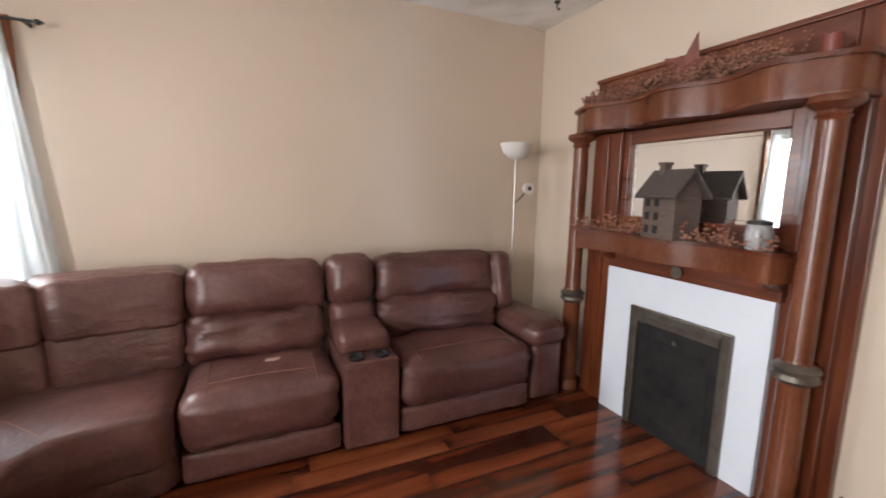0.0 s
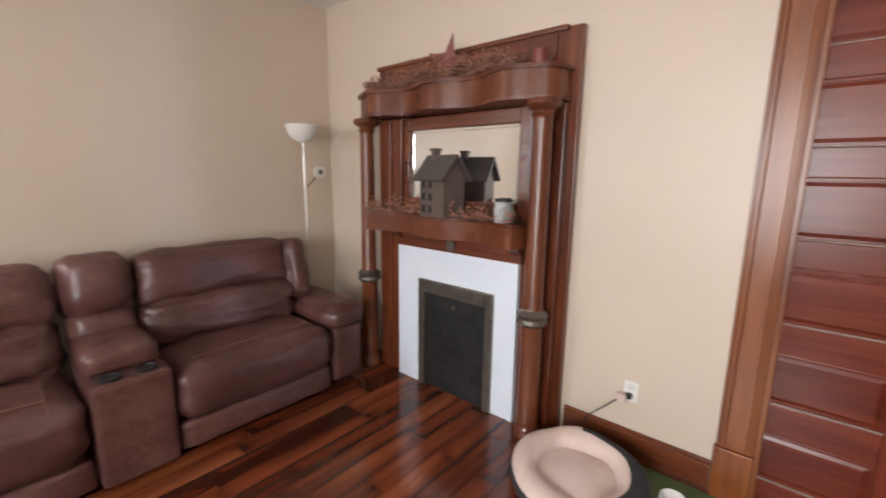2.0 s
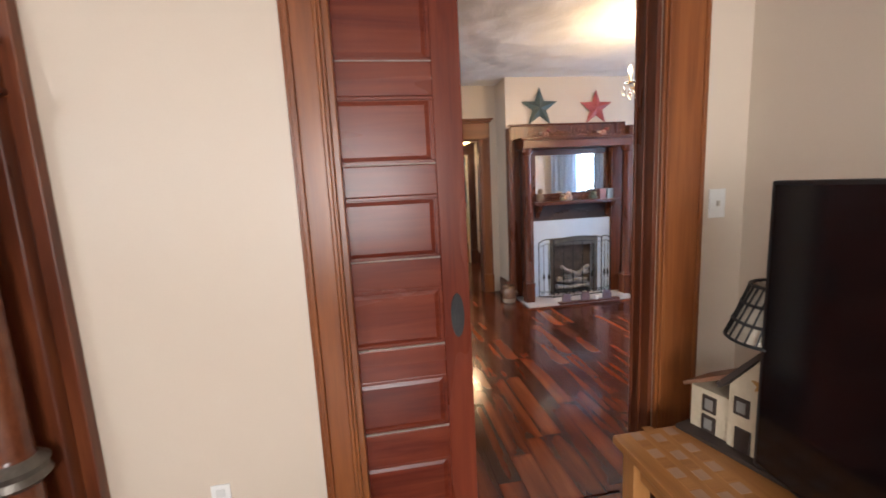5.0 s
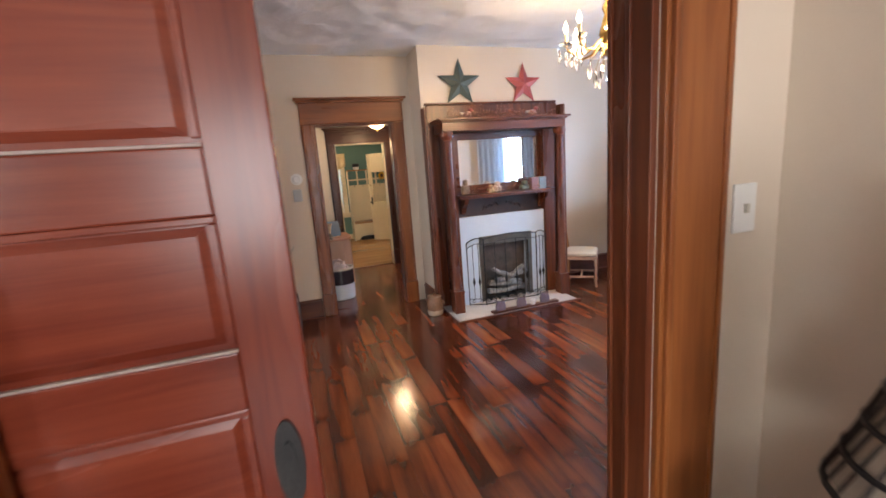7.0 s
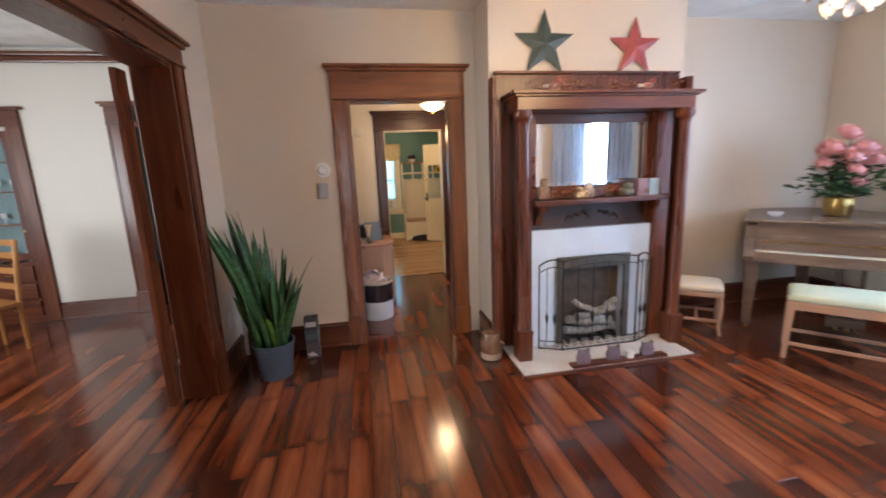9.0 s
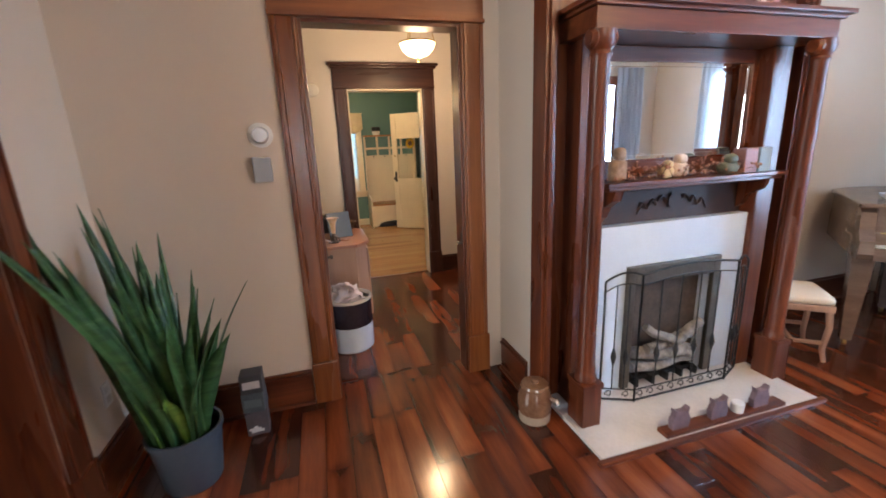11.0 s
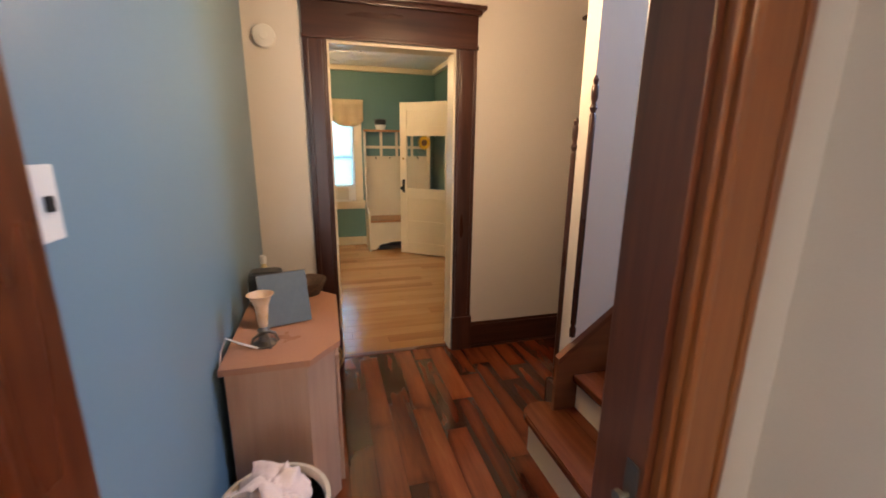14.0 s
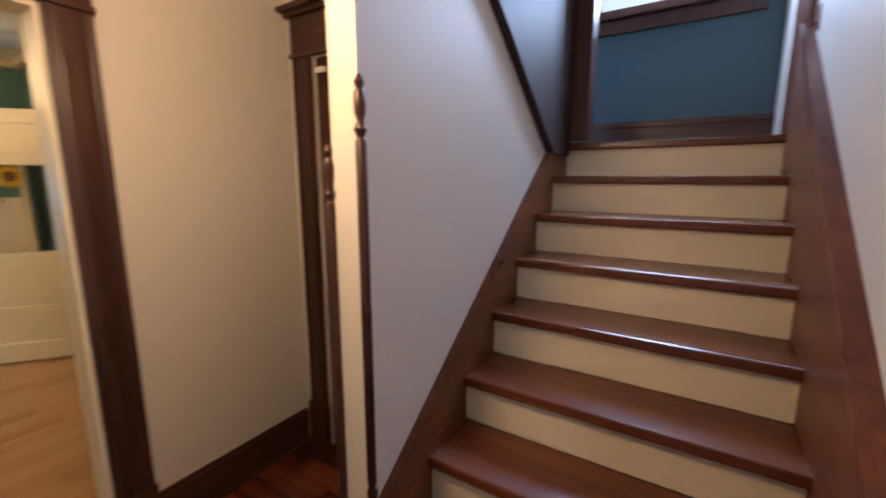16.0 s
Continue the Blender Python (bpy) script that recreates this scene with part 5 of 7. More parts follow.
# ---- television on its stand, house lamp ----
ts = thing("tv_stand", "honey oak television stand with an inlaid top", "tv stand")
part("top", boxes((1.2, 2.80, -0.30, 0.335, 0.515, 0.55), bevel=0.006), HONEY["x"], ts)
for xa, ya in ((1.24, -0.28), (2.70, -0.28), (1.24, 0.24), (2.70, 0.24)):
    part("leg", boxes((xa, xa + 0.07, ya, ya + 0.07, 0, 0.515), bevel=0.005), HONEY["z"], ts)
part("apron", boxes((1.31, 2.70, 0.25, 0.285, 0.42, 0.515), bevel=0.004), HONEY["x"], ts)
part("side_apron", boxes((2.73, 2.76, -0.21, 0.24, 0.42, 0.515), bevel=0.004), HONEY["y"], ts)
part("shelf", boxes((1.27, 2.75, -0.26, 0.28, 0.12, 0.15), bevel=0.004), HONEY["x"], ts)
for k in range(9):
    for j in range(3):
        part("inlay", boxes((2.33 + 0.052 * k + 0.026 * (j % 2), 2.375 + 0.052 * k + 0.026 * (j % 2), 0.09 + 0.07 * j, 0.13 + 0.07 * j, 0.55, 0.5515)), HONEY["y"] if (k + j) % 2 else MAPLE["x"], ts)
tv = thing("television", "large black flat-screen television", "television")
TVM = Matrix.Translation((1.82, 0.035, 0)) @ Matrix.Rotation(radians(-3), 4, "Z")
tv.matrix_world = TVM
part("bezel", boxes((-0.68, 0.685, -0.02, 0.02, 0.585, 1.50), bevel=0.006), BLACK, tv)
part("screen", boxes((-0.665, 0.67, 0.02, 0.023, 0.60, 1.487)), SCREEN, tv, "dark switched-off screen")
part("rear_case", boxes((-0.45, 0.45, -0.06, -0.02, 0.68, 1.28), bevel=0.015), BLACK, tv)
for xx in (-0.4, 0.45):
    part("foot", boxes((xx - 0.02, xx + 0.02, -0.12, 0.12, 0.55, 0.585), bevel=0.006), BLACK, tv)
hl = thing("house_lamp", "painted wooden house table lamp with wire shade", "table lamp", at=pose(2.63, -0.08, 0.55, 0, 0, 14) @ Matrix.Scale(1.12, 4))
CRW = mottled("cream_board", (0.55, 0.45, 0.31), (0.66, 0.56, 0.41), 0.6, big=8, fine=60)
RFW = mottled("rusty_roof_wood", (0.20, 0.09, 0.05), (0.30, 0.15, 0.09), 0.6, big=8, fine=60)
DKT = plain("dark_brown_trim", (0.045, 0.03, 0.024), 0.6)
part("base_board", boxes((-0.18, 0.17, -0.09, 0.10, 0, 0.014), bevel=0.003), DKT, hl)
part("main_body", prism([(-0.15, 0.014), (0.02, 0.014), (0.02, 0.22), (-0.065, 0.33), (-0.15, 0.22)], -0.06, 0.06, "y"), CRW, hl)
part("main_roof", prism([(-0.172, 0.20), (-0.065, 0.335), (0.042, 0.20), (0.055, 0.21), (-0.065, 0.355), (-0.185, 0.21)], -0.075, 0.075, "y"), DKT, hl)
part("wing_body", boxes((0.02, 0.15, -0.05, 0.05, 0.014, 0.16)), CRW, hl)
part("wing_roof", prism([(0.025, 0.235), (0.165, 0.155), (0.17, 0.165), (0.025, 0.25)], -0.07, 0.07, "y"), RFW, hl)
for xx, zz in ((0.085, 0.045), (0.085, 0.115), (-0.09, 0.16), (-0.02, 0.16)):
    wn_ = part("window", boxes((xx - 0.022, xx + 0.022, 0.05 if xx > 0.02 else 0.06, 0.056 if xx > 0.02 else 0.066, zz - 0.028, zz + 0.028)), DKT, hl)
    part("pane", boxes((xx - 0.013, xx + 0.013, 0.056 if xx > 0.02 else 0.066, 0.058 if xx > 0.02 else 0.068, zz - 0.018, zz + 0.018)), plain("grey_pane", (0.25, 0.24, 0.22), 0.4), wn_)
part("door", boxes((-0.05, -0.005, 0.06, 0.066, 0.016, 0.09)), DKT, hl)
part("gable_star", prism([((0.028 if k % 2 == 0 else 0.012) * math.cos(math.pi / 2 + k * math.pi / 5) - 0.07, 0.25 + (0.028 if k % 2 == 0 else 0.012) * math.sin(math.pi / 2 + k * math.pi / 5)) for k in range(10)], 0.06, 0.066, "y"), plain("ochre_star", (0.42, 0.22, 0.06), 0.6), hl)
part("stem", tube([(-0.065, 0, 0.34), (-0.065, 0, 0.43)], 0.008, 8), DKT, hl)
shade = part("shade", tube([(-0.065 + 0.125 * math.cos(2 * math.pi * k / 24), 0.125 * math.sin(2 * math.pi * k / 24), 0.385) for k in range(25)], 0.005, 5), IRON, hl, "dark wire basket shade")
for r, z in ((0.07, 0.545), (0.107, 0.438), (0.088, 0.492)):
    part("ring", tube([(-0.065 + r * math.cos(2 * math.pi * k / 24), r * math.sin(2 * math.pi * k / 24), z) for k in range(25)], 0.005, 5), IRON, shade)
for k in range(26):
    a = 2 * math.pi * k / 26
    part("wire", tube([(-0.065 + 0.125 * math.cos(a), 0.125 * math.sin(a), 0.385), (-0.065 + 0.07 * math.cos(a + 0.35), 0.07 * math.sin(a + 0.35), 0.545)], 0.0035, 4), IRON, shade)
part("shade_lining", lathe([(0.118, 0.39), (0.064, 0.54), (0.062, 0.54), (0.116, 0.39)], 24, (-0.065, 0, 0)), mottled("beige_cloth", (0.42, 0.36, 0.28), (0.5, 0.44, 0.35), 0.9), hl)

# ================= music room =================
# ---- mantelpiece with tiled hearth ----
m2 = thing("mantelpiece", "dark mahogany mantelpiece with slim columns and mirror", "mantelpiece")
part("back_board", boxes((6.585, 6.62, -2.16, -0.58, 0, 2.23), bevel=0.004), MAHOG["z"], m2)
part("back_ledge", boxes((6.555, 6.62, -2.14, -0.56, 2.23, 2.25), bevel=0.004), MAHOG["y"], m2)
for sy in (-0.55, -2.19):
    part("side_board", boxes((6.50, 6.62, sy - 0.03, sy + 0.03, 0, 2.20), bevel=0.005), MAHOG["z"], m2)
    part("side_moulding", boxes((6.485, 6.50, sy - 0.012, sy + 0.012, 0, 2.2), bevel=0.004), MAHOG["z"], m2)
for y, py in ((-0.69, -0.755), (-2.025, -1.965)):
    part("pilaster", boxes((6.47, 6.585, py - 0.065, py + 0.065, 0, 1.93), bevel=0.005), MAHOG["z"], m2)
    part("plinth", boxes((6.265, 6.40, y - 0.055, y + 0.055, 0, 0.24), (6.258, 6.407, y - 0.062, y + 0.062, 0.24, 0.265), bevel=0.005), MAHOG["z"], m2)
    part("column", lathe([(0.056, 0.265), (0.056, 0.29), (0.046, 0.31), (0.050, 0.33), (0.045, 0.36), (0.042, 1.82), (0.048, 1.835), (0.042, 1.85), (0.058, 1.87), (0.062, 1.93)], 24, (6.333, y, 0)), MAHOG["z"], m2, smooth=True)
    part("capital", lathe([(0.03, -0.065), (0.045, -0.05), (0.045, 0.05), (0.03, 0.065)], 16, (6.333, y, 1.90), "y"), MAHOG["y"], m2, smooth=True)
cor = part("cornice", boxes((6.30, 6.585, -2.08, -0.64, 1.93, 2.02), bevel=0.004), MAHOG["y"], m2)
part("cornice_step", boxes((6.28, 6.585, -2.10, -0.62, 2.02, 2.036), (6.255, 6.585, -2.125, -0.595, 2.036, 2.058), bevel=0.004), MAHOG["y"], cor)
part("mirror_frame", boxes((6.555, 6.585, -0.89, -0.825, 1.29, 1.93), (6.555, 6.585, -1.93, -1.866, 1.29, 1.93), (6.555, 6.585, -1.866, -0.89, 1.856, 1.93), (6.555, 6.585, -1.866, -0.89, 1.29, 1.365), bevel=0.005), MAHOG["y"], m2)
mg = part("mirror", boxes((6.570, 6.578, -1.866, -0.89, 1.365, 1.856)), MIRROR, m2, "bevelled mirror")
bm = bmesh.new()
for ya, yb, za, zb in ((-1.866, -1.842, 1.365, 1.856), (-0.914, -0.89, 1.365, 1.856), (-1.842, -0.914, 1.365, 1.387), (-1.842, -0.914, 1.834, 1.856)):
    box(bm, 6.566, 6.570, ya, yb, za, zb, 0.0018)
part("bevel", bm, MIRROR, mg)
msf = part("mid_shelf", boxes((6.37, 6.585, -1.99, -0.80, 1.245, 1.268), (6.39, 6.585, -1.97, -0.82, 1.225, 1.245), bevel=0.005), MAHOG["y"], m2)
for y in (-0.90, -1.89):
    part("bracket", prism([(6.56, 1.05), (6.53, 1.07), (6.50, 1.13), (6.43, 1.17), (6.41, 1.225), (6.56, 1.225)], y - 0.025, y + 0.025, "y"), MAHOG["z"], m2)
fr = part("frieze", boxes((6.56, 6.585, -1.93, -0.825, 1.02, 1.225), bevel=0.003), STRING, m2)
part("carving", lathe([(0.045, -0.012), (0.035, 0.0), (0.016, 0.006)], 18, (6.552, -1.385, 1.13), "x"), STRING, fr, "carved wreath", smooth=True)
for s in (-1, 1):
    for k in range(3):
        pts = [(6.553, -1.385 + s * (0.05 + 0.07 * k + 0.06 * f), 1.125 + 0.03 * math.sin(f * math.pi * (1 + 0.3 * k)) - 0.015 * k) for f in [i / 8 for i in range(9)]]
        part("scroll", tube(pts, 0.012 - 0.002 * k, 7, taper=0.35), STRING, fr, smooth=True)
part("tile_surround", boxes((6.50, 6.585, -1.10, -0.825, 0.02, 1.02), (6.50, 6.585, -1.93, -1.66, 0.02, 1.02), (6.50, 6.585, -1.66, -1.10, 0.72, 1.02)), TILE, m2, "glossy white fireplace surround")
part("insert_frame", boxes((6.475, 6.51, -1.10, -1.05, 0.03, 0.785), (6.475, 6.51, -1.71, -1.66, 0.03, 0.785), (6.475, 6.51, -1.66, -1.10, 0.68, 0.785), bevel=0.005), PEWTER, m2, "dull metal firebox frame")
part("firebox", boxes((6.575, 6.584, -1.66, -1.10, 0.02, 0.70)), mottled("sooty_brick", (0.05, 0.035, 0.028), (0.12, 0.09, 0.07), 0.9, big=8, fine=40), m2, "sooty firebox back")
hearth = thing("hearth", "pale stone hearth slab with a wooden edge", "hearth", kind="structure")
STONE = mottled("pale_hearth_stone", (0.55, 0.50, 0.46), (0.68, 0.63, 0.58), 0.35, big=5, fine=50, bump=0.05)
part("slab", boxes((6.05, 6.60, -2.02, -0.60, 0.0, 0.02), bevel=0.003), STONE, hearth)
part("edge", boxes((6.02, 6.05, -2.05, -0.57, 0.0, 0.022), bevel=0.005), MAHOG["y"], hearth)

# gas logs
lg = thing("log_set", "grey and brown charred logs on a grate", "logs")
BARK = mottled("charred_bark", (0.07, 0.06, 0.055), (0.42, 0.38, 0.34), 0.9, big=9, fine=40, bump=0.5)
rl = random.Random(8)
for k, (y, z, tilt, ln, r) in enumerate(((-1.38, 0.12, 0, 0.46, 0.05), (-1.36, 0.20, 6, 0.40, 0.055), (-1.40, 0.28, -10, 0.36, 0.045), (-1.30, 0.34, 30, 0.24, 0.035), (-1.48, 0.33, -34, 0.22, 0.035))):
    d = Vector((0.08 * (k % 2), math.cos(radians(tilt)), math.sin(radians(tilt))))
    c = Vector((6.53 - 0.018 * k, y, z))
    pts = [c + d * ln * (f - 0.5) + Vector((0.008 * math.sin(9 * f + k), 0, 0.01 * math.sin(7 * f))) for f in [i / 9 for i in range(10)]]
    part("log", tube(pts, r * 0.8, 10, taper=0.85), BARK, lg, smooth=True)
part("grate", boxes((6.50, 6.52, -1.62, -1.14, 0.05, 0.07), *[(6.46, 6.57, -1.60 + 0.11 * k, -1.588 + 0.11 * k, 0.03, 0.08) for k in range(5)]), IRON, lg)

# folding fire screen
fs = thing("fire_screen", "black wrought-iron folding fireplace screen", "fire screen")


def screen_leaf(p, q, h0, h1, bars):
    """One leaf from p to q on the floor plan with bars, rails and scrolls."""
    lf = part("leaf_frame", tube([(*p, 0.025), (*p, h0)], 0.006, 8), IRON, fs)
    bm = tube([(*q, 0.025), (*q, h1)], 0.006, 8)
    part("post", bm, IRON, fs)
    def at(f, z):
        return (p[0] + (q[0] - p[0]) * f, p[1] + (q[1] - p[1]) * f, z)
    def top(f):
        return h0 + (h1 - h0) * f + 0.03 * math.sin(math.pi * f)
    part("top_rail", tube([at(k / 12, top(k / 12)) for k in range(13)], 0.006, 8), IRON, fs)
    part("rail", tube([at(k / 12, top(k / 12) - 0.06) for k in range(13)], 0.0038, 6), IRON, fs)
    part("rail", tube([at(0, 0.10), at(1, 0.10)], 0.0045, 6), IRON, fs)
    part("bottom_rail", tube([at(0, 0.035), at(1, 0.035)], 0.006, 8), IRON, fs)
    for k in range(1, bars + 1):
        f = k / (bars + 1)
        b = part("bar", tube([at(f, 0.10), at(f, top(f) - 0.06)], 0.004, 6), IRON, fs)
        part("knuckle", lathe([(0.005, -0.05), (0.012, -0.02), (0.016, 0), (0.012, 0.02), (0.005, 0.05)], 8, at(f, 0.30)), IRON, b)
    n = max(2, int(6 * math.dist(p, q) / 0.4))
    for k in range(n):
        c = at((k + 0.5) / n, 0.068)
        pts = [(c[0], c[1] + 0.025 * math.cos(a) * (1 - a / 9), c[2] + 0.025 * math.sin(a) * (1 - a / 9)) for a in [0.5 * i for i in range(14)]]
        part("scroll", tube(pts, 0.003, 5), IRON, fs)


screen_leaf((6.44, -0.87), (6.36, -1.04), 0.74, 0.78, 2)
screen_leaf((6.36, -1.04), (6.36, -1.70), 0.78, 0.78, 4)
screen_leaf((6.36, -1.70), (6.44, -1.88), 0.78, 0.74, 2)

# stars over the mantel, ornaments on it
star("star_ornament", "large dark green metal star over the mantel", (6.56, -0.972, 2.45), 0.255, GREENTIN, depth=0.03).location.x = 6.60
star("star_ornament", "large worn red metal star over the mantel", (6.56, -1.746, 2.435), 0.235, REDTIN, depth=0.03).location.x = 6.60
for y in (-0.97, -1.745):
    o = thing("bird_ornament", "small red and white bird ornament", "ornament", "mantel birds")
    part("body", pillow(bmesh.new(), (6.42, y, 2.10), (0.03, 0.045, 0.035), 0.03, cuts=4), mottled("red_white_paint", (0.35, 0.06, 0.05), (0.65, 0.45, 0.40), 0.5, big=40), o)
    part("head", pillow(bmesh.new(), (6.41, y - 0.035, 2.145), (0.02, 0.022, 0.02), 0.018, cuts=3), plain("dull_red", (0.32, 0.07, 0.06), 0.5), o)
    part("tail", boxes((6.41, 6.43, y + 0.03, y + 0.085, 2.10, 2.125), bevel=0.004), plain("white_feather", (0.6, 0.52, 0.48), 0.6), o)
    part("foot", boxes((6.40, 6.44, y - 0.02, y + 0.02, 2.058, 2.07), bevel=0.003), plain("dark_foot", (0.08, 0.05, 0.04), 0.6), o)
garland("twig_garland", "thin dry twig garland on the mantel", -1.95, -0.72, 6.36, 2.058, 0.03, 60, 12)
garland("twig_garland", "dry twig garland along the lower shelf", -1.9, -0.86, 6.44, 1.268, 0.03, 70, 13)


def figurine(label, y, h, w, body, head):
    """A small standing ornament as one plain shape."""
    bm = bmesh.new()
    pillow(bm, (6.44, y, 1.268 + h * 0.33), (w * 0.75, w, h * 0.33), w * 0.6, cuts=5)
    pillow(bm, (6.43, y, 1.268 + h * 0.80), (w * 0.6, w * 0.65, h * 0.2), w * 0.5, cuts=4)
    ob = part("figurine", bm, body)
    return tagged(ob, label, "figurine")


figurine("brown carved bear figurine on the shelf", -0.90, 0.17, 0.045, mottled("carved_brown", (0.16, 0.09, 0.05), (0.34, 0.22, 0.14), 0.6, big=20), None)
figurine("pale angel figurine on the shelf", -1.28, 0.12, 0.05, mottled("pale_resin", (0.55, 0.38, 0.28), (0.72, 0.58, 0.46), 0.5, big=20), None)
figurine("yellowish candle figurine on the shelf", -1.20, 0.09, 0.04, mottled("yellow_resin", (0.5, 0.38, 0.2), (0.66, 0.52, 0.3), 0.5, big=20), None)
figurine("dark green bird figurine on the shelf", -1.62, 0.10, 0.055, mottled("green_resin", (0.07, 0.08, 0.055), (0.16, 0.17, 0.12), 0.6, big=20), None)
for y, c, lb in ((-1.74, (0.28, 0.14, 0.14), "small dull red painted box"), (-1.84, (0.22, 0.27, 0.28), "small grey-blue painted box")):
    b = tagged(part("trinket_box", boxes((6.40, 6.48, y - 0.045, y + 0.045, 1.268, 1.40), bevel=0.006), mottled("trinket_paint", tuple(v * 0.85 for v in c), tuple(v * 1.15 for v in c), 0.5, big=20)), lb, "box")
# cat silhouettes on the hearth
CATP = mottled("purple_grey_wood", (0.13, 0.085, 0.10), (0.22, 0.15, 0.17), 0.6, big=20)
bd = thing("cat_board", "row of small wooden cats on a plank", "ornament")
part("plank", boxes((6.055, 6.125, -1.78, -0.98, 0.02, 0.042), bevel=0.003), MAHOG["y"], bd)
for k, y in enumerate((-1.08, -1.33, -1.62)):
    out = [(-0.05, 0), (0.05, 0), (0.055, 0.05), (0.04, 0.085), (0.045, 0.115), (0.02, 0.098), (-0.02, 0.098), (-0.045, 0.115), (-0.04, 0.085), (-0.055, 0.05)]
    part("cat", prism([(y + a, 0.042 + b) for a, b in out], 6.075, 6.105, "x"), CATP, bd, "purple-grey painted cat")
part("tealight", lathe([(0.03, 0), (0.032, 0.05), (0.026, 0.055)], 16, (6.09, -1.47, 0.042)), WHITE, bd, "small white candle")

jug = thing("stoneware_jug", "small brown stoneware bean pot with lid", "pot")
JUGM = mottled("brown_glaze", (0.12, 0.055, 0.03), (0.22, 0.12, 0.07), 0.2, big=8, fine=50)
part("body", lathe([(0.075, 0), (0.085, 0.01), (0.088, 0.06)], 24, (6.45, -0.46, 0)), mottled("pale_glaze", (0.30, 0.22, 0.16), (0.38, 0.29, 0.21), 0.25), jug, smooth=True)
part("shoulder", lathe([(0.088, 0.06), (0.094, 0.11), (0.09, 0.16), (0.075, 0.19), (0.078, 0.205)], 24, (6.45, -0.46, 0)), JUGM, jug, smooth=True)
part("lid", lathe([(0.076, 0.205), (0.07, 0.22), (0.02, 0.225), (0.02, 0.24), (0.012, 0.245)], 24, (6.45, -0.46, 0)), JUGM, jug, smooth=True)
part("handle", tube([(6.37, -0.51, 0.16), (6.345, -0.53, 0.16), (6.335, -0.535, 0.14)], 0.012, 8), JUGM, jug, smooth=True)

# ---- snake plant ----
pl = thing("snake_plant", "tall green snake plant in a slate-blue pot", "plant", at=pose(6.60, 1.25, 0))
part("pot", lathe([(0.115, 0), (0.12, 0.01), (0.15, 0.255), (0.158, 0.26), (0.158, 0.285), (0.146, 0.285), (0.14, 0.25)], 32), mottled("slate_blue_plastic", (0.05, 0.065, 0.085), (0.07, 0.088, 0.11), 0.45, big=3), pl, smooth=True)
part("soil", lathe([(0.14, 0.235), (0.142, 0.25)], 24), mottled("potting_soil", (0.02, 0.014, 0.01), (0.05, 0.035, 0.025), 0.95, fine=90, bump=0.5), pl)


def leaf_material(name, dark, light, edge):
    m, n, l, b = node_material(name, 0.34)
    v = coords(n, l, (5, 5, 26))
    nz = noise_tex(n, l, v, 1.2, 4, 0.6, 0.6)
    r = ramp(n, [(0.35, dark), (0.55, light), (0.75, edge)])
    l.new(nz.outputs[0], r.inputs[0])
    l.new(r.outputs[0], b.inputs["Base Color"])
    add_bump(n, l, b, nz.outputs[0], 0.1, 0.003)
    return m


LEAFD = leaf_material("dark_banded_leaf", (0.022, 0.066, 0.022), (0.043, 0.115, 0.037), (0.10, 0.19, 0.08))
LEAFL = leaf_material("bright_banded_leaf", (0.07, 0.17, 0.025), (0.14, 0.28, 0.045), (0.22, 0.36, 0.09))
rp = random.Random(21)
for k in range(58):
    a = rp.uniform(0, 2 * math.pi)
    r = 0.115 * math.sqrt(rp.random())
    bright = k % 5 == 0
    toward = a + rp.uniform(-0.5, 0.5)
    wallward = 0.5 + 0.5 * math.sin(toward)
    h = rp.uniform(0.28, 0.50) if bright else (0.70 + 0.46 * wallward) * rp.uniform(0.76, 1.12)
    lean = (0.10 + 0.55 * r / 0.115) * rp.uniform(0.4, 1.05) * h * 0.5
    lean *= 1.0 + 0.9 * (1 - wallward) * (h < 0.75)
    w = rp.uniform(0.024, 0.042)
    twist = rp.uniform(0, math.pi)
    base = Vector((r * math.cos(a), r * math.sin(a), 0.245))
    bm, rows = bmesh.new(), []
    for j in range(11):
        f = j / 10
        p = base + Vector((lean * f ** 1.6 * math.cos(toward) - 0.06 * h * f, lean * f ** 1.6 * math.sin(toward) + 0.05 * h * f ** 1.3, h * f * (1 - 0.08 * f)))
        if p.x > 0.36:
            p.x = 0.36 + 0.15 * (p.x - 0.36)
        if p.y > 0.34:
            p.y = 0.34 + 0.15 * (p.y - 0.34)
        ww = w * (0.75 + 0.5 * math.sin(math.pi * min(1, f * 1.15))) * (1 - f ** 5)
        t = twist + 0.7 * f
        s, q = Vector((math.cos(t), math.sin(t), 0)), Vector((-math.sin(t), math.cos(t), 0))
        rows.append([bm.verts.new(p + s * ww), bm.verts.new(p + q * ww * 0.28), bm.verts.new(p - s * ww), bm.verts.new(p + q * (ww * 0.28 - 0.004))])
    for r0, r1 in zip(rows, rows[1:]):
        for i in range(4):
            bm.faces.new((r0[i], r0[(i + 1) % 4], r1[(i + 1) % 4], r1[i])).smooth = True
    bmesh.ops.recalc_face_normals(bm, faces=bm.faces[:])
    part("leaf", bm, LEAFL if bright else LEAFD, pl)

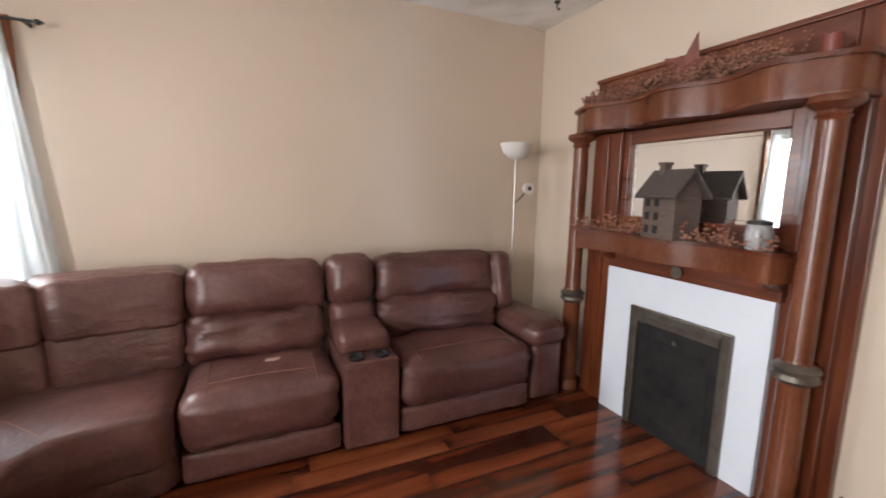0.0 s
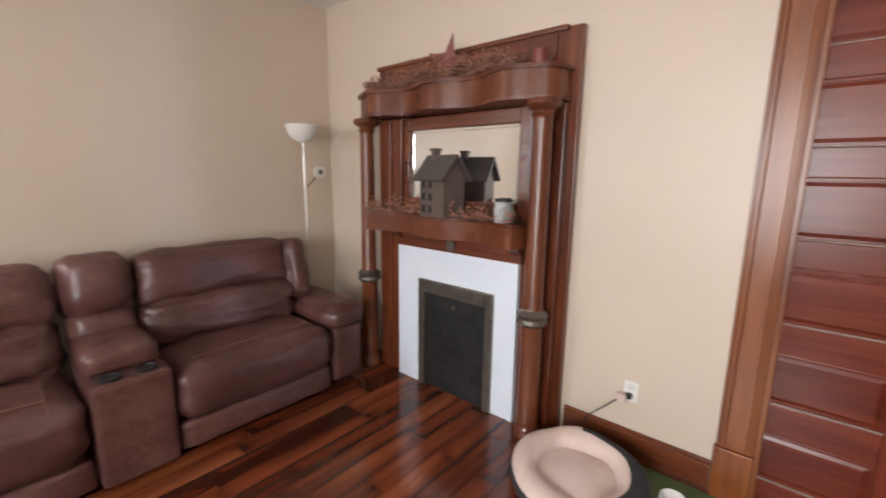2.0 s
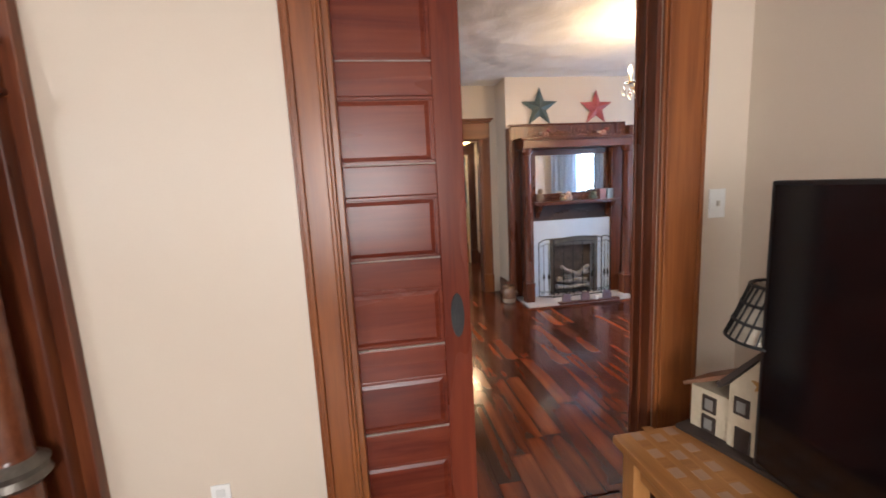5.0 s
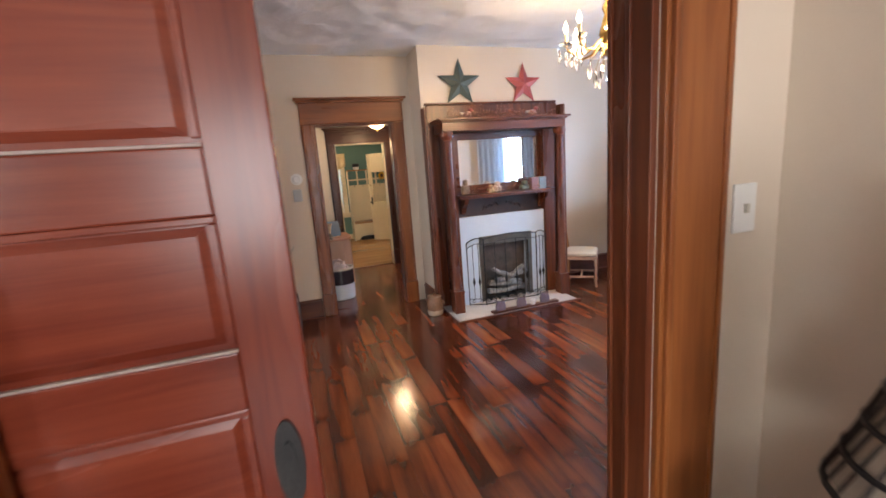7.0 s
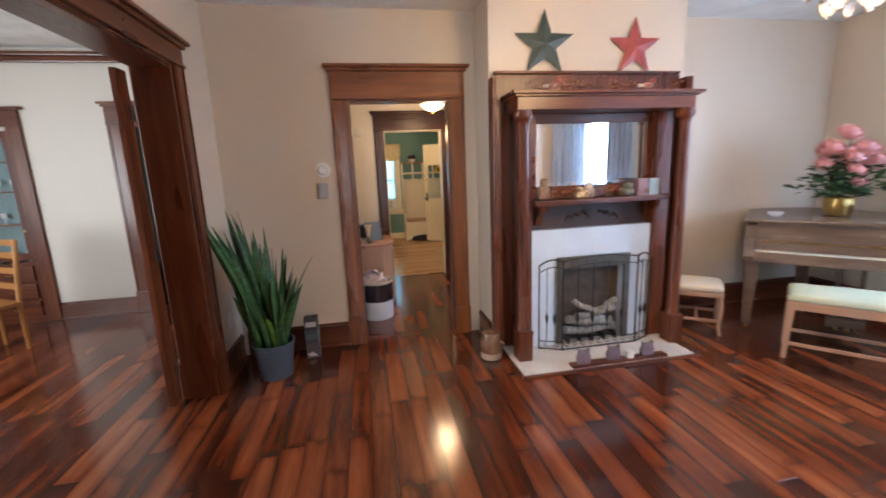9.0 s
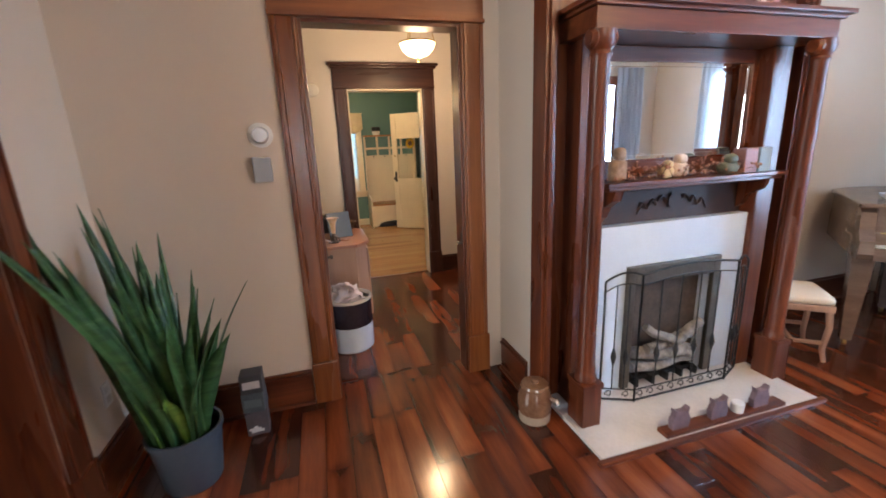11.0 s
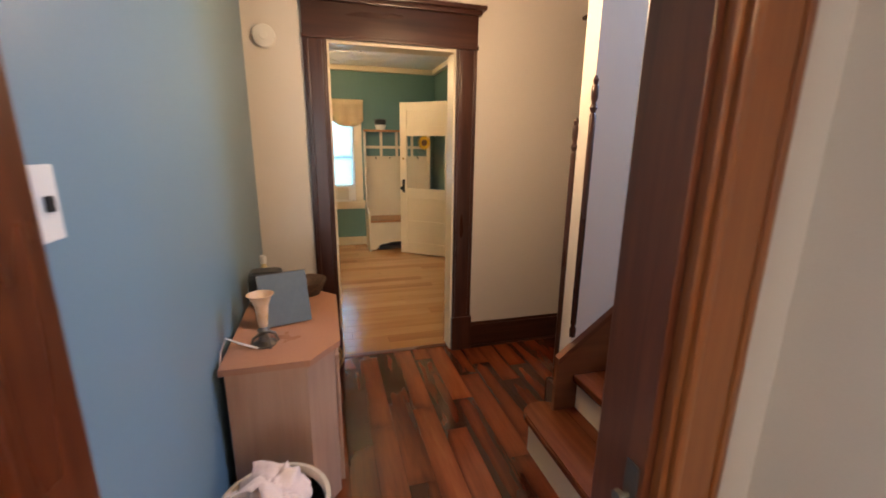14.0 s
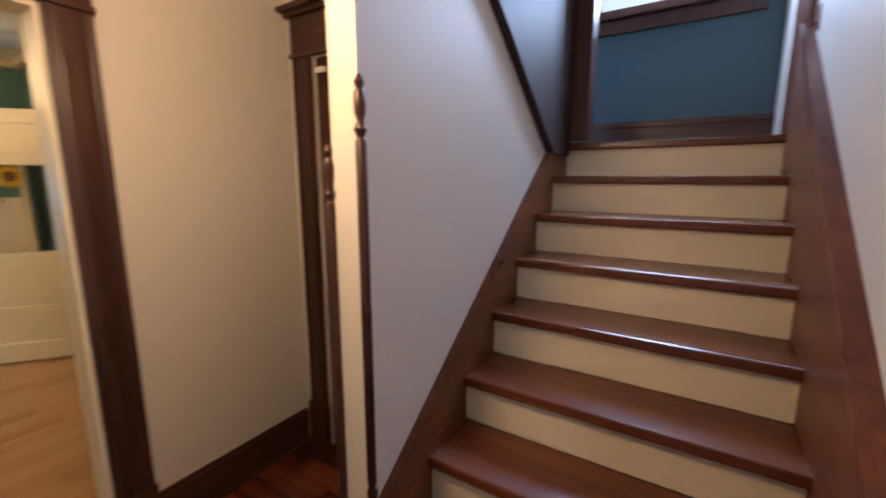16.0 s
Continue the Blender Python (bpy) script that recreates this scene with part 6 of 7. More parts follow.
# stacked little boxes
for k, (z0, z1, c, lab) in enumerate(((0.0, 0.14, (0.085, 0.07, 0.072), (0.6, 0.56, 0.52)), (0.14, 0.25, (0.07, 0.085, 0.088), (0.11, 0.13, 0.13)), (0.25, 0.355, (0.05, 0.046, 0.046), (0.55, 0.48, 0.43)))):
    b = thing("wooden_block", "small dark painted sign block in a stack", "sign block", "stacked sign blocks", at=pose(6.88, 1.0, z0, 0, 0, (4, -3, 2)[k]))
    part("block", boxes((-0.05, 0.05, -0.055, 0.055, 0, z1 - z0 - 0.001), bevel=0.004), mottled("block_paint", tuple(v * 0.85 for v in c), tuple(v * 1.2 for v in c), 0.6, big=14), b)
    part("label", boxes((-0.0525, -0.0505, -0.042, 0.042, 0.03, (z1 - z0) * 0.68)) if k else boxes((-0.0525, -0.0505, -0.03, 0.035, 0.02, 0.034), (-0.0525, -0.0505, -0.015, 0.045, 0.034, 0.046), (-0.0525, -0.0505, 0.0, 0.02, 0.046, 0.056)), plain("block_label", lab, 0.6), b, "pale lettering patch")

# thermostat and plate by the door
th = thing("thermostat", "round silver thermostat on a white backplate", "thermostat")
part("backplate", lathe([(0.062, -0.006), (0.062, 0)], 32, (7.045, 0.80, 1.572), "x"), PLASTIC, th, smooth=True)
part("dial", lathe([(0.034, -0.034), (0.041, -0.028), (0.042, -0.006)], 32, (7.045, 0.80, 1.572), "x"), plain("brushed_silver", (0.62, 0.61, 0.60), 0.3, 0.6), th, "brushed silver dial", smooth=True)
bx = thing("chime_box", "square grey plastic box on the wall", "wall box")
part("cover", boxes((7.017, 7.045, 0.765, 0.855, 1.335, 1.465), bevel=0.008), GREYP, bx)
wall_plate("outlet", "white wall outlet low on the wall", "outlet", (6.78, 1.60, 0.42), "-y", parts=SOCKET)

# ---- baby grand piano ----
PF = Matrix.Translation((6.40, -2.75, 0)) @ Matrix(((-0.76, 0.65, 0, 0), (-0.65, -0.76, 0, 0), (0, 0, 1, 0), (0, 0, 0, 1)))
PW = mottled("walnut_piano_case", (0.11, 0.072, 0.055), (0.19, 0.13, 0.10), 0.24, big=3, fine=60, bump=0.03, stretch=(1, 6, 6))
PS = PF @ Matrix.Scale(1.06, 4)
pn = thing("grand_piano", "brown walnut baby grand piano with closed lid", "piano", at=PS)
curve = [(0, 0.80), (0.03, 0.90), (0.16, 1.02), (0.34, 1.10), (0.52, 1.10), (0.70, 1.0), (0.86, 0.82), (1.02, 0.68), (1.22, 0.60), (1.40, 0.56)]
part("rim", prism([(0, 0.30), *curve, (1.40, 0.30)], 0.62, 0.93, "z"), PW, pn, smooth=True)
part("lid", prism([(-0.015, 0.02), (-0.015, 0.80), *[(a + 0.01, b + 0.015) for a, b in curve[1:]], (1.415, 0.02)], 0.93, 0.955, "z"), PW, pn, smooth=True)
part("lid_flap", boxes((-0.015, 1.415, -0.01, 0.018, 0.932, 0.953), bevel=0.006), PW, pn)
for x0 in (0.0, 1.33):
    part("arm", prism([(0.30, 0.62), (-0.02, 0.62), (-0.05, 0.66), (-0.04, 0.74), (0.02, 0.80), (0.04, 0.90), (0.08, 0.93), (0.30, 0.93)], x0, x0 + 0.07, "x"), PW, pn)
part("key_bed", boxes((0.07, 1.33, -0.03, 0.30, 0.615, 0.665), bevel=0.006), PW, pn)
part("key_slip", boxes((0.07, 1.33, -0.045, -0.03, 0.62, 0.70), bevel=0.004), PW, pn)
part("fallboard", boxes((0.07, 1.33, 0.04, 0.065, 0.70, 0.93), bevel=0.006), PW, pn)
# gold strip modelled in place of the highlight line across the fallboard
part("fallboard_highlight", boxes((0.10, 1.30, 0.035, 0.04, 0.775, 0.782)), BRASS, pn, "thin gold strip for the highlight on the fallboard")
part("key_strip", boxes((0.08, 1.32, -0.028, 0.04, 0.665, 0.705)), plain("ivory_keys", (0.7, 0.68, 0.62), 0.3), pn, "edge of the white keys")
for lx, ly in ((0.06, 0.12), (1.34, 0.12), (0.42, 0.92)):
    bm = bmesh.new()
    lo = [bm.verts.new((lx + a * 0.028, ly + b * 0.028, 0.045)) for a, b in ((-1, -1), (1, -1), (1, 1), (-1, 1))]
    hi = [bm.verts.new((lx + a * 0.055, ly + b * 0.055, 0.62)) for a, b in ((-1, -1), (1, -1), (1, 1), (-1, 1))]
    for k in range(4):
        bm.faces.new((lo[k], lo[(k + 1) % 4], hi[(k + 1) % 4], hi[k]))
    bm.faces.new(lo[::-1])
    bm.faces.new(hi)
    lgp = part("leg", bm, PW, pn)
    part("caster", lathe([(0.022, -0.01), (0.024, 0), (0.022, 0.01)], 14, (lx, ly, 0.024), "x"), BRASS, lgp)
part("lyre_post", boxes((0.60, 0.63, 0.26, 0.29, 0.15, 0.62)), PW, pn)
part("lyre_post", boxes((0.74, 0.77, 0.26, 0.29, 0.15, 0.62)), PW, pn)
ly = part("lyre_box", boxes((0.57, 0.80, 0.23, 0.32, 0.08, 0.16), bevel=0.006), PW, pn)
for k in range(3):
    part("pedal", boxes((0.615 + 0.06 * k, 0.645 + 0.06 * k, 0.13, 0.24, 0.09, 0.10), bevel=0.004), BRASS, ly)
bn = thing("piano_bench", "wooden piano bench with a pale green cushion", "bench", at=PF @ pose(0, 0.11, 0))
GREENC = mottled("pale_green_cloth", (0.50, 0.56, 0.42), (0.62, 0.66, 0.50), 0.9, big=6, fine=160, bump=0.3)
B0, B1 = 0.33, 1.19
part("cushion", pillow(bmesh.new(), ((B0 + B1) / 2, -0.37, 0.485), (0.435, 0.19, 0.035), 0.03, (0, 0, 0.012), 0.003, cuts=8), GREENC, bn)
part("apron", boxes((B0 + 0.02, B1 - 0.02, -0.545, -0.525, 0.39, 0.455), bevel=0.003), MAPLE["x"], bn)
part("apron", boxes((B0 + 0.02, B1 - 0.02, -0.215, -0.195, 0.39, 0.455), bevel=0.003), MAPLE["x"], bn)
part("side_apron", boxes((B0, B0 + 0.02, -0.54, -0.20, 0.39, 0.455), bevel=0.003), MAPLE["y"], bn)
part("side_apron", boxes((B1 - 0.02, B1, -0.54, -0.20, 0.39, 0.455), bevel=0.003), MAPLE["y"], bn)
for lx in (B0 + 0.02, B1 - 0.02):
    for lyy in (-0.535, -0.205):
        sgx, sgy = (-1 if lx < 0.7 else 1), (-1 if lyy < -0.4 else 1)
        bm = bmesh.new()
        lo = [bm.verts.new((lx + sgx * 0.015 + a * 0.014, lyy + sgy * 0.012 + b * 0.014, 0)) for a, b in ((-1, -1), (1, -1), (1, 1), (-1, 1))]
        hi = [bm.verts.new((lx + a * 0.024, lyy + b * 0.024, 0.45)) for a, b in ((-1, -1), (1, -1), (1, 1), (-1, 1))]
        for k in range(4):
            bm.faces.new((lo[k], lo[(k + 1) % 4], hi[(k + 1) % 4], hi[k]))
        bm.faces.new(lo[::-1])
        bm.faces.new(hi)
        part("leg", bm, MAPLE["z"], bn)
part("stretcher", boxes((B0, B1, -0.55, -0.53, 0.105, 0.13), bevel=0.003), MAPLE["x"], bn)
part("stretcher", boxes((B0, B1, -0.21, -0.19, 0.105, 0.13), bevel=0.003), MAPLE["x"], bn)

# flowers in a brass pot, dishes on the piano
vs = thing("flower_arrangement", "pink silk roses in a hammered brass pot", "flowers", at=pose(6.27, -3.53, 0.955 * 1.06))
part("pot", lathe([(0.07, 0), (0.085, 0.01), (0.098, 0.05), (0.102, 0.10), (0.098, 0.15), (0.108, 0.165), (0.10, 0.165), (0.092, 0.15)], 28), BRASS, vs, "hammered brass pot", smooth=True)
PETAL = mottled("pink_petals", (0.70, 0.26, 0.27), (0.86, 0.52, 0.50), 0.7, big=14, fine=70, bump=0.1)
FOLI = mottled("silk_foliage", (0.02, 0.05, 0.02), (0.06, 0.12, 0.045), 0.6, big=10, fine=60)
rf = random.Random(4)
# each bloom: metres across the bouquet's face, towards the room, above the rim, and its radius
ACROSS, OUT = Vector((-0.47, -0.88, 0)), Vector((-0.88, 0.47, 0))
for k, (across, out, up, rad) in enumerate(((0.03, 0.0, 0.62, 0.082), (-0.11, 0.04, 0.49, 0.085), (0.16, 0.02, 0.48, 0.088), (0.03, 0.10, 0.40, 0.085), (-0.17, 0.05, 0.33, 0.070), (0.22, 0.06, 0.37, 0.085), (0.04, 0.14, 0.28, 0.062), (0.05, 0.15, 0.17, 0.050), (0.28, -0.04, 0.33, 0.070), (-0.06, -0.14, 0.45, 0.080), (0.12, -0.15, 0.40, 0.080))):
    c = ACROSS * across * 0.85 + OUT * out + Vector((0, 0, 0.15 + up * 0.92))
    face_up = Matrix.Rotation(rf.uniform(0.35, 0.8), 3, ACROSS) @ Matrix.Rotation(rf.uniform(-0.4, 0.4), 3, OUT)
    bm = bmesh.new()
    for ring_n, (cnt, size, shut) in enumerate(((3, 0.34, 2.6), (4, 0.56, 2.2), (5, 0.78, 1.75), (6, 1.0, 1.38))):
        for j in range(cnt):
            b0, span = 2 * math.pi * j / cnt + ring_n * 0.7, 2 * math.pi / cnt * 0.62
            grid = []
            for v in (0.0, 0.25, 0.5, 0.75, 1.0):
                row = []
                for u in (-1, -0.5, 0, 0.5, 1):
                    wave = 0.06 * math.sin(3 * u + 5 * j + ring_n)
                    phi = 0.25 + (shut - 0.25) * v - 0.20 * u * u * v + wave * v
                    b = b0 + u * span
                    q = rad * size * (1 + 0.10 * v * v * (ring_n - 1) + 0.04 * abs(u))
                    row.append(bm.verts.new(c + face_up @ Vector((q * math.sin(phi) * math.cos(b), q * math.sin(phi) * math.sin(b), -q * math.cos(phi)))))
                grid.append(row)
            for r0, r1 in zip(grid, grid[1:]):
                for i in range(4):
                    bm.faces.new((r0[i], r0[i + 1], r1[i + 1], r1[i])).smooth = True
    fw = part("rose", bm, PETAL, vs)
    part("stem", tube([Vector((0, 0, 0.12)), c * 0.55 + Vector((0, 0, 0.08)), c - Vector((0, 0, rad * 0.8))], 0.004, 5), FOLI, fw)
bm = bmesh.new()
for k in range(300):
    a, el, d = rf.uniform(0, 6.28), rf.uniform(15, 85), rf.uniform(0.08, 0.34)
    c = Vector((d * math.cos(radians(el)) * math.cos(a), d * math.cos(radians(el)) * math.sin(a), 0.13 + d * math.sin(radians(el)) * 1.1))
    u = Vector((math.cos(a), math.sin(a), rf.uniform(-0.4, 0.9))).normalized()
    s = u.cross(Vector((rf.uniform(-0.4, 0.4), rf.uniform(-0.4, 0.4), 1))).normalized()
    ln = rf.uniform(0.055, 0.10)
    v = [bm.verts.new(c), bm.verts.new(c + u * ln * 0.45 + s * ln * 0.42), bm.verts.new(c + u * ln), bm.verts.new(c + u * ln * 0.45 - s * ln * 0.42), bm.verts.new(c + u * ln * 0.5 + Vector((0, 0, 0.008)))]
    for i in range(4):
        bm.faces.new((v[i], v[(i + 1) % 4], v[4]))
tagged(part("foliage", bm, FOLI, vs), kind="stuff")
ds = thing("candy_dish", "dark red cut-glass footed dish", "dish", at=PS @ pose(0.95, 0.30, 0.955))
part("bowl", lathe([(0.03, 0), (0.035, 0.008), (0.018, 0.02), (0.05, 0.035), (0.075, 0.06), (0.082, 0.075), (0.074, 0.072), (0.045, 0.045)], 24), mottled("ruby_glass", (0.10, 0.015, 0.02), (0.25, 0.06, 0.07), 0.08, big=30), ds, smooth=True)
dd = thing("trinket_dish", "small white porcelain dish", "dish", at=PS @ pose(0.18, 0.30, 0.955))
part("dish", lathe([(0.03, 0), (0.055, 0.02), (0.06, 0.035), (0.05, 0.03), (0.02, 0.012)], 20), plain("white_porcelain", (0.72, 0.70, 0.72), 0.2), dd, smooth=True)

# ---- small chair by the chimney breast ----
ch = thing("side_chair", "small wooden side chair with a cream seat pad", "chair", at=pose(6.57, -2.48, 0, 0, 0, 140))
part("seat", pillow(bmesh.new(), (0, 0, 0.415), (0.19, 0.19, 0.028), 0.025, (0, 0, 0.015), 0.002, cuts=6), mottled("cream_upholstery", (0.60, 0.50, 0.38), (0.72, 0.62, 0.48), 0.9, fine=160, bump=0.3), ch)
part("seat_frame", boxes((-0.19, 0.19, -0.19, 0.19, 0.345, 0.388), bevel=0.008), MAPLE["x"], ch)
for a, b in ((-0.165, 0.165), (0.165, 0.165)):
    part("leg", tube([(a, b, 0.36), (a * 1.05, b * 1.08, 0.24), (a * 0.98, b * 1.0, 0.08), (a * 1.06, b * 1.1, 0.0)], 0.021, 10, taper=0.7), MAPLE["z"], ch, smooth=True)
for a in (-0.165, 0.165):
    part("back_leg", tube([(a, -0.17, 0.0), (a, -0.165, 0.37), (a * 1.02, -0.20, 0.62), (a * 0.95, -0.245, 0.86)], 0.018, 10), HONEY["z"], ch, smooth=True)
part("backrest", prism([(-0.155, 0.84), (0.155, 0.84), (0.12, 0.88), (0, 0.90), (-0.12, 0.88)], -0.255, -0.235, "y"), HONEY["x"], ch)
part("cane_panel", boxes((-0.145, 0.145, -0.228, -0.218, 0.50, 0.85)), mottled("woven_cane", (0.36, 0.22, 0.11), (0.48, 0.32, 0.17), 0.7, big=30, fine=200, bump=0.5), ch)
part("stretcher", boxes((-0.165, 0.165, -0.01, 0.01, 0.12, 0.14), bevel=0.004), MAPLE["x"], ch)
for a in (-0.165, 0.165):
    part("stretcher", boxes((a - 0.01, a + 0.01, -0.16, 0.16, 0.115, 0.14), bevel=0.004), MAPLE["y"], ch)

# ---- chandelier ----
cl = thing("chandelier", "brass and crystal chandelier with candle bulbs lit", "chandelier", at=pose(4.70, -1.28, -0.06))
GLOW = plain("lit_bulb", (1.0, 0.82, 0.52), 0.4, 0, 14.0)
CRYS = glass("crystal", (0.98, 0.96, 0.93), 0.03)
part("canopy", lathe([(0.07, 2.89), (0.06, 2.86), (0.015, 2.85)], 24), BRASS, cl, smooth=True)
part("stem", lathe([(0.01, 2.85), (0.01, 2.62), (0.03, 2.58), (0.015, 2.54), (0.04, 2.46), (0.05, 2.42), (0.02, 2.36), (0.03, 2.32), (0.008, 2.28)], 20), BRASS, cl, smooth=True)
for k in range(8):
    a = 2 * math.pi * k / 8 + 0.2
    u = Vector((math.cos(a), math.sin(a), 0))
    arm = part("arm", tube([u * r + Vector((0, 0, z)) for r, z in ((0.03, 2.40), (0.12, 2.32), (0.20, 2.31), (0.25, 2.35), (0.26, 2.38))], 0.007, 8), BRASS, cl, smooth=True)
    c = u * 0.26
    part("drip_pan", lathe([(0.012, 2.375), (0.042, 2.385), (0.046, 2.395), (0.012, 2.39)], 16, (c.x, c.y, 0)), CRYS, arm, smooth=True)
    part("candle_sleeve", lathe([(0.012, 2.39), (0.012, 2.46)], 12, (c.x, c.y, 0)), plain("ivory_sleeve", (0.7, 0.62, 0.48), 0.5), arm, smooth=True)
    part("bulb", lathe([(0.006, 2.46), (0.016, 2.48), (0.015, 2.50), (0.003, 2.535)], 12, (c.x, c.y, 0)), GLOW, arm, "lit candle bulb", smooth=True)
    for j, (dr, dz) in enumerate(((0.045, 0.0), (-0.045, 0.0), (0.0, -0.03))):
        p = u * (0.26 + dr)
        part("crystal", lathe([(0.002, 2.375 + dz), (0.009, 2.355 + dz), (0.014, 2.315 + dz), (0.008, 2.285 + dz), (0.001, 2.272 + dz)], 7, (p.x, p.y, 0)), CRYS, arm, "hanging cut crystal drop")
for k in range(14):
    a = 2 * math.pi * k / 14
    r, z = (0.12, 2.27) if k % 2 else (0.07, 2.20)
    part("crystal", lathe([(0.002, z), (0.010, z - 0.025), (0.016, z - 0.065), (0.009, z - 0.10), (0.001, z - 0.115)], 7, (r * math.cos(a), r * math.sin(a), 0)), CRYS, cl, "hanging cut crystal drop")
    part("wire", tube([(r * math.cos(a), r * math.sin(a), z), (0.4 * r * math.cos(a), 0.4 * r * math.sin(a), 2.34)], 0.002, 4), BRASS, cl)

# windows of the music room with curtains
w2 = thing("window_2", "tall white sash window between grey curtains", "window", kind="structure")
part("window_frame", boxes((3.24, 3.265, -3.72, -3.60, 0.6, 2.32), (3.24, 3.265, -2.95, -2.83, 0.6, 2.32), (3.24, 3.265, -3.60, -2.95, 2.20, 2.32), (3.24, 3.30, -3.75, -2.80, 0.66, 0.70), bevel=0.004), MAHOG["z"], w2)
part("sash", boxes((3.15, 3.18, -3.60, -3.56, 0.7, 2.2), (3.15, 3.18, -2.99, -2.95, 0.7, 2.2), (3.15, 3.18, -3.56, -2.99, 1.40, 1.45), (3.15, 3.18, -3.56, -2.99, 0.7, 0.76), (3.15, 3.18, -3.56, -2.99, 2.14, 2.2)), WHITE, w2)
GREYCLOTH = sheer("grey_blue_cloth", (0.52, 0.54, 0.58))
curtain("curtain", "y", 3.33, -4.0, -3.56, 0.12, 2.42, 0.0, 5, GREYCLOTH, "grey-blue curtain beside the window")
curtain("curtain", "y", 3.33, -3.12, -2.55, 0.12, 2.42, 0.0, 5, GREYCLOTH, "grey-blue curtain beside the window")
curtain("curtain", "y", 3.205, -3.59, -2.96, 0.73, 2.17, 0.0, 9, SHEER, "sheer white curtain inside the tall window", depth=0.012)
w3 = thing("window_3", "white sash window behind the piano", "window", kind="structure")
part("window_frame", boxes((4.08, 4.20, -4.30, -4.275, 0.55, 2.32), (5.30, 5.42, -4.30, -4.275, 0.55, 2.32), (4.20, 5.30, -4.30, -4.275, 2.2, 2.32), (4.05, 5.45, -4.30, -4.24, 0.61, 0.65), bevel=0.004), MAHOG["z"], w3)
part("sash", boxes((4.20, 4.25, -4.40, -4.37, 0.65, 2.2), (5.25, 5.30, -4.40, -4.37, 0.65, 2.2), (4.25, 5.25, -4.40, -4.37, 1.40, 1.45)), WHITE, w3)
PALECLOTH = sheer("pale_grey_cloth", (0.66, 0.68, 0.70))
for xa, xb in ((4.10, 4.52), (4.94, 5.40)):
    curtain("curtain", "x", -4.20, xa, xb, 0.10, 2.42, 0.0, 6, PALECLOTH, "pale grey curtain reaching near the floor")
rod3 = thing("curtain_rod", "thin dark metal curtain rod over the window", "curtain rod")
part("rod", tube([(4.02, -4.20, 2.40), (5.48, -4.20, 2.40)], 0.010, 10), IRON, rod3)
for xx in (4.05, 5.45):
    part("bracket", boxes((xx - 0.008, xx + 0.008, -4.30, -4.195, 2.388, 2.412), bevel=0.002), IRON, rod3)

# ================= dining room =================
dd_ = thing("doorway_dining", "varnished cased doorway with a cornice", "doorway", kind="structure")
casing_leg(dd_, MAHOG, DIN_E, 3.07, 0.14, 2.16, "-x")
casing_leg(dd_, MAHOG, DIN_E, 2.11, 0.14, 2.16, "-x")
casing_head(dd_, MAHOG, DIN_E, 2.11, 3.21, 2.16, 2.40, "-x")
jamb_x(dd_, MAHOG, DIN_E, DIN_E + 0.15, 2.25, 3.07, 2.16)
structure("crown_moulding", boxes((DIN_E - 0.05, DIN_E, 1.82, DIN_N, 2.80, 2.86), (DIN_E - 0.08, DIN_E, 1.82, DIN_N, 2.86, 2.90), bevel=0.01), MAHOG["y"], "dark red wooden crown moulding", "trim")
pc = thing("picture", "small dark framed picture on the wall", "picture")
part("frame", boxes((8.90, 9.02, 3.475, 3.50, 1.64, 1.79), bevel=0.004), DARKW["x"], pc)
part("image", boxes((8.915, 9.005, 3.471, 3.475, 1.66, 1.77)), mottled("faded_print", (0.16, 0.15, 0.10), (0.34, 0.30, 0.20), 0.5, big=40), pc)
bag = thing("dark_bin", "dark bin standing past the dining doorway", "bin")
part("body", lathe([(0.11, 0), (0.12, 0.02), (0.15, 0.60), (0.155, 0.62), (0.12, 0.64)], 20, (9.12, 3.22, 0)), BLACK, bag, smooth=True)
cb = thing("china_cabinet", "built-in wooden china cabinet with glass doors", "cabinet")
part("back", boxes((8.835, 8.85, 4.16, 5.2, 0, 2.12)), mottled("blue_green_lining", (0.09, 0.15, 0.16), (0.12, 0.19, 0.20), 0.7), cb)
part("casing", boxes((8.665, 8.70, 4.02, 4.16, 0, 2.16), bevel=0.006), MAHOG["z"], cb)
part("casing", boxes((8.665, 8.70, 5.2, 5.34, 0, 2.16), bevel=0.006), MAHOG["z"], cb)
part("cornice", boxes((8.665, 8.70, 4.02, 5.34, 2.16, 2.33), (8.64, 8.70, 3.98, 5.38, 2.33, 2.36), bevel=0.006), MAHOG["y"], cb)
part("drawer_chest", boxes((8.68, 8.835, 4.16, 5.2, 0, 0.70)), MAHOG["y"], cb)
for k, (za, zb) in enumerate(((0.08, 0.25), (0.28, 0.45), (0.48, 0.66))):
    for ya, yb in ((4.19, 4.66), (4.70, 5.17)):
        dr = part("drawer", boxes((8.655, 8.68, ya, yb, za, zb), bevel=0.006), MAHOG["y"], cb)
        part("handle", tube([(8.655, (ya + yb) / 2 - 0.04, (za + zb) / 2), (8.635, (ya + yb) / 2, (za + zb) / 2 - 0.01), (8.655, (ya + yb) / 2 + 0.04, (za + zb) / 2)], 0.006, 6), BRASS, dr)
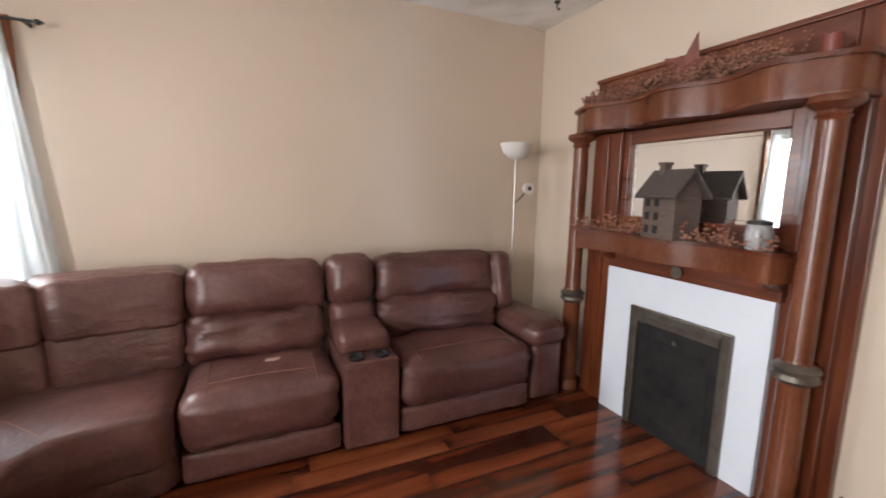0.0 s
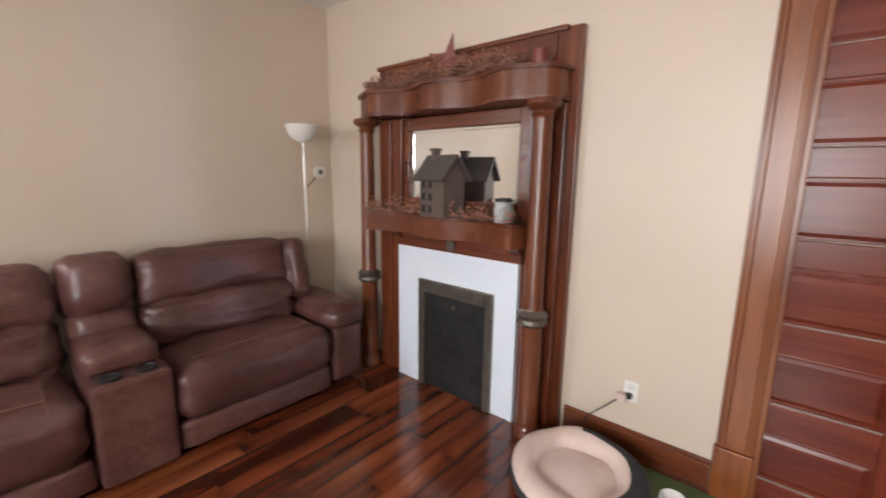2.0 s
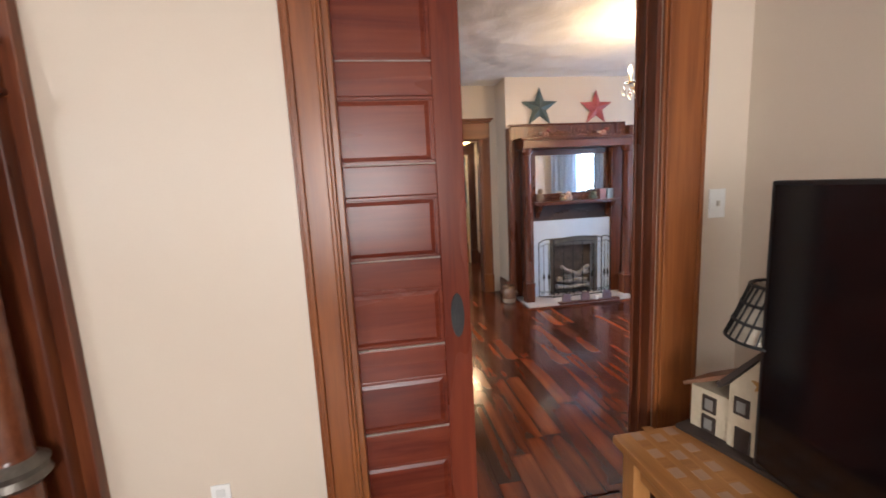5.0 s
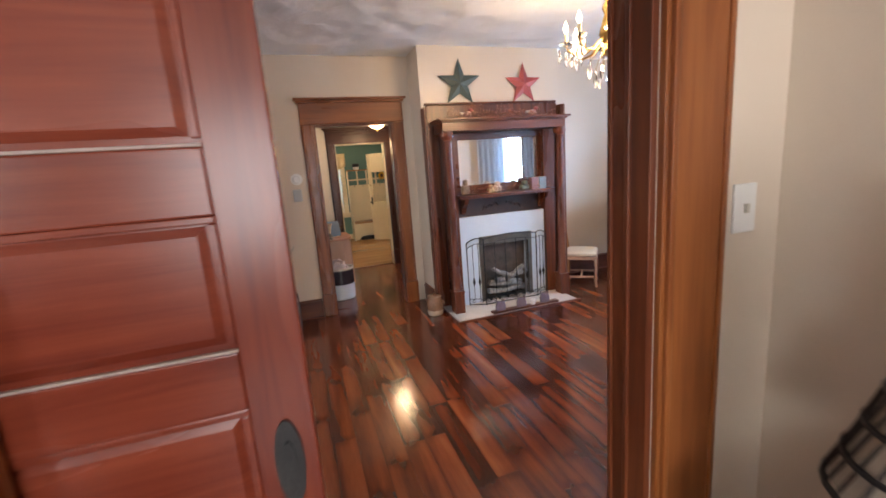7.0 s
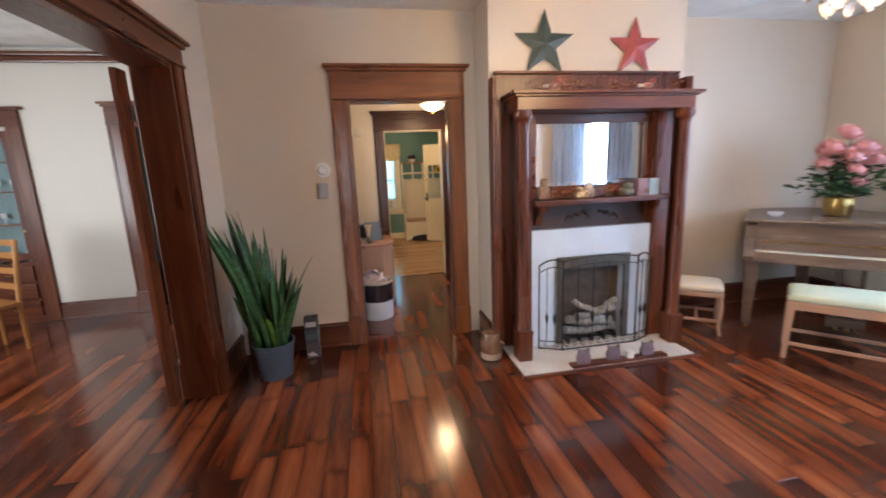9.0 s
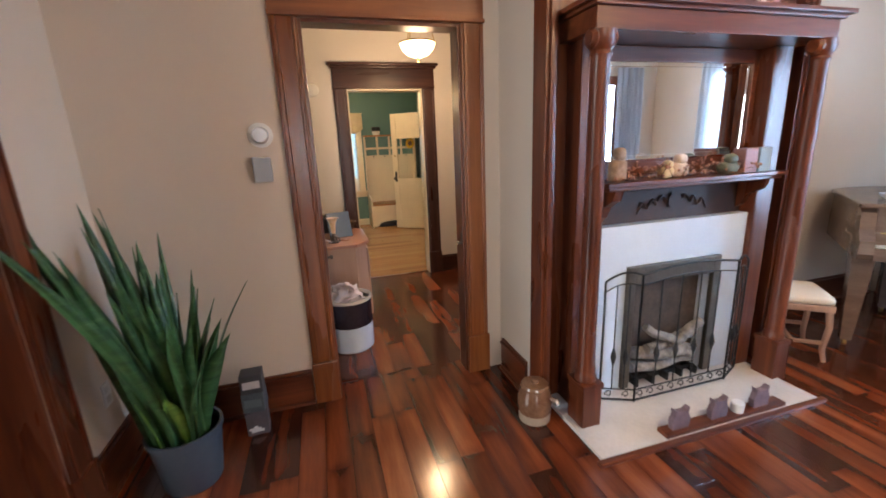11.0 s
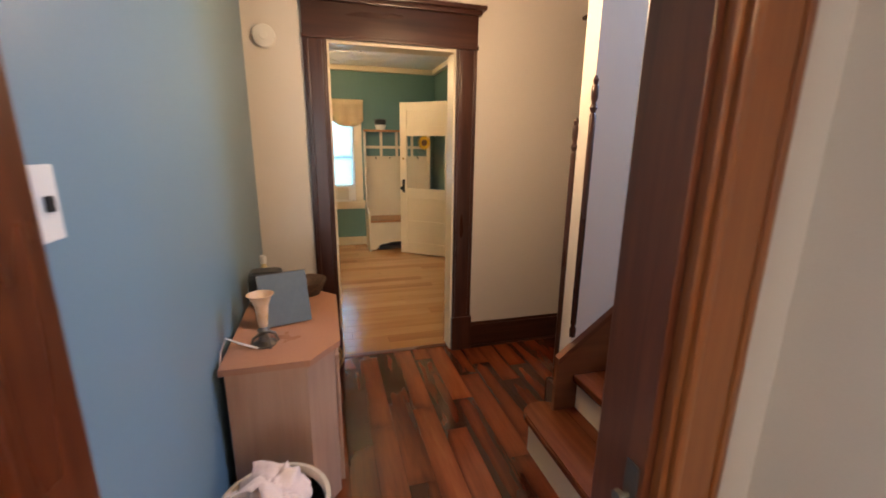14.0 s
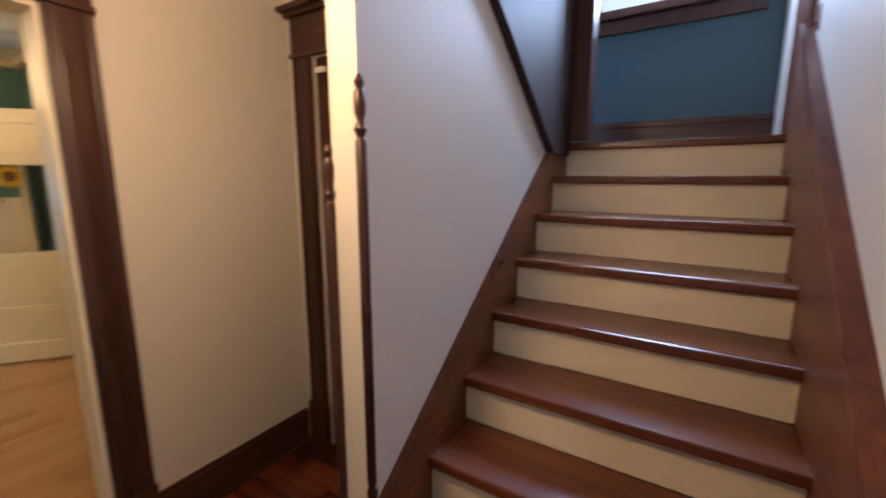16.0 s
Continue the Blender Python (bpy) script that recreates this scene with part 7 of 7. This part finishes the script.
for ya, yb in ((4.16, 4.68), (4.68, 5.2)):
    dr = part("door", boxes((8.68, 8.705, ya, ya + 0.06, 0.72, 2.12), (8.68, 8.705, yb - 0.06, yb, 0.72, 2.12), (8.68, 8.705, ya + 0.06, yb - 0.06, 0.72, 0.80), (8.68, 8.705, ya + 0.06, yb - 0.06, 2.04, 2.12), bevel=0.004), MAHOG["z"], cb)
    pane = part("pane", boxes((8.69, 8.694, ya + 0.06, yb - 0.06, 0.80, 2.04)), GLASS, dr)
    pane.visible_shadow = False
    part("knob", lathe([(0.012, -0.02), (0.01, -0.005), (0.006, 0)], 10, (8.68, ya + 0.03, 1.05), "x"), BRASS, dr)
for z in (1.12, 1.48, 1.80):
    part("shelf", boxes((8.72, 8.835, 4.16, 5.2, z - 0.01, z + 0.008)), MAHOG["y"], cb)
rg = random.Random(6)
for z in (0.70, 1.128, 1.488):
    for k in range(6):
        y = 4.26 + 0.16 * k + rg.uniform(-0.02, 0.02)
        gl = thing("goblet", "small glass goblet in the cabinet", "glassware", "cabinet glassware", at=pose(8.78, y, z))
        part("glass", lathe([(0.025, 0), (0.004, 0.008), (0.004, 0.05), (0.025, 0.07), (0.03, 0.12), (0.026, 0.12)], 12), plain("pale_glassware", (0.55, 0.6, 0.62), 0.1), gl, smooth=True)
dc = thing("dining_chair", "tall wooden dining chair near the cabinet", "chair", at=pose(7.72, 4.02, 0, 0, 0, 60))
part("seat", boxes((-0.22, 0.22, -0.22, 0.22, 0.43, 0.47), bevel=0.012), HONEY["x"], dc)
for a in (-0.19, 0.19):
    part("leg", tube([(a, 0.19, 0), (a, 0.19, 0.44)], 0.02, 10), HONEY["z"], dc)
    part("back_post", tube([(a, -0.2, 0), (a, -0.2, 0.45), (a, -0.27, 1.05)], 0.02, 10), HONEY["z"], dc)
for z in (0.60, 0.75, 0.90, 1.02):
    part("slat", boxes((-0.19, 0.19, -0.25 - 0.05 * (z - 0.6), -0.235 - 0.05 * (z - 0.6), z - 0.03, z + 0.03), bevel=0.004), HONEY["x"], dc)

# ================= hall =================
pd2 = thing("pendant_lamp", "glass bowl pendant on three chains, lit", "pendant lamp", at=pose(8.28, -0.36, 0))
SHADE = plain("glowing_alabaster", (1.0, 0.74, 0.42), 0.35, 0, 5.0)
part("canopy", lathe([(0.06, 2.83), (0.055, 2.805), (0.015, 2.79)], 24), BRASS, pd2, smooth=True)
part("bowl", lathe([(0.004, 2.195), (0.03, 2.198), (0.09, 2.22), (0.13, 2.26), (0.148, 2.305), (0.142, 2.305), (0.12, 2.265), (0.03, 2.21)], 32), SHADE, pd2, "glowing scalloped glass bowl", smooth=True)
part("rim", tube([(0.15 * math.cos(2 * math.pi * k / 32), 0.15 * math.sin(2 * math.pi * k / 32), 2.307) for k in range(33)], 0.006, 6), BRASS, pd2)
part("finial", lathe([(0.002, 2.16), (0.012, 2.17), (0.008, 2.182), (0.016, 2.195)], 14), BRASS, pd2, smooth=True)
for k in range(3):
    a = 2 * math.pi * k / 3 + 0.4
    part("chain", tube([(0.148 * math.cos(a), 0.148 * math.sin(a), 2.307), (0.015 * math.cos(a), 0.015 * math.sin(a), 2.79)], 0.004, 6), BRASS, pd2)

# corner desk
dk = thing("hall_desk", "pinkish maple cabinet desk with clipped corner", "desk")
TOPD = mottled("terracotta_laminate", (0.36, 0.17, 0.10), (0.42, 0.21, 0.13), 0.3, big=4, fine=80, bump=0.03)
out = [(7.99, 0.60), (7.99, 0.30), (8.13, 0.19), (8.66, 0.19), (8.82, 0.34), (8.82, 0.60)]
part("top", prism(out, 0.71, 0.735, "z"), TOPD, dk, "terracotta-coloured laminate top")
inn = [(8.02, 0.59), (8.02, 0.315), (8.14, 0.215), (8.65, 0.215), (8.79, 0.35), (8.79, 0.59)]
part("body", prism(inn, 0.02, 0.71, "z"), MAPLE["z"], dk)
for xa, xb in ((8.15, 8.39), (8.40, 8.63)):
    dr = part("door", boxes((xa, xb, 0.198, 0.214, 0.06, 0.66), bevel=0.004), MAPLE["z"], dk)
    part("handle", tube([(xb - 0.03 if xa < 8.3 else xa + 0.03, 0.198, 0.56), (xb - 0.03 if xa < 8.3 else xa + 0.03, 0.18, 0.52), (xb - 0.03 if xa < 8.3 else xa + 0.03, 0.198, 0.48)], 0.005, 6), BRASS, dr)
part("plinth", prism([(x + (0.02 if x < 8.4 else -0.02), max(y, 0.235)) for x, y in inn], 0.0, 0.02, "z"), DARKW["x"], dk)
bnn = thing("blue_folder", "slate-blue folder leaning on the desk", "folder", at=pose(8.33, 0.40, 0.738, 72, 0, -74))
part("cover", boxes((-0.10, 0.10, 0, 0.22, 0, 0.008), bevel=0.002), mottled("slate_blue_card", (0.085, 0.125, 0.165), (0.12, 0.16, 0.20), 0.5, big=5), bnn)
part("back_cover", boxes((-0.10, 0.10, 0, 0.225, -0.012, -0.002), bevel=0.002), BLACK, bnn)
spk = tagged(part("radio", boxes((8.56, 8.70, 0.44, 0.59, 0.735, 0.90), bevel=0.03), BLACK), "rounded black tabletop speaker", "speaker")
bt = thing("bottle", "cream plastic bottle with a white cap", "bottle", at=pose(8.77, 0.54, 0.735) @ Matrix.Scale(0.75, 4))
part("body", lathe([(0.034, 0), (0.036, 0.01), (0.036, 0.16), (0.018, 0.20), (0.016, 0.215)], 20), mottled("yellowish_plastic", (0.55, 0.42, 0.22), (0.64, 0.50, 0.28), 0.4, big=8), bt, smooth=True)
part("cap", lathe([(0.02, 0.215), (0.02, 0.265), (0.016, 0.27), (0.002, 0.27)], 18), PLASTIC, bt, "white screw cap", smooth=True)
wx = thing("candle_warmer", "tulip glass lamp on a metal foot", "table lamp", at=pose(8.16, 0.47, 0.735) @ Matrix.Diagonal((0.70, 0.70, 1.0, 1.0)))
AMB = mottled("amber_tulip_glass", (0.62, 0.38, 0.18), (0.75, 0.58, 0.42), 0.3, big=12)
part("foot", lathe([(0.06, 0), (0.062, 0.008), (0.03, 0.02), (0.02, 0.045), (0.035, 0.06), (0.02, 0.075)], 20), PEWTER, wx, smooth=True)
for k in range(4):
    a = math.pi / 2 * k + 0.5
    part("leg", tube([(0.02 * math.cos(a), 0.02 * math.sin(a), 0.05), (0.06 * math.cos(a), 0.06 * math.sin(a), 0.035), (0.075 * math.cos(a), 0.075 * math.sin(a), 0.0)], 0.007, 6), PEWTER, wx)
part("shade", lathe([(0.022, 0.075), (0.028, 0.11), (0.036, 0.16), (0.055, 0.195), (0.07, 0.205), (0.064, 0.205), (0.03, 0.16)], 24), AMB, wx, "amber tulip glass shade", smooth=True)
cbw = tagged(part("cable", tube([(8.12, 0.49, 0.742), (8.09, 0.54, 0.78), (8.06, 0.58, 0.82), (8.07, 0.605, 0.76), (8.06, 0.608, 0.70)], 0.004, 6), PLASTIC), "thin white lamp cable against the wall", "cable")
ob_ = tagged(part("basket", lathe([(0.07, 0), (0.10, 0.06), (0.105, 0.075), (0.095, 0.07), (0.06, 0.01)], 20, (8.72, 0.34, 0.735)), mottled("dark_wicker", (0.05, 0.03, 0.02), (0.14, 0.085, 0.05), 0.8, big=30, fine=120, bump=0.5), smooth=True), "small dark wicker bowl", "basket")

# crock with rags
ck = thing("stoneware_crock", "black and white stoneware crock holding pale cloth", "crock", at=pose(7.72, 0.42, 0))
part("lower_body", lathe([(0.155, 0), (0.165, 0.012), (0.167, 0.20)], 36), TILE, ck, "white glazed lower half", smooth=True)
part("upper_body", lathe([(0.167, 0.20), (0.167, 0.385)], 36), mottled("dark_glaze", (0.022, 0.014, 0.018), (0.04, 0.028, 0.034), 0.14, big=5), ck, "glossy black upper half", smooth=True)
part("rim", lathe([(0.15, 0.30), (0.152, 0.40), (0.158, 0.412), (0.172, 0.41), (0.174, 0.39), (0.167, 0.385)], 36), mottled("cream_glaze", (0.55, 0.46, 0.36), (0.64, 0.55, 0.44), 0.25), ck, "cream glazed rim", smooth=True)
part("floor_inside", lathe([(0.15, 0.29), (0.15, 0.30)], 30), BLACK, ck)
CLOTH = mottled("pale_pink_cloth", (0.68, 0.54, 0.50), (0.80, 0.68, 0.65), 0.95, big=8, fine=160, bump=0.4)
for k, (x, y, z, s, tilt, turn) in enumerate(((0.0, 0.0, 0.39, 0.165, 6, 20), (-0.05, 0.05, 0.43, 0.10, 48, 150), (0.06, 0.04, 0.41, 0.10, 35, 260), (-0.02, 0.02, 0.48, 0.085, 58, 70), (0.03, -0.06, 0.42, 0.085, 40, 330), (-0.07, -0.04, 0.41, 0.08, 30, 100))):
    bm, n, turned = bmesh.new(), 12, pose(x, y, z, tilt, 0, turn)
    grid = []
    for i in range(n + 1):
        row = []
        for j in range(n + 1):
            u, v = 2 * i / n - 1, 2 * j / n - 1
            h = 0.075 * abs(noise.noise(Vector((u * 1.3 + 7 * k, v * 1.3, 0)))) + 0.03 * abs(noise.noise(Vector((u * 3, v * 3, 4 * k)))) - 0.045 * (u * u + 0.6 * v * v)
            p = turned @ Vector((u * s * (1 - 0.12 * v * v), v * s * 0.85, h * s / 0.09))
            reach = math.hypot(p.x, p.y)
            if reach > 0.140:
                p.x, p.y = p.x * 0.140 / reach, p.y * 0.140 / reach
            p.z = max(p.z, 0.305)
            row.append(bm.verts.new(p))
        grid.append(row)
    for r0, r1 in zip(grid, grid[1:]):
        for j in range(n):
            bm.faces.new((r0[j], r1[j], r1[j + 1], r0[j + 1])).smooth = True
    cl_ = part("cloth", bm, CLOTH)
    cl_.modifiers.new("thick", "SOLIDIFY").thickness = 0.003
    cl_.location = (7.72, 0.42, 0)
    tagged(cl_, "crumpled pale pink cloth in the crock", "cloth", "cloths in the crock")
wall_plate("light_switch", "white double light switch plate on the blue wall", "light switch", (7.30, 0.62, 1.39), "-y", w=0.115, parts=[("toggle", -0.03, -0.018, -0.012, 0.012, 0.007, 0.016, IRON), ("toggle", 0.018, 0.03, -0.012, 0.012, 0.007, 0.016, IRON)])
sm = thing("smoke_detector", "round white smoke detector on the wall", "smoke detector")
part("case", lathe([(0.035, -0.032), (0.058, -0.026), (0.064, -0.008), (0.064, 0)], 28, (9.31, 0.505, 2.08), "x"), PLASTIC, sm, smooth=True)
part("cap", lathe([(0.02, -0.038), (0.022, -0.032)], 18, (9.31, 0.505, 2.08), "x"), PLASTIC, sm, smooth=True)
hk = thing("wall_hook", "small dark red hook on the stair wall", "hook")
part("plate", boxes((7.10, 7.108, -2.535, -2.505, 2.14, 2.24), bevel=0.003), RUST, hk)
part("hook", tube([(7.108, -2.52, 2.17), (7.14, -2.52, 2.16), (7.15, -2.52, 2.19)], 0.006, 6), RUST, hk)
w4 = thing("window_4", "dark-framed window over the stair landing", "window", kind="structure")
part("window_frame", boxes((7.18, 7.30, -3.65, -3.62, 2.67, 3.8), (8.30, 8.42, -3.65, -3.62, 2.67, 3.8), (7.30, 8.30, -3.65, -3.62, 3.70, 3.82), (7.15, 8.45, -3.65, -3.58, 2.70, 2.74), (7.2, 8.4, -3.65, -3.625, 2.60, 2.70), bevel=0.004), DARKW["z"], w4)
part("sash", boxes((7.30, 7.35, -3.74, -3.71, 2.74, 3.7), (8.25, 8.30, -3.74, -3.71, 2.74, 3.7), (7.35, 8.25, -3.74, -3.71, 3.13, 3.18), (7.35, 8.25, -3.74, -3.71, 2.74, 2.80)), DARKW["x"], w4)

# ================= kitchen =================
w6 = thing("window_6", "kitchen window with a blue-white pulled shade", "window", kind="structure")
part("window_frame", boxes((12.97, 13.0, -0.33, -0.22, 0.60, 2.08), (12.97, 13.0, 0.62, 0.73, 0.60, 2.08), (12.97, 13.0, -0.22, 0.62, 1.98, 2.08), (12.93, 13.0, -0.38, 0.78, 0.635, 0.68), (12.975, 13.0, -0.35, 0.75, 0.56, 0.635), bevel=0.004), IVORY, w6)
part("sash", boxes((13.05, 13.09, -0.22, -0.17, 0.68, 1.98), (13.05, 13.09, 0.57, 0.62, 0.68, 1.98), (13.05, 13.09, -0.17, 0.57, 1.30, 1.35)), WHITE, w6)
part("roller_shade", boxes((13.03, 13.034, -0.19, 0.59, 0.92, 1.98)), sheer("pale_blue_shade", (0.68, 0.80, 0.86)), w6, "translucent pale blue roller shade")
ac = thing("air_conditioner", "white window air conditioner unit", "air conditioner")
part("case", boxes((12.88, 13.10, -0.14, 0.34, 0.68, 0.92), bevel=0.012), WHITE, ac)
part("grille", boxes((12.874, 12.88, -0.10, 0.30, 0.71, 0.89), bevel=0.002), mottled("beige_plastic", (0.42, 0.33, 0.22), (0.50, 0.41, 0.29), 0.5), ac, "beige louvred grille")
for k in range(8):
    part("louvre", boxes((12.868, 12.874, -0.09, 0.29, 0.716 + 0.022 * k, 0.726 + 0.022 * k)), WHITE, ac)
for ya, yb in ((-0.22, -0.145), (0.345, 0.62)):
    part("side_panel", boxes((13.015, 13.028, ya, yb, 0.68, 0.92)), WHITE, ac)
va = thing("valance", "scalloped cream fabric window valance", "valance")
bm = bmesh.new()
n = 60
grid = []
for j in range(5):
    row = []
    for k in range(n + 1):
        f = k / n
        low = 1.80 + 0.10 * abs(math.sin(math.pi * 2.5 * f)) ** 0.6 * -1 + 0.06
        z = 2.14 + (low - 2.14) * j / 4
        row.append(bm.verts.new((12.93 - 0.012 * math.sin(2 * math.pi * 7 * f) * (j / 4), -0.36 + 1.12 * f, z)))
    grid.append(row)
for r0, r1 in zip(grid, grid[1:]):
    for k in range(n):
        bm.faces.new((r0[k], r0[k + 1], r1[k + 1], r1[k])).smooth = True
vl = part("cloth", bm, mottled("cream_valance_cloth", (0.60, 0.47, 0.28), (0.70, 0.56, 0.36), 0.9, big=6, fine=120, bump=0.2), va)
vl.modifiers.new("thick", "SOLIDIFY").thickness = 0.006
part("rod", tube([(12.95, -0.37, 2.13), (12.95, 0.77, 2.13)], 0.008, 8), IVORY, va)
ht = thing("hall_tree", "cream painted hall tree bench with tall back", "hall tree", at=pose(12.74, -0.85, 0, 0, 0, 0))
part("side", prism([(-0.26, 0), (0.24, 0), (0.24, 1.70), (0.10, 1.70), (0.06, 0.60), (-0.26, 0.55)], 0.47, 0.495, "y"), IVORY, ht)
part("side", prism([(-0.26, 0), (0.24, 0), (0.24, 1.70), (0.10, 1.70), (0.06, 0.60), (-0.26, 0.55)], -0.495, -0.47, "y"), IVORY, ht)
part("back", boxes((0.215, 0.238, -0.47, 0.47, 0.1, 1.35)), IVORY, ht)
part("seat", boxes((-0.27, 0.215, -0.47, 0.47, 0.42, 0.45), bevel=0.004), HONEY["y"], ht)
part("seat_front", prism([(-0.47, 0.02), (-0.40, 0.02), (-0.34, 0.09), (-0.15, 0.13), (0.15, 0.13), (0.34, 0.09), (0.40, 0.02), (0.47, 0.02), (0.47, 0.42), (-0.47, 0.42)], -0.255, -0.235, "x"), IVORY, ht)
part("top_shelf", boxes((0.06, 0.245, -0.50, 0.50, 1.70, 1.725), bevel=0.004), HONEY["y"], ht)
part("rail", boxes((0.20, 0.235, -0.47, 0.47, 1.46, 1.50)), IVORY, ht)
for y in (-0.235, 0.0, 0.235):
    part("divider", boxes((0.205, 0.235, y - 0.018, y + 0.018, 1.35, 1.70)), IVORY, ht)
for y in (-0.32, -0.11, 0.11, 0.32):
    part("hook", tube([(0.215, y, 1.33), (0.18, y, 1.31), (0.17, y, 1.34)], 0.006, 6), IRON, ht)
pt = thing("flower_pot", "black and white pot on the hall tree", "pot", at=pose(12.88, -0.60, 1.725))
part("bowl", lathe([(0.06, 0), (0.075, 0.05), (0.08, 0.07)], 20), PLASTIC, pt, smooth=True)
part("band", lathe([(0.08, 0.07), (0.085, 0.14), (0.07, 0.15)], 20), BLACK, pt, smooth=True)
bs = tagged(part("boot_tray", boxes((12.56, 12.84, -1.05, -0.50, 0, 0.06), bevel=0.01), BLACK), "low black tray under the bench", "tray")

# half-glazed door, swung open
kdr = thing("back_door", "open cream half-glazed panel door with sunflower", "door", at=pose(11.85, -1.40, 0.012, 0, 0, math.degrees(math.atan2(0.60, 0.47))))
DW, DH, T = 0.765, 2.05, 0.04
rails = [(0.0, 0.16), (0.40, 0.47), (0.78, 0.92), (1.62, 1.74), (1.94, DH)]
part("stile", boxes((0, 0.10, -T / 2, T / 2, 0, DH), bevel=0.004), IVORY, kdr)
part("stile", boxes((DW - 0.10, DW, -T / 2, T / 2, 0, DH), bevel=0.004), IVORY, kdr)
for a, b in rails:
    part("rail", boxes((0.10, DW - 0.10, -T / 2, T / 2, a, b), bevel=0.004), IVORY, kdr)
for a, b in ((0.16, 0.40), (0.47, 0.78), (1.74, 1.94)):
    part("panel", boxes((0.10, DW - 0.10, -0.01, 0.01, a, b)), IVORY, kdr)
pane = part("pane", boxes((0.10, DW - 0.10, -0.003, 0.003, 0.92, 1.62)), GLASS, kdr, "clear glass pane")
pane.visible_shadow = False
part("lock_plate", boxes((DW - 0.075, DW - 0.035, T / 2, T / 2 + 0.006, 0.86, 1.04), bevel=0.003), IRON, kdr)
part("knob", lathe([(0.01, 0), (0.012, 0.03), (0.028, 0.04), (0.028, 0.055), (0.012, 0.065)], 16, (DW - 0.055, T / 2, 0.92), "y"), IRON, kdr, "black door knob", smooth=True)
part("bolt", lathe([(0.016, 0), (0.016, 0.012)], 14, (DW - 0.055, T / 2, 1.32), "y"), BRASS, kdr)
sf = thing("sunflower_ornament", "yellow artificial sunflower hung on the door glass", "ornament", at=kdr.matrix_world @ pose(0.40, 0.012, 1.53))
YEL = mottled("yellow_petals", (0.62, 0.36, 0.015), (0.78, 0.52, 0.03), 0.6, big=20)
for k in range(16):
    a = 2 * math.pi * k / 16
    bm = bmesh.new()
    u, s = Vector((math.cos(a), 0, math.sin(a))), Vector((-math.sin(a), 0, math.cos(a)))
    vsx = [bm.verts.new(p) for p in (u * 0.03, u * 0.065 + s * 0.018 + Vector((0, 0.008, 0)), u * 0.10 + Vector((0, 0.004, 0)), u * 0.065 - s * 0.018 + Vector((0, 0.008, 0)))]
    bm.faces.new(vsx)
    bmesh.ops.solidify(bm, geom=bm.faces[:], thickness=0.003)
    part("petal", bm, YEL, sf)
part("seed_head", lathe([(0.042, 0), (0.04, 0.012), (0.02, 0.018)], 18, (0, 0, 0), "y"), mottled("seed_brown", (0.08, 0.035, 0.01), (0.16, 0.08, 0.03), 0.8, fine=120, bump=0.5), sf, smooth=True)
kj = thing("doorway_back", "cream casing round the back doorway", "doorway", kind="structure")
part("casing", boxes((11.86, 11.97, KIT_S, KIT_S + 0.022, 0, 2.19), (10.94, 11.05, KIT_S, KIT_S + 0.022, 0, 2.19), (11.05, 11.86, KIT_S, KIT_S + 0.022, 2.08, 2.19), bevel=0.004), IVORY, kj)
structure("crown_kitchen", boxes((KIT_E - 0.06, KIT_E, KIT_S, KIT_N, KIT_CEIL - 0.07, KIT_CEIL), (KIT_W + 0.03, KIT_E - 0.06, KIT_S, KIT_S + 0.06, KIT_CEIL - 0.07, KIT_CEIL), bevel=0.012), IVORY, "cream crown moulding round the kitchen", "trim")
fn = thing("ceiling_fan", "white ceiling fan with a lit glass shade", "ceiling fan", at=pose(11.35, 0.34, 0))
part("mount", lathe([(0.06, KIT_CEIL), (0.05, 2.55), (0.015, 2.53)], 20), WHITE, fn, smooth=True)
part("motor", lathe([(0.03, 2.50), (0.10, 2.48), (0.11, 2.44), (0.10, 2.40), (0.05, 2.38)], 24), WHITE, fn, smooth=True)
part("shade", lathe([(0.05, 2.38), (0.09, 2.35), (0.10, 2.31), (0.06, 2.27), (0.01, 2.26)], 24), plain("lit_fan_glass", (1.0, 0.86, 0.6), 0.4, 0, 8.0), fn, "lit frosted glass shade", smooth=True)
for k in range(5):
    a = 2 * math.pi * k / 5 - 0.55
    bm = boxes((0.14, 0.56, -0.065, 0.065, -0.005, 0.005), bevel=0.004)
    bmesh.ops.transform(bm, matrix=Matrix.Rotation(a, 4, "Z") @ Matrix.Translation((0, 0, 2.43)) @ Matrix.Rotation(radians(11), 4, "X"), verts=bm.verts[:])
    bl = part("blade", bm, WHITE, fn)
    part("blade_arm", tube([(0.08 * math.cos(a), 0.08 * math.sin(a), 2.43), (0.18 * math.cos(a), 0.18 * math.sin(a), 2.43)], 0.008, 6), BRASS, bl)


rng = random.Random(5)
lay_boards(den_floor, -0.9, 3.135, -0.42, 4.49, 0.127, 0.85, FLOOR, rng)
lay_boards(music_floor, 3.135, 7.2, -4.30, 1.71, 0.127, 0.78, FLOOR, rng)
lay_boards(dining_floor, 4.6, 8.9, 1.796, 4.6, 0.127, 0.95, FLOOR, rng)
lay_boards(hall_floor, 7.2, 9.36, -1.6, 0.62, 0.127, 0.78, FLOOR, rng)
lay_boards(kitchen_floor, -1.6, 1.9, 9.40, 13.0, 0.125, 1.1, OAK_FLOOR, rng, True)
